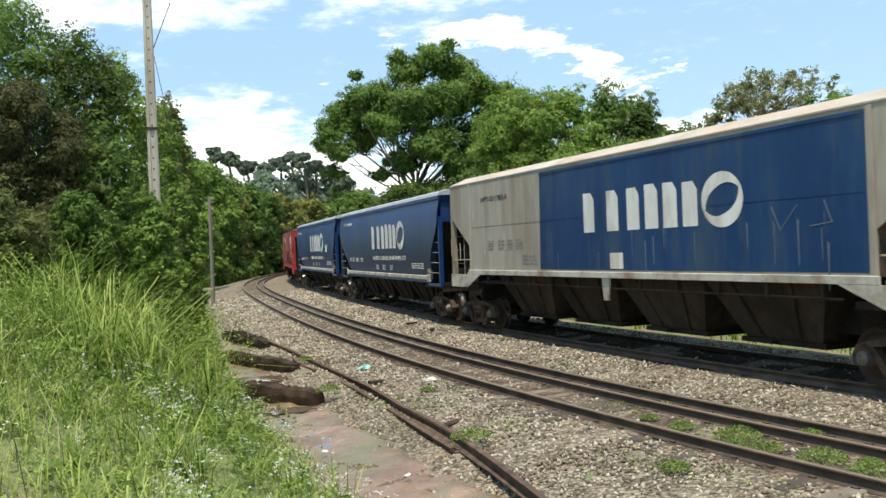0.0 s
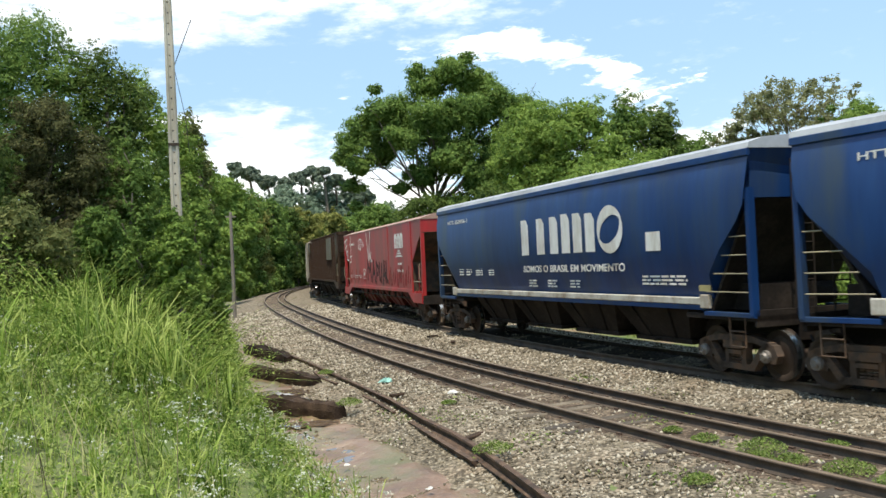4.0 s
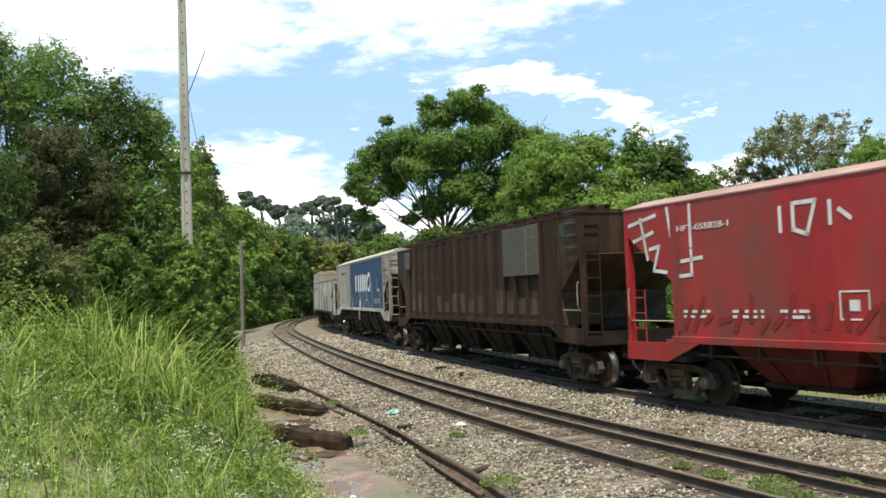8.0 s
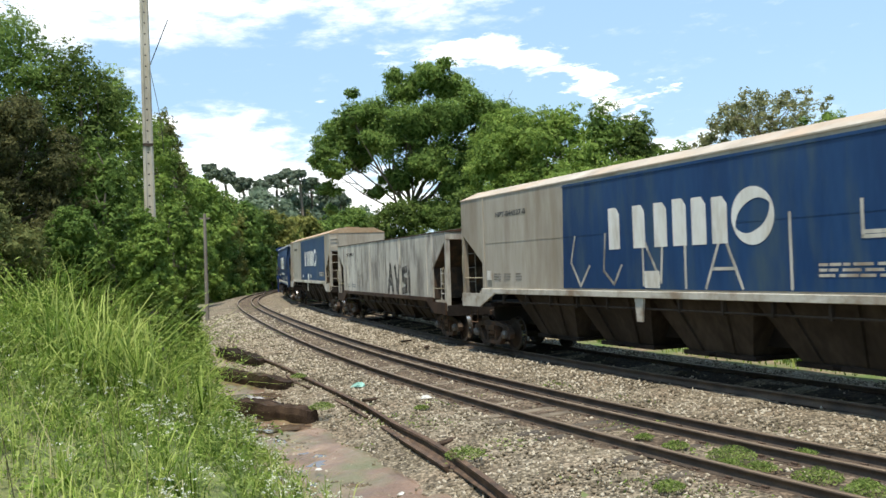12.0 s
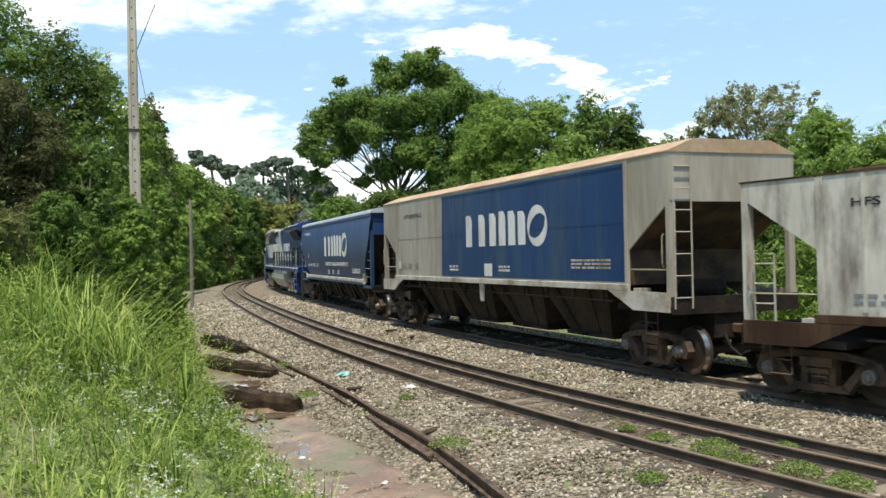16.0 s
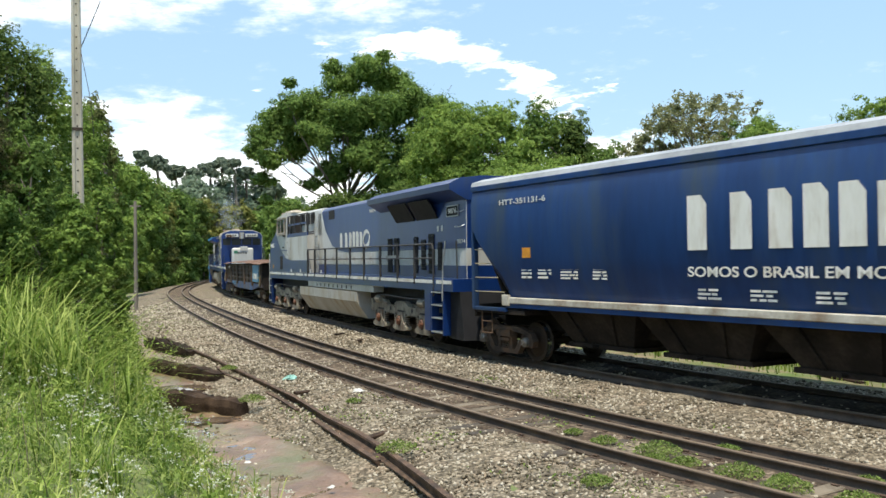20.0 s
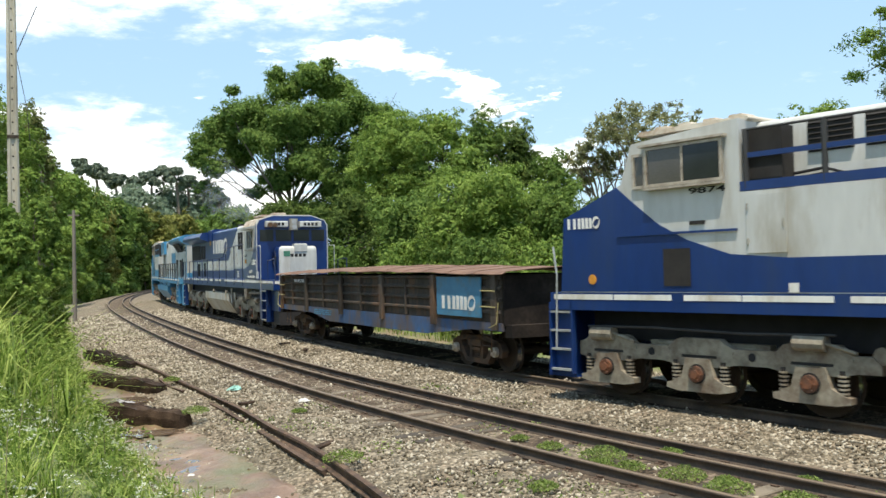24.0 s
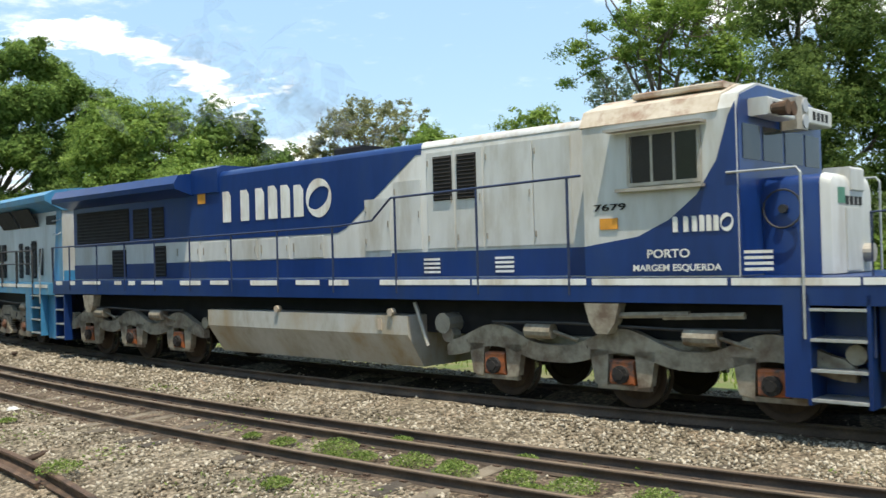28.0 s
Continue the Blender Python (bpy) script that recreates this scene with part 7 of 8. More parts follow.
def rounded(y, z0, z1, r, n=3):
    """A half-open cross-section with rounded upper edges."""
    pts = [(-y, z0)]
    for i in range(n + 1):
        a = math.pi - math.pi / 2 * i / n
        pts.append((-y + r + r * math.cos(a), z1 - r + r * math.sin(a)))
    for i in range(n + 1):
        a = math.pi / 2 - math.pi / 2 * i / n
        pts.append((y - r + r * math.cos(a), z1 - r + r * math.sin(a)))
    pts.append((y, z0))
    return pts


def blue_locomotive():
    t = vehicle("L", "locomotive", "blue and silver diesel locomotive with a rusty cab roof", "locomotive")
    # frame
    b = Mesh()
    b.box(-11.9, 10.75, -1.5, 1.5, 1.62, 1.975)
    b.ob("underframe", "loco_blue", t)
    # added black block: sill and gear, and the darkness below the frame
    b = Mesh()
    b.box(-11.3, 10.1, -.95, .95, 1.0, 1.615)
    b.ob("centre_sill", "black", t)
    rs = random.Random(4)
    x = -11.7
    while x < 10.6:
        w = rs.uniform(.5, 2.4) if x > .8 else rs.uniform(.15, 1.0)
        w = min(w, 10.7 - x)
        s = Mesh()
        s.box(x, x + w, -1.508, -1.5, 1.86 + rs.uniform(0, .02), 1.965)
        s.ob("white_stripe", "white", t)
        x += w + (rs.uniform(.02, .12) if x > .8 else rs.uniform(.15, .9))
    # long hood
    HY = 1.0
    b = Mesh()
    b.loft([[(x, y, z) for y, z in rounded(HY, 1.98, 4.42, .16)] for x in (-11.6, 5.42)])
    b.ob("long_hood", "loco_grey", t, smooth=True)
    r = Mesh()
    sec = rounded(HY + .006, 4.20, 4.428, .16)
    r.loft([[(x, y, z) for y, z in sec] for x in (-11.62, 1.72)])
    r.ob("hood_roof", "loco_blue", t, smooth=True)
    r = Mesh()
    r.loft([[(x, y, z) for y, z in rounded(HY + .006, 4.30, 4.428, .12)] for x in (1.73, 5.40)])
    r.ob("hood_roof", "loco_roof", t, smooth=True)
    Y = -HY - .008
    plate(t, [(-11.61, 2.87), (-.62, 2.87), (-.35, 2.96), (1.72, 4.30), (-11.61, 4.30)], Y, "loco_blue", label="blue paint field")
    plate(t, [(-11.61, 2.0), (5.42, 2.0), (5.42, 2.44), (.9, 2.44), (.9, 2.38), (-11.61, 2.38)], Y, "loco_blue")
    # radiator cab with overhanging wings at the far end
    w = Mesh()
    w.loft([[(x, y, z) for y, z in ((-1.5, 4.08), (-1.52, 4.2), (-1.40, 4.40), (-.9, 4.47), (.9, 4.47), (1.40, 4.40), (1.52, 4.2), (1.5, 4.08), (1.0, 3.92), (-1.0, 3.92))] for x in (-11.85, -5.65)])
    w.ob("radiator_wing", "loco_blue", t)
    w = Mesh()
    w.loft([[(x, y, z) for y, z in ((-1.06, 3.95), (-1.06, 4.5), (-.9, 4.56), (.9, 4.56), (1.06, 4.5), (1.06, 3.95))] for x in (-5.65, -4.6)])
    w.ob("radiator_cab", "loco_blue", t)
    louvre(t, -11.4, -8.6, 2.95, 3.80, Y, n=10)
    louvre(t, -9.5, -8.8, 2.05, 2.75, Y, n=8)
    louvre(t, -7.4, -6.9, 2.05, 2.8, Y, n=8)
    for x0, x1 in ((-7.5, -6.95), (-8.4, -7.65)):
        louvre(t, x0, x1, 3.0, 3.75, Y, n=8)
    # engine doors
    for x0, x1 in ((1.85, 2.5), (2.55, 3.15), (3.2, 4.2), (4.22, 4.95)):
        hood_door(t, x0, x1, 2.5, 4.2, Y, "loco_grey")
    for x0, x1 in ((2.02, 2.46), (2.58, 3.02)):
        louvre(t, x0, x1, 3.34, 4.12, Y - .014, n=12)
    for x0 in (.2, 1.0):
        hood_door(t, x0, x0 + .7, 2.5, 3.4 + x0 * .35, Y, "loco_grey")
    for x0 in (-6.4, -5.3, -4.2, -3.1, -2.0):
        hood_door(t, x0, x0 + .96, 2.4, 2.84, Y + .004, "loco_grey")
    ex = Mesh()
    ex.box(-1.4, -.6, -.35, .35, 4.43, 4.66, c=.04)
    ex.ob("exhaust_pipe", "black", t)
    emblem(t, -4.5, -.75, 3.25, 3.95, Y - .008)
    words(t, "7679", -5.6, -5.05, 4.05, 4.16, Y - .008, "white", "road_number")
    nb = Mesh()
    nb.box(-5.45, -5.15, Y - .02, Y - .008, 3.72, 3.95)
    nb.ob("data_plate", "orange", t)
    # cab
    C0, C1 = 5.50, 7.90
    b = Mesh()
    b.prism([(-1.5, 1.98), (-1.5, 4.22), (-1.38, 4.42), (-.8, 4.62), (.8, 4.62), (1.38, 4.42), (1.5, 4.22), (1.5, 1.98)], C0, C1, "x")
    cab = b.ob("cab", "loco_grey", t)
    r = Mesh()
    r.loft([[(x, y, z) for y, z in ((-1.52, 4.20), (-1.40, 4.44), (-.82, 4.645), (.82, 4.645), (1.40, 4.44), (1.52, 4.20), (1.46, 4.18), (-1.46, 4.18))] for x in (C0 - .03, C1 - .25)])
    r.ob("cab_roof", "cab_roof", t)
    for x0, x1, y0, z0 in ((6.2, 7.6, -1.2, 4.56), (6.6, 7.3, -.6, 4.66)):
        k = Mesh()
        k.box(x0, x1, y0, y0 + .5, z0, z0 + .09, c=.02)
        k.ob("roof_box", "cab_roof", t)
    CY = -1.506
    curve = [(C1, 2.0), (C1, 4.30), (7.80, 4.12), (7.62, 3.55), (7.32, 3.1), (6.9, 2.78), (6.4, 2.56), (C0, 2.44), (C0, 2.0)]
    plate(t, curve, CY, "loco_blue")
    window(t, 6.32, 7.36, 3.32, 3.98, CY - .004, panes=3)
    k = Mesh()
    k.box(6.0, 7.5, CY - .22, CY - .004, 4.06, 4.10)
    k.ob("sunshade", "frame_metal", t)
    k = Mesh()
    k.box(6.1, 7.45, CY - .10, CY - .004, 3.20, 3.25)
    k.ob("arm_rest", "frame_metal", t)
    emblem(t, 6.95, 7.84, 2.60, 2.82, CY - .008)
    words(t, "PORTO", 6.55, 7.20, 2.25, 2.37, CY - .008, "white", label="white place name lettering")
    words(t, "MARGEM ESQUERDA", 6.32, 7.66, 2.05, 2.16, CY - .008, "white", label="white place name lettering")
    words(t, "7679", 5.68, 6.22, 2.95, 3.05, CY - .004, "black", "road_number")
    nb = Mesh()
    nb.box(5.78, 6.08, CY - .014, CY - .004, 2.68, 2.84)
    nb.ob("data_plate", "orange", t)
    for x in (1.75, 3.4, 7.98):
        yy = -1.02 if x < 5 else -1.508
        k = Mesh()
        for i in range(4):
            k.box(x, x + .38, yy - .02, yy, 2.06 + i * .075, 2.10 + i * .075)
        k.ob("vent_slats", "white", t)
    # front of the cab: windows, number boards, lights
    k = Mesh()
    k.prism([(-1.46, 2.0), (-1.46, 4.2), (-1.36, 4.40), (-.8, 4.58), (.8, 4.58), (1.36, 4.40), (1.46, 4.2), (1.46, 2.0)], C1, C1 + .02, "x")
    k.ob("cab_front", "loco_blue", t)
    for y0, y1 in ((-1.35, -.8), (-.7, -.05), (.05, .7), (.8, 1.35)):
        k = Mesh()
        k.box(C1 + .02, C1 + .03, y0, y1, 3.55, 4.02)
        k.ob("windscreen", "glass", t)
    for y0, y1 in ((-1.15, -.25), (.25, 1.15)):
        k = Mesh()
        k.box(C1 + .02, C1 + .30, y0, y1, 4.12, 4.36, c=.02)
        nbd = k.ob("number_board", "loco_grey", t)
        for j in range(4):
            k = Mesh()
            k.box(C1 + .30, C1 + .306, y0 + .16 + .16 * j, y0 + .26 + .16 * j, 4.18, 4.30)
            k.ob("board_figure", "black", nbd)
    k = Mesh()
    k.box(C1 + .02, C1 + .34, -.16, .16, 4.0, 4.46, c=.05)
    hl = k.ob("headlight", "frame_metal", t)
    for z in (4.12, 4.34):
        k = Mesh()
        k.disc(C1 + .34, 0, z, .10, .02, "x", 16)
        k.ob("lens", "roof_white", hl)
    for y in (-1.02, -.82):
        k = Mesh()
        k.disc(C1 + .30, y, 4.2, .07, .22, "x", 12, r2=.10)
        k.ob("horn", "rust_dark", t)
    # nose
    b = Mesh()
    b.loft([[(x, y * s, z) for y, z in rounded(.76, 1.98, 3.32 - d, .14)] for x, s, d in ((C1 + .02, 1, 0), (8.72, 1, 0), (8.81, .97, .04), (8.85, .88, .12))])
    b.ob("nose", "loco_blue", t, smooth=True)
    b = Mesh()
    b.loft([[(x, y * s, z) for y, z in rounded(.77, 1.99, 3.33 - d, .14)] for x, s, d in ((8.70, 1, 0), (8.73, 1, 0), (8.83, .97, .04), (8.875, .88, .12))])
    b.ob("nose_front", "loco_grey", t, smooth=True)
    fl = Mesh()
    fl.box(8.868, 8.882, -.62, -.36, 2.92, 3.13)
    fl.ob("flag_plate", "flag_green", t)
    k = Mesh()
    k.box(8.52, 8.90, -.18, .34, 3.08, 3.42, c=.03)
    k.ob("sand_filler_box", "loco_grey", t)
    k = Mesh()
    k.box(8.872, 8.90, -.36, .16, 2.02, 2.86)
    k.ob("nose_door", "loco_grey", t)
    for j in range(4):
        k = Mesh()
        k.box(8.874, 8.882, -.34 + .17 * j, -.22 + .17 * j, 2.90, 3.02)
        k.ob("front_figure", "black", t)
    k = Mesh()
    k.disc(8.87, .40, 2.25, .13, .12, "x", 16)
    k.ob("nose_light", "frame_metal", t)
    ring = Mesh()
    n = 18
    ring.tube([(8.22 + .26 * math.cos(2 * math.pi * i / n), -.84, 2.87 + .26 * math.sin(2 * math.pi * i / n)) for i in range(n + 1)], .016, 5)
    ring.disc(8.22, -.77, 2.87, .06, -.07, "y", 10)
    ring.ob("hand_wheel", "rail_dark", t)
    # steps, platforms, pilot
    steps(t, 8.80, 9.48, (1.55, 1.17, .79, .42), "loco_blue", depth=.5)
    steps(t, -11.75, -11.3, (1.55, 1.17, .79, .42), "loco_blue", depth=.5)
    b = Mesh()
    b.prism([(9.56, 1.6), (10.72, 1.6), (10.72, .82), (9.56, .82)], -1.3, 1.3, "y")
    b.ob("pilot", "loco_blue", t)
    b = Mesh()
    b.prism([(9.80, .81), (10.70, .81), (10.85, .30), (9.80, .30)], -1.28, 1.28, "y")
    b.ob("plough", "black", t)
    b = Mesh()
    b.box(10.752, 10.758, -1.45, 1.45, 1.86, 1.965)
    b.ob("white_stripe", "white", t)
    b = Mesh()
    b.prism([(-11.25, 1.6), (-11.9, 1.6), (-12.0, .35), (-11.25, .35)], -1.3, 1.3, "y")
    b.ob("pilot", "black", t)
    k = Mesh()
    k.box(8.46, 8.76, -1.5, -1.0, .45, 1.62)
    k.ob("step_panel", "loco_blue", t)
    handrail(t, [(-11.85, 2.0), (-11.85, 2.88), (0.0, 2.98), (.9, 3.04), (1.4, 3.42), (5.45, 3.50)], [-10.9, -9.4, -8.0, -6.6, -5.1, -3.5, -1.9, -.2, 1.5, 3.4, 5.2], 1.72, "rail_blue")
    handrail(t, [(7.76, 3.36), (8.69, 3.36), (8.74, 3.29), (8.74, 1.2)], [], 1.9, "rail_pale", y=-1.52, r=.018)
    handrail(t, [(9.54, 1.0), (9.54, 2.75), (10.66, 2.80), (10.70, 1.98)], [], 1.98, "rail_blue", y=-1.42, r=.022)
    # tank and gear between the trucks
    b = Mesh()
    b.prism([(-1.45, 1.32), (-1.45, .98), (-1.05, .38), (1.05, .38), (1.45, .98), (1.45, 1.32)], -4.5, 1.7, "x")
    tank = b.ob("fuel_tank", "tank_grey", t)
    k = Mesh()
    k.box(.95, 1.05, -1.47, -1.45, 1.05, 1.25)
    k.ob("level_gauge", "roof_paint", tank)
    for x in (1.3, -2.0):
        k = Mesh()
        k.disc(x, -1.4, 1.38, .07, -.1, "y", 10)
        k.ob("filler_cap", "roof_paint", tank)
    k = Mesh()
    k.tube([(1.75, -1.3, 1.55), (2.1, -1.35, .8)], .04, 6)
    k.disc(2.4, -.9, 1.2, .18, -.4, "y", 10)
    k.ob("drain_pipe", "frame_metal", t)
    for x in (-9.9, 5.75):
        k = Mesh()
        k.prism([(x - .3, 1.6), (x + .3, 1.6), (x + .22, 1.32), (x + .1, 1.15), (x - .1, 1.15), (x - .22, 1.32)], -1.5, -1.3, "y")
        k.ob("sand_box", "truck_grey", t)
    loco_truck(t, (3.55, 5.95, 8.22), "wave")
    loco_truck(t, (-10.25, -8.1, -5.95), "wave")
    for x in (6.8, 7.6):
        k = Mesh()
        k.tube([(x - .9, -1.38, 1.42), (x + .3, -1.38, 1.46)], .05, 6)
        k.ob("sand_pipe", "truck_grey", t)
    coupler(t, 10.75, 1)
    coupler(t, -11.95, -1)
    return t


def wide_cab_locomotive(key, c, scheme):
    """Long six-axle locomotive, nose towards -x, with radiator wings at the other end."""
    blue = scheme == "blue"
    base, body = ("loco_blue", "loco_grey") if blue else ("cyan", "loco_grey")
    hoodm = "loco_blue" if blue else "loco_grey"
    t = vehicle(key, "locomotive", "long blue and grey diesel locomotive with overhanging radiator wings" if blue else "light blue and grey diesel locomotive with overhanging radiator wings", "locomotive")
    X = lambda x: x + c
    b = Mesh()
    b.box(X(-12.0), X(12.2), -1.5, 1.5, 1.56, 1.885)
    b.ob("underframe", base, t)
    # added black block for sill, gear and the dark under the frame
    b = Mesh()
    b.box(X(-11.4), X(11.5), -.95, .95, 1.0, 1.555)
    b.ob("centre_sill", "black", t)
    rs = random.Random(8)
    x = -11.9
    while x < 12:
        w = min(rs.uniform(1.0, 3.0), 12.1 - x)
        s = Mesh()
        s.box(X(x), X(x + w), -1.508, -1.5, 1.755, 1.85)
        s.ob("white_stripe", "white", t)
        x += w + rs.choice((.02, .03, .25))
    # nose and cab
    b = Mesh()
    b.prism([(X(-11.7), 1.885), (X(-11.6), 3.25), (X(-10.2), 3.78), (X(-9.95), 4.46), (X(-7.8), 4.62), (X(-7.8), 1.885)], -1.5, 1.5, "y")
    b.ob("cab", body, t)
    CY = -1.506
    plate(t, [(X(-11.7), 1.9), (X(-11.6), 3.25), (X(-10.3), 3.74), (X(-9.9), 3.42), (X(-9.4), 3.05), (X(-8.8), 2.75), (X(-8.0), 2.5), (X(-7.0), 2.42), (X(-3.9), 2.42), (X(-3.9), 1.9)], CY, base, label="paint field")
    r = Mesh()
    r.box(X(-9.95), X(-7.75), -1.3, 1.3, 4.60, 4.68, c=.03)
    r.ob("cab_roof", "roof_cream", t)
    for q in (-9.7, -9.2, -8.7, -8.2):
        k = Mesh()
        k.box(X(q), X(q + .26), -1.15, -.8, 4.68, 4.75, c=.02)
        k.ob("roof_vent", "roof_cream", t)
    window(t, X(-9.55), X(-8.10), 3.72, 4.30, CY - .05, frame="frame_tan", panes=2, glass="glass_cab")
    window(t, X(-9.86), X(-9.66), 3.72, 4.22, CY - .004, frame="frame_tan", panes=1, glass="glass_cab")
    for x0, x1, z0, z1 in ((-9.7, -8.0, 4.36, 4.40), (-9.6, -8.05, 3.62, 3.66)):
        k = Mesh()
        k.box(X(x0), X(x1), CY - .12, CY - .004, z0, z1)
        k.ob("window_ledge", "frame_tan", t)
    k = Mesh()
    k.box(X(-8.75), X(-8.45), CY - .016, CY - .004, 3.0, 3.06)
    k.ob("vent_slot", "grille", t)
    if blue:
        emblem(t, X(-11.5), X(-10.7), 3.05, 3.25, CY - .008)
        words(t, "9874", X(-8.75), X(-8.05), 3.50, 3.60, CY - .004, "black", "road_number")
    k = Mesh()
    k.box(X(-9.3), X(-8.75), CY - .012, CY - .004, 2.0, 2.62)
    k.ob("vent", "grille", t)
    k = Mesh()
    k.box(X(-10.3), X(-7.85), CY - .03, CY - .004, 2.86, 2.90)
    k.ob("rub_strip", base, t)
    # equipment cabin behind the cab: full width below, set back above
    b = Mesh()
    b.box(X(-7.8), X(-3.85), -1.5, 1.5, 1.885, 3.46)
    b.ob("equipment_cabin", body, t)
    k = Mesh()
    k.box(X(-7.8), X(-3.85), -1.5, -1.46, 3.47, 3.62)
    k.ob("ledge", base, t)
    hood_door(t, X(-7.7), X(-7.0), 2.5, 3.4, CY + .002, body)
    b = Mesh()
    b.loft([[(X(x), y, z) for y, z in rounded(1.02, 3.47, 4.60, .12)] for x in (-7.8, -3.3)])
    b.ob("upper_cabin", body, t, smooth=True)
    for x0 in (-6.9, -6.0, -5.1):
        louvre(t, X(x0), X(x0 + .72), 4.0, 4.48, -1.03, n=6)
    handrail(t, [(X(-7.75), 4.42), (X(-3.9), 4.42)], [X(-7.7), X(-6.4), X(-5.1), X(-3.95)], 3.5, "rail_dark", y=-1.46, post_w=.045)
    for sg in (-1, 1):
        k = Mesh()
        ya, yb = sorted((sg * 1.44, sg * 1.48))
        k.box(X(-7.7), X(-3.95), ya, yb, 3.98, 4.06)
        k.ob("guard_board", base, t)
    # added dark box that holds the shade of the recess behind the cab
    k = Mesh()
    k.box(X(-7.79), X(-7.15), -1.35, 1.35, 3.47, 4.45)
    k.ob("cab_back", "grille", t)
    k = Mesh()
    for z in (3.62, 3.70):
        k.tube([(X(-7.1), -1.1, z), (X(-6.6), -1.12, z + .04), (X(-6.3), -1.10, z - .06), (X(-4.2), -1.10, z - .06)], .025, 6)
    k.ob("cable", "black", t)
    ladder(t, X(-3.75), -1.2, 1.9, 4.1, .42, "x", "rail_pale", 7)
    # long hood
    HY = 1.02
    b = Mesh()
    b.loft([[(X(x), y, z) for y, z in rounded(HY, 1.885, 4.56, .2)] for x in (-3.85, 12.0)])
    b.ob("long_hood", body, t, smooth=True)
    Y = -HY - .008
    if blue:
        plate(t, [(X(-3.2), 4.42), (X(-2.6), 3.6), (X(-1.6), 3.0), (X(-.5), 2.78), (X(.6), 2.70), (X(12.0), 2.70), (X(12.0), 4.42)], Y, "loco_blue")
        plate(t, [(X(-3.8), 1.9), (X(12.0), 1.9), (X(12.0), 2.24), (X(-3.8), 2.24)], Y, "loco_blue")
        r = Mesh()
        r.loft([[(X(x), y, z) for y, z in rounded(HY + .006, 4.36, 4.568, .2)] for x in (-3.1, 12.02)])
        r.ob("hood_roof", "loco_blue", t, smooth=True)
        emblem(t, X(-.4), X(3.5), 2.86, 3.46, Y - .008)
        words(t, "9874", X(3.5), X(4.2), 4.05, 4.17, Y - .008, "white", "road_number")
    else:
        plate(t, [(X(11.2), 1.9), (X(12.0), 1.9), (X(12.0), 4.1), (X(11.6), 4.1)], Y, "cyan")
        plate(t, [(X(1.6), 2.9), (X(4.6), 2.9), (X(4.6), 3.6), (X(1.6), 3.6)], Y, "cyan")
        k = Mesh()
        k.box(X(-5.4), X(-2.6), -1.2, 1.2, 3.6, 4.58, c=.05)
        k.ob("dynamic_brake_box", "cyan", t)
    k = Mesh()
    k.box(X(-2.0), X(-1.2), Y - .02, Y, 4.05, 4.4)
    k.ob("vent", "grille", t)
    # dark vents and doors along the hood
    for x0, x1, z0, z1 in ((5.5, 5.95, 2.55, 3.1), (6.15, 6.6, 2.55, 3.1), (5.5, 5.95, 2.0, 2.45), (6.15, 6.6, 2.0, 2.45), (8.0, 8.35, 2.0, 3.1), (8.65, 9.0, 2.1, 3.0), (9.25, 9.7, 2.0, 3.15), (10.0, 10.3, 2.1, 2.9)):
        louvre(t, X(x0), X(x1), z0, z1, Y - .006, n=7)
    for x0 in (-3.4, -2.4, -1.4, -.4, .6, 1.6, 2.6, 3.6, 4.5):
        hood_door(t, X(x0), X(x0 + .92), 2.26, 2.67, Y + .006, "loco_grey")
    # wings
    w = Mesh()
    w.loft([[(X(x), y, z) for y, z in ((-1.02, 3.98), (-1.5, 4.24), (-1.52, 4.40), (-1.2, 4.56), (-.6, 4.63), (.6, 4.63), (1.2, 4.56), (1.52, 4.40), (1.5, 4.24), (1.02, 3.98))] for x in (4.75, 12.05)])
    w.ob("radiator_wing", "loco_blue" if blue else "cyan", t)
    for x0, x1 in ((6.4, 8.1), (8.3, 10.0)):
        g = Mesh()
        g.loft([[(X(x), y, z) for y, z in ((-1.03, 3.58), (-1.05, 3.58), (-1.36, 4.10), (-1.33, 4.12))] for x in (x0, x1)])
        g.ob("radiator_grille", "grille", t)
    for z0, z1, m in ((1.9, 2.24, base), (2.24, 2.70, "loco_grey"), (2.70, 4.42, hoodm)):
        k = Mesh()
        k.box(X(12.0), X(12.02), -1.0, 1.0, z0, z1)
        k.ob("end_panel", m, t)
    # end with lights, number board and rungs
    e = Mesh()
    e.box(X(12.02), X(12.06), -.55, .55, 3.78, 4.05)
    e.ob("number_board", "black", t)
    nb = Mesh()
    nb.box(X(10.72), X(11.52), Y - .03, Y - .006, 3.60, 3.86, c=.01)
    nbo = nb.ob("number_board", "black", t)
    if blue:
        words(nbo, "9874", X(10.84), X(11.40), 3.66, 3.80, Y - .032, "white", "road_number")
        words(t, "9874", X(11.42), X(11.98), 2.83, 2.95, Y - .010, "white", "road_number")
        fr = Mesh()
        for a, b_, c_, d in ((10.70, 11.54, 3.575, 3.60), (10.70, 11.54, 3.86, 3.885), (10.70, 10.72, 3.60, 3.86), (11.52, 11.54, 3.60, 3.86)):
            fr.box(X(a), X(b_), Y - .034, Y - .004, c_, d)
        fr.ob("plate_rim", "rail_pale", nbo)
        for x, z in ((-1.6, 1.90), (-5.2, 1.90), (-3.4, 1.90), (-7.0, 1.90)):
            lb = Mesh()
            lb.box(X(x), X(x + .16), -1.518, -1.508, z, z + .14)
            lb.ob("warning_label", "white", t)
        for x in (9.95, 10.25):
            lb = Mesh()
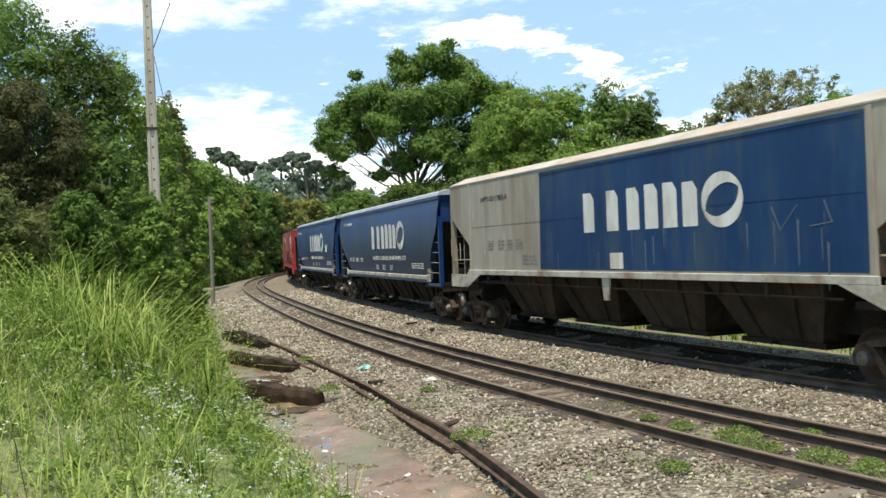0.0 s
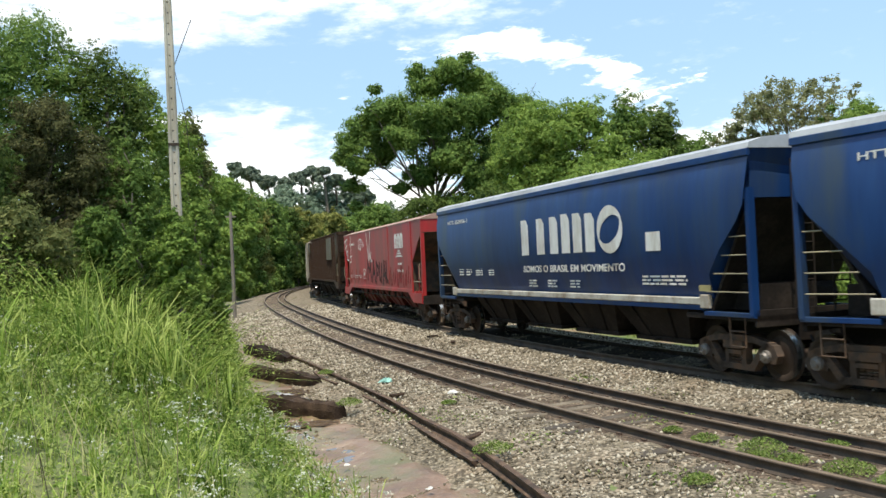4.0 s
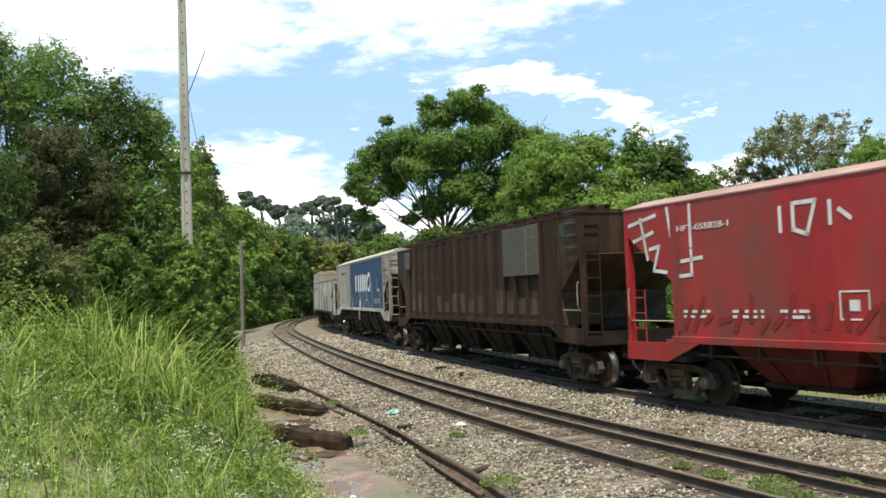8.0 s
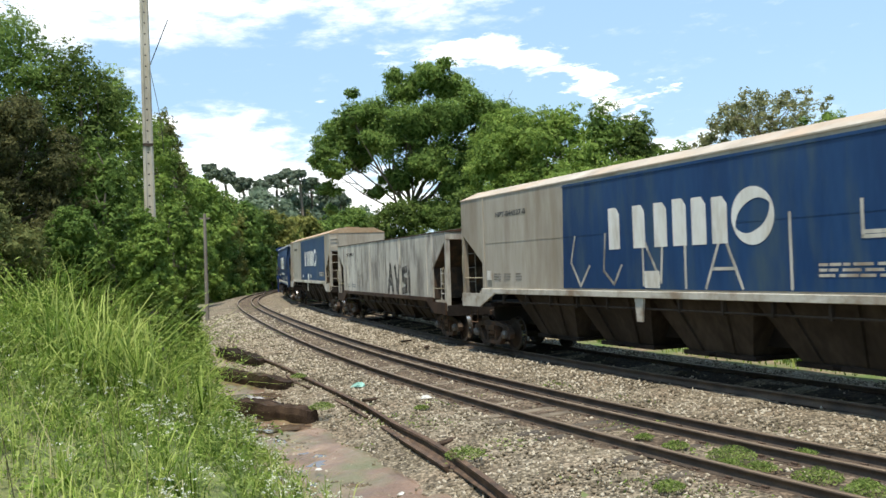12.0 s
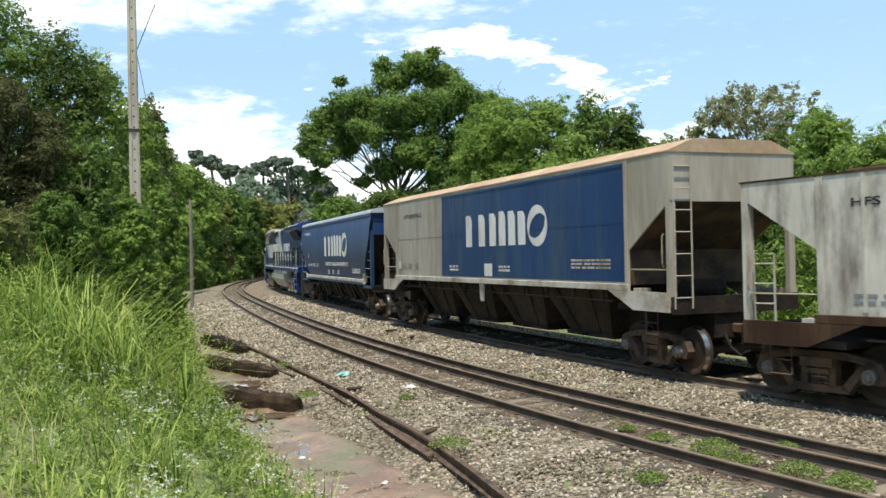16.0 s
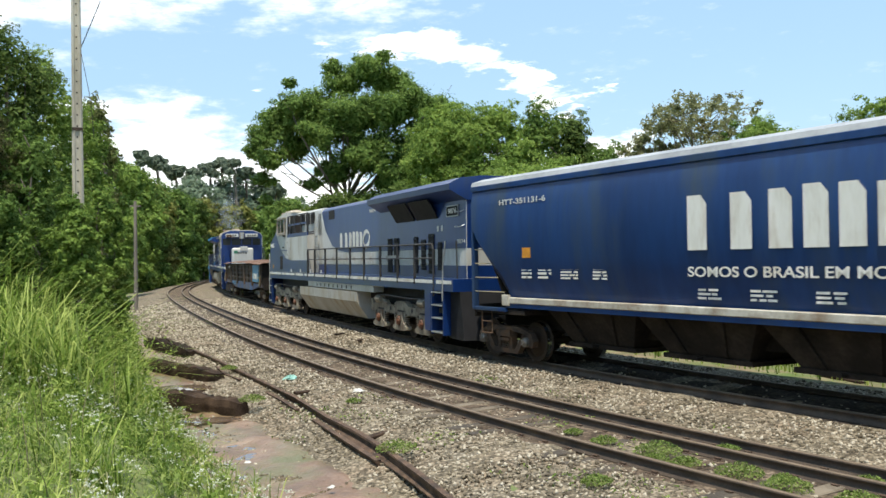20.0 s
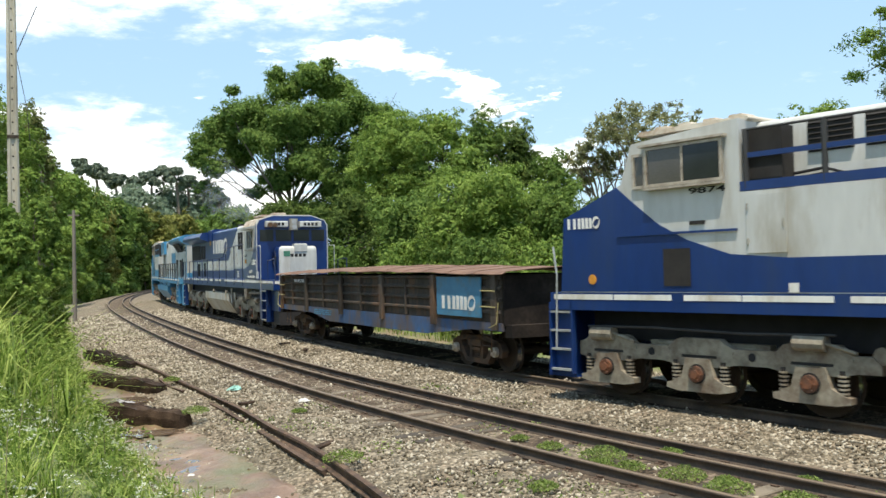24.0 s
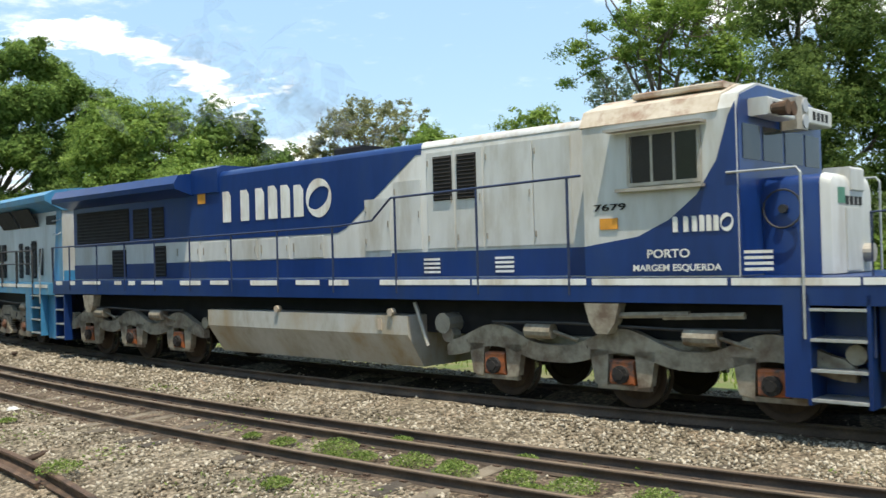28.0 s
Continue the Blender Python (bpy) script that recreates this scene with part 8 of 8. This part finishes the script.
            lb.box(X(x), X(x + .14), Y - .016, Y - .008, 3.20, 3.36)
            lb.ob("warning_label", "white", t)
        k = Mesh()
        k.disc(X(-10.9), CY - .006, 2.12, .09, -.01, "y", 16)
        k.ob("badge", "orange", t)
    lights = Mesh()
    for z in (4.15, 4.32):
        lights.disc(X(12.05), -.12, z, .09, .06, "x", 12)
    lights.ob("headlight", "frame_metal", t)
    for i in range(4):
        z = 4.48 - .40 * i
        grab(t, [(X(11.42), -1.03, z + .05), (X(11.44), -1.12, z), (X(11.90), -1.12, z), (X(11.92), -1.03, z + .05)], "rail_pale", .014)
    handrail(t, [(X(-3.8), 2.86), (X(10.7), 2.84), (X(10.8), 2.7), (X(10.8), 1.4)], [X(v) for v in (-3.8, -2.6, -.9, .8, 2.6, 4.3, 6.1, 7.8, 9.3)], 1.72, "rail_dark", mid=2.45, post_w=.04, r=.028)
    handrail(t, [(X(12.1), 2.9), (X(12.15), 1.9)], [], 1.9, "rail_dark", y=-1.35)
    grab(t, [(X(11.7), -1.5, 2.9), (X(11.55), -1.52, 2.2), (X(11.5), -1.52, 1.3)], "rail_pale", .02)
    grab(t, [(X(-11.9), -1.5, 2.75), (X(-11.8), -1.52, 2.2), (X(-11.85), -1.52, .8)], "rail_pale", .02)
    k = Mesh()
    k.box(X(10.1), X(10.55), -1.5, -1.0, .45, 1.56)
    k.ob("step_panel", base, t)
    steps(t, X(10.65), X(11.45), (1.5, 1.15, .8, .42), base, depth=.5)
    steps(t, X(-12.0), X(-11.5), (1.5, 1.15, .8, .42), base, depth=.5)
    b = Mesh()
    b.prism([(X(11.55), 1.56), (X(12.2), 1.56), (X(12.45), .3), (X(11.55), .3)], -1.3, 1.3, "y")
    b.ob("pilot", base if not blue else "black", t)
    b = Mesh()
    b.prism([(X(-11.45), 1.56), (X(-12.0), 1.56), (X(-12.2), .3), (X(-11.45), .3)], -1.4, 1.4, "y")
    b.ob("pilot", base, t)
    # tank with a pipe box over it
    b = Mesh()
    b.prism([(-1.47, 1.30), (-1.47, .95), (-1.05, .36), (1.05, .36), (1.47, .95), (1.47, 1.30)], X(-5.4), X(3.3), "x")
    b.ob("fuel_tank", "tank_grey" if blue else "cyan", t)
    b = Mesh()
    b.box(X(-3.9), X(5.2), -1.46, -1.1, 1.34, 1.56)
    cover = b.ob("pipe_cover", "loco_grey" if blue else "cyan", t)
    for i in range(9):
        k = Mesh()
        k.box(X(-2.4 + .62 * i), X(-2.34 + .62 * i), -1.475, -1.46, 1.38, 1.5)
        k.ob("slot", "grille", cover)
    loco_truck(t, (X(-10.75), X(-8.8), X(-6.8)), "bar")
    loco_truck(t, (X(5.5), X(7.5), X(9.5)), "bar")
    coupler(t, X(12.2), 1)
    coupler(t, X(-12.0), -1)
    return t


grey_blue_wagons()
blue_wagons()
red_wagon()
brown_wagon()
pale_wagon()
wide_cab_locomotive("J", 0, "blue")
gondola_wagon()
blue_locomotive()
wide_cab_locomotive("M", .7, "cyan")


# ---- things beside the track ----
def ragged_beam(x0, y0, x1, y1, z, w, h, label, seed, name="old_sleeper"):
    """A rotten timber: a beam with broken ends and a split top."""
    rs = random.Random(seed)
    a, b = Vector((x0, y0, z)), Vector((x1, y1, z))
    d = (b - a).normalized()
    n = Vector((-d.y, d.x, 0))
    L = (b - a).length
    rings = []
    for i in range(15):
        t = i / 14
        q = 1 - .22 * (abs(t - .5) * 2) ** 8
        p = a.lerp(b, t) + Vector((0, 0, rs.uniform(-.02, .02)))
        ww, hh = w * q * rs.uniform(.88, 1.08) * .5, h * q * rs.uniform(.82, 1.06)
        rings.append([p - n * ww, p - n * ww * 1.02 + Vector((0, 0, hh * .55)), p - n * ww * .8 + Vector((0, 0, hh)), p - n * ww * .1 + Vector((0, 0, hh * rs.uniform(.72, .95))),
                      p + n * ww * .75 + Vector((0, 0, hh)), p + n * ww + Vector((0, 0, hh * .5)), p + n * ww])
    o = new(name)
    tagged(o, label, "timber", "rotten sleepers beside the ditch")
    m = Mesh()
    m.loft(rings)
    m.ob("beam", "old_wood", o)
    for k in range(3):
        t = rs.uniform(.1, .9)
        p = a.lerp(b, t) + n * rs.uniform(-.2, .2)
        s = Mesh()
        l = rs.uniform(.25, .6)
        s.loft([[p + n * .03 + Vector((0, 0, h * .9)), p - n * .03 + Vector((0, 0, h * .9)), p + Vector((0, 0, h * .98))], [p + d * l + n * .01 + Vector((0, 0, h * .92)), p + d * l - n * .01 + Vector((0, 0, h * .92)), p + d * l + Vector((0, 0, h * .95))]])
        s.ob("splinter", "old_wood", o)


def old_rail(pts, z, label):
    """A discarded rusty rail that lies along the foot of the ballast, bent here and there."""
    P = []
    for s, o in pts:
        x, y, _, _ = on_line(s, o)
        P.append(Vector((float(x), float(y), z + .02 * math.sin(s * 1.7))))
    prof = [(-.08, 0), (.08, 0), (.08, .018), (.015, .045), (.015, .12), (.042, .135), (.042, .17), (-.042, .17), (-.042, .135), (-.015, .12), (-.015, .045), (-.08, .018)]
    rings = []
    for i, p in enumerate(P):
        d = (P[min(i + 1, len(P) - 1)] - P[max(i - 1, 0)]).normalized()
        n = Vector((d.y, -d.x, 0))
        lean = .25 * math.sin(i * 1.3)
        rings.append([p + n * (a + lean * h) + Vector((0, 0, h)) for a, h in prof])
    m = Mesh()
    m.loft(rings)
    tagged(m.ob("discarded_rail", "rail_old"), label, "rail")


def puddle(x, y, rx, ry, seed, label):
    rs = random.Random(seed)
    n = 22
    ring = [(math.cos(2 * math.pi * i / n) * rx * rs.uniform(.7, 1.15), math.sin(2 * math.pi * i / n) * ry * rs.uniform(.7, 1.15)) for i in range(n)]
    m = Mesh()
    m.prism(ring, -.03, 0, "z")
    tagged(m.ob("puddle", "water", at=Matrix.Translation((x, y, -.338))), label, "puddle")


def concrete_pole():
    """Tall tapered concrete pole with a column of step holes."""
    x, y = -8.03, 25.8
    z = float(ground_z(x, y)[0]) - .3
    t = tagged(new("utility_pole"), "tall weathered grey concrete utility pole on the bank", "utility pole")
    t.matrix_basis = Matrix.Translation((x, y, z)) @ Matrix.Rotation(radians(1.8), 4, "Y") @ Matrix.Rotation(radians(17), 4, "Z")
    H = 14.5 - z
    m = Mesh()
    def ring(h):
        k = 1 - .42 * h / H
        a, b, c = .17 * k, .14 * k, .05 * k
        return [(-a, -b + c, h), (-a + c, -b, h), (-a * .45, -b, h), (-a * .38, -b * .72, h), (a * .38, -b * .72, h), (a * .45, -b, h), (a - c, -b, h), (a, -b + c, h), (a, b - c, h), (a - c, b, h), (-a + c, b, h), (-a, b - c, h)]
    m.loft([ring(h) for h in np.linspace(0, H, 8)])
    m.ob("shaft", "concrete", t)
    for i in range(34):
        h = 3.2 + .3 * i
        k = 1 - .42 * h / H
        q = Mesh()
        q.disc(0, -.14 * k * .72 - .003, h, .03 * k, .004, "y", 8)
        q.ob("step_hole", "black", t)
    q = Mesh()
    k = 1 - .42 * 6.4 / H
    q.box(-.172 * k, .172 * k, -.15 * k, .145 * k, 6.38, 6.46)
    q.ob("clamp_band", "rust_dark", t)
    w = Mesh()
    w.tube([(.1, 0, 8.6), (.5, -.1, 9.6), (.62, -.12, 9.9)], .012, 4)
    w.tube([(.1, 0, 8.6), (.35, 0, 7.2), (.42, 0, 6.2)], .008, 4)
    w.ob("loose_wire", "rail_dark", t)


def thin_pole(x, y, z1, r, m, label, lean):
    z = float(ground_z(x, y)[0]) - .3
    t = tagged(new("utility_pole"), label, "utility pole")
    t.matrix_basis = Matrix.Translation((x, y, z)) @ Matrix.Rotation(radians(lean), 4, "Y")
    b = Mesh()
    b.tube([(0, 0, 0), (0, 0, (z1 - z) * .5), (0, 0, z1 - z)], [r, r * .85, r * .7], 10)
    b.ob("shaft", m, t, smooth=True)
    c = Mesh()
    c.box(-.32, .32, -.04, .04, z1 - z - .35, z1 - z - .27)
    c.ob("cross_arm", "wood_pole", t)


def litter():
    rs = random.Random(5)
    def scrap(s, o, r, m, label, name, seed):
        x, y, _, th = on_line(s, o)
        q = random.Random(seed)
        b = Mesh()
        n = 9
        rings = []
        for j, k in enumerate((1.0, .75, .35)):
            rings.append([(r * k * q.uniform(.7, 1.25) * math.cos(2 * math.pi * i / n), r * k * q.uniform(.7, 1.25) * .7 * math.sin(2 * math.pi * i / n), j * r * .22 * q.uniform(.6, 1.3)) for i in range(n)])
        b.loft(rings)
        tagged(b.ob(name, m, at=Matrix.Translation((float(x), float(y), -.12 if o > -1.3 else -.30)) @ Matrix.Rotation(float(th), 4, "Z")), label, "litter")
    scrap(11.1, -1.05, .20, "trash_teal", "crumpled turquoise plastic bag on the stones", "plastic_bag", 1)
    scrap(8.2, -.45, .12, "trash_white", "crumpled white paper on the stones", "paper_scrap", 2)
    scrap(1.9, -3.4, .06, "trash_white", "white scrap in the mud", "paper_scrap", 3)
    scrap(4.0, -3.9, .06, "trash_white", "small white scrap in the mud", "paper_scrap", 4)
    # loose planks and chips beside the old rail and behind the train
    for s, o, l, turn, z in ((4.1, -1.75, .55, .6, -.22), (9.0, -1.4, .35, .2, -.16), (14.8, -2.0, .6, 1.4, -.3), (17.8, 2.9, .5, 1.2, -.06), (20.5, 3.0, .4, .4, -.06), (3.1, 8.0, 1.4, 1.3, -.22), (6.0, 8.6, .9, .3, -.25)):
        x, y, _, th = on_line(s, o)
        b = Mesh()
        b.box(-l / 2, l / 2, -.07, .07, 0, .05, c=.012)
        tagged(b.ob("plank", "old_wood", at=Matrix.Translation((float(x), float(y), z)) @ Matrix.Rotation(float(th) + turn, 4, "Z")), "short weathered plank lying on the stones", "plank")


ragged_beam(-8.3, 34.6, -5.8, 29.4, -.38, .42, .40, "dark rotten timber sleeper lying by the grass", 1)
ragged_beam(-6.9, 27.9, -3.95, 23.5, -.38, .36, .34, "dark rotten timber sleeper lying in the ditch", 2)
ragged_beam(-5.0, 20.9, -2.72, 18.7, -.38, .36, .32, "rotten timber sleeper with broken ends in the mud", 3)
ragged_beam(-4.9, 22.0, -3.6, 20.5, -.38, .22, .18, "broken dark timber half sunk in the mud", 4)
old_rail([(26.5, -2.35), (25.6, -2.31), (21, -2.0), (17.2, -1.81), (13.2, -1.76), (10.6, -1.70), (8.1, -1.76), (5.9, -1.93), (4.1, -2.1), (2.8, -2.2), (1.1, -2.5), (-1.5, -3.0), (-4, -3.6)], -.27, "long rusty discarded rail lying beside the track")
old_rail([(15.4, -1.95), (13.9, -1.96), (12.4, -1.93)], -.37, "short piece of dark rusty rail sunk beside the long one")
old_rail([(10.2, -1.86), (8.6, -1.90), (7.4, -1.98)], -.37, "short piece of dark rusty rail sunk beside the long one")
old_rail([(6.3, -2.04), (4.2, -2.24), (2.6, -2.38)], -.37, "short piece of dark rusty rail sunk beside the long one")
puddle(-4.75, 22.9, .95, .62, 1, "muddy puddle between timbers that mirrors the sky")
puddle(-3.4, 18.25, .62, .30, 2, "small muddy puddle beside a timber that mirrors the sky")
concrete_pole()
thin_pole(-14.65, 58.2, 6.4, .13, "wood_pole", "slim grey pole at the bend of the track", 2.0)
thin_pole(-22.5, 125, 7.6, .16, "wood_pole", "slim grey pole beyond the bend", 1.5)
litter()


tracks()


def travelled(t):
    """Metres that the train has run t seconds after the start; it slows a little."""
    return 8.63095 * t + .019195 * t * t / 28 - .32972 * t ** 3 / 784


def vehicle_pose(s, half):
    x0, y0, _, _ = on_line(s - half, FAR_C)
    x1, y1, _, _ = on_line(s + half, FAR_C)
    return Matrix.Translation(((x0 + x1) / 2, (y0 + y1) / 2, 0)) @ Matrix.Rotation(math.atan2(y0 - y1, x0 - x1), 4, "Z") @ Matrix.Rotation(-CANT, 4, "X")


def exhaust_smoke():
    """Thin exhaust haze over the leading locomotives: loose small flakes of smoke."""
    rs = np.random.default_rng(31)
    t = tagged(new("exhaust_smoke"), "thin bluish exhaust smoke above the locomotives", "smoke")
    for cx, cz, rx, rz, n in ((-2.4, 5.5, .8, .5, 36), (-3.8, 6.1, 1.2, .7, 50), (-5.8, 6.8, 1.7, .9, 60), (-8.4, 7.5, 2.2, 1.0, 60)):
        P = rs.normal(size=(n, 3)) * (rx, .8, rz) * .7 + (cx, 0, cz)
        V, F = leaf_quads(P, .8, None, rs)
        o = new("puff", quick_mesh("puff", V, F, "smoke"))
        o.parent = t
    return t


smoke_mat = M["smoke"].node_tree
_tr, _mx = smoke_mat.nodes.new("ShaderNodeBsdfTransparent"), smoke_mat.nodes.new("ShaderNodeMixShader")
_mx.inputs[0].default_value = .07
smoke_mat.links.new(_tr.outputs[0], _mx.inputs[1])
smoke_mat.links.new(smoke_mat.nodes["Principled BSDF"].outputs[0], _mx.inputs[2])
smoke_mat.links.new(_mx.outputs[0], smoke_mat.nodes["Material Output"].inputs[0])
smoke = exhaust_smoke()


def motions():
    a, b = TRAIN["L"]
    walk(smoke, [(t, vehicle_pose((a + b) / 2 - travelled(t), (b - a) * .33)) for t in np.arange(0, 28.01, .5)])
    for thing, s0, half in vehicles:
        walk(thing, [(t, vehicle_pose(s0 - travelled(t), half)) for t in np.arange(0, 28.01, .5)])
    for part_, x, r in wheelsets:
        walk(part_, [(k / 15, Matrix.Translation((x, 0, r)) @ Matrix.Rotation(travelled(k / 15) / r, 4, "Y")) for k in range(421)])


motions()
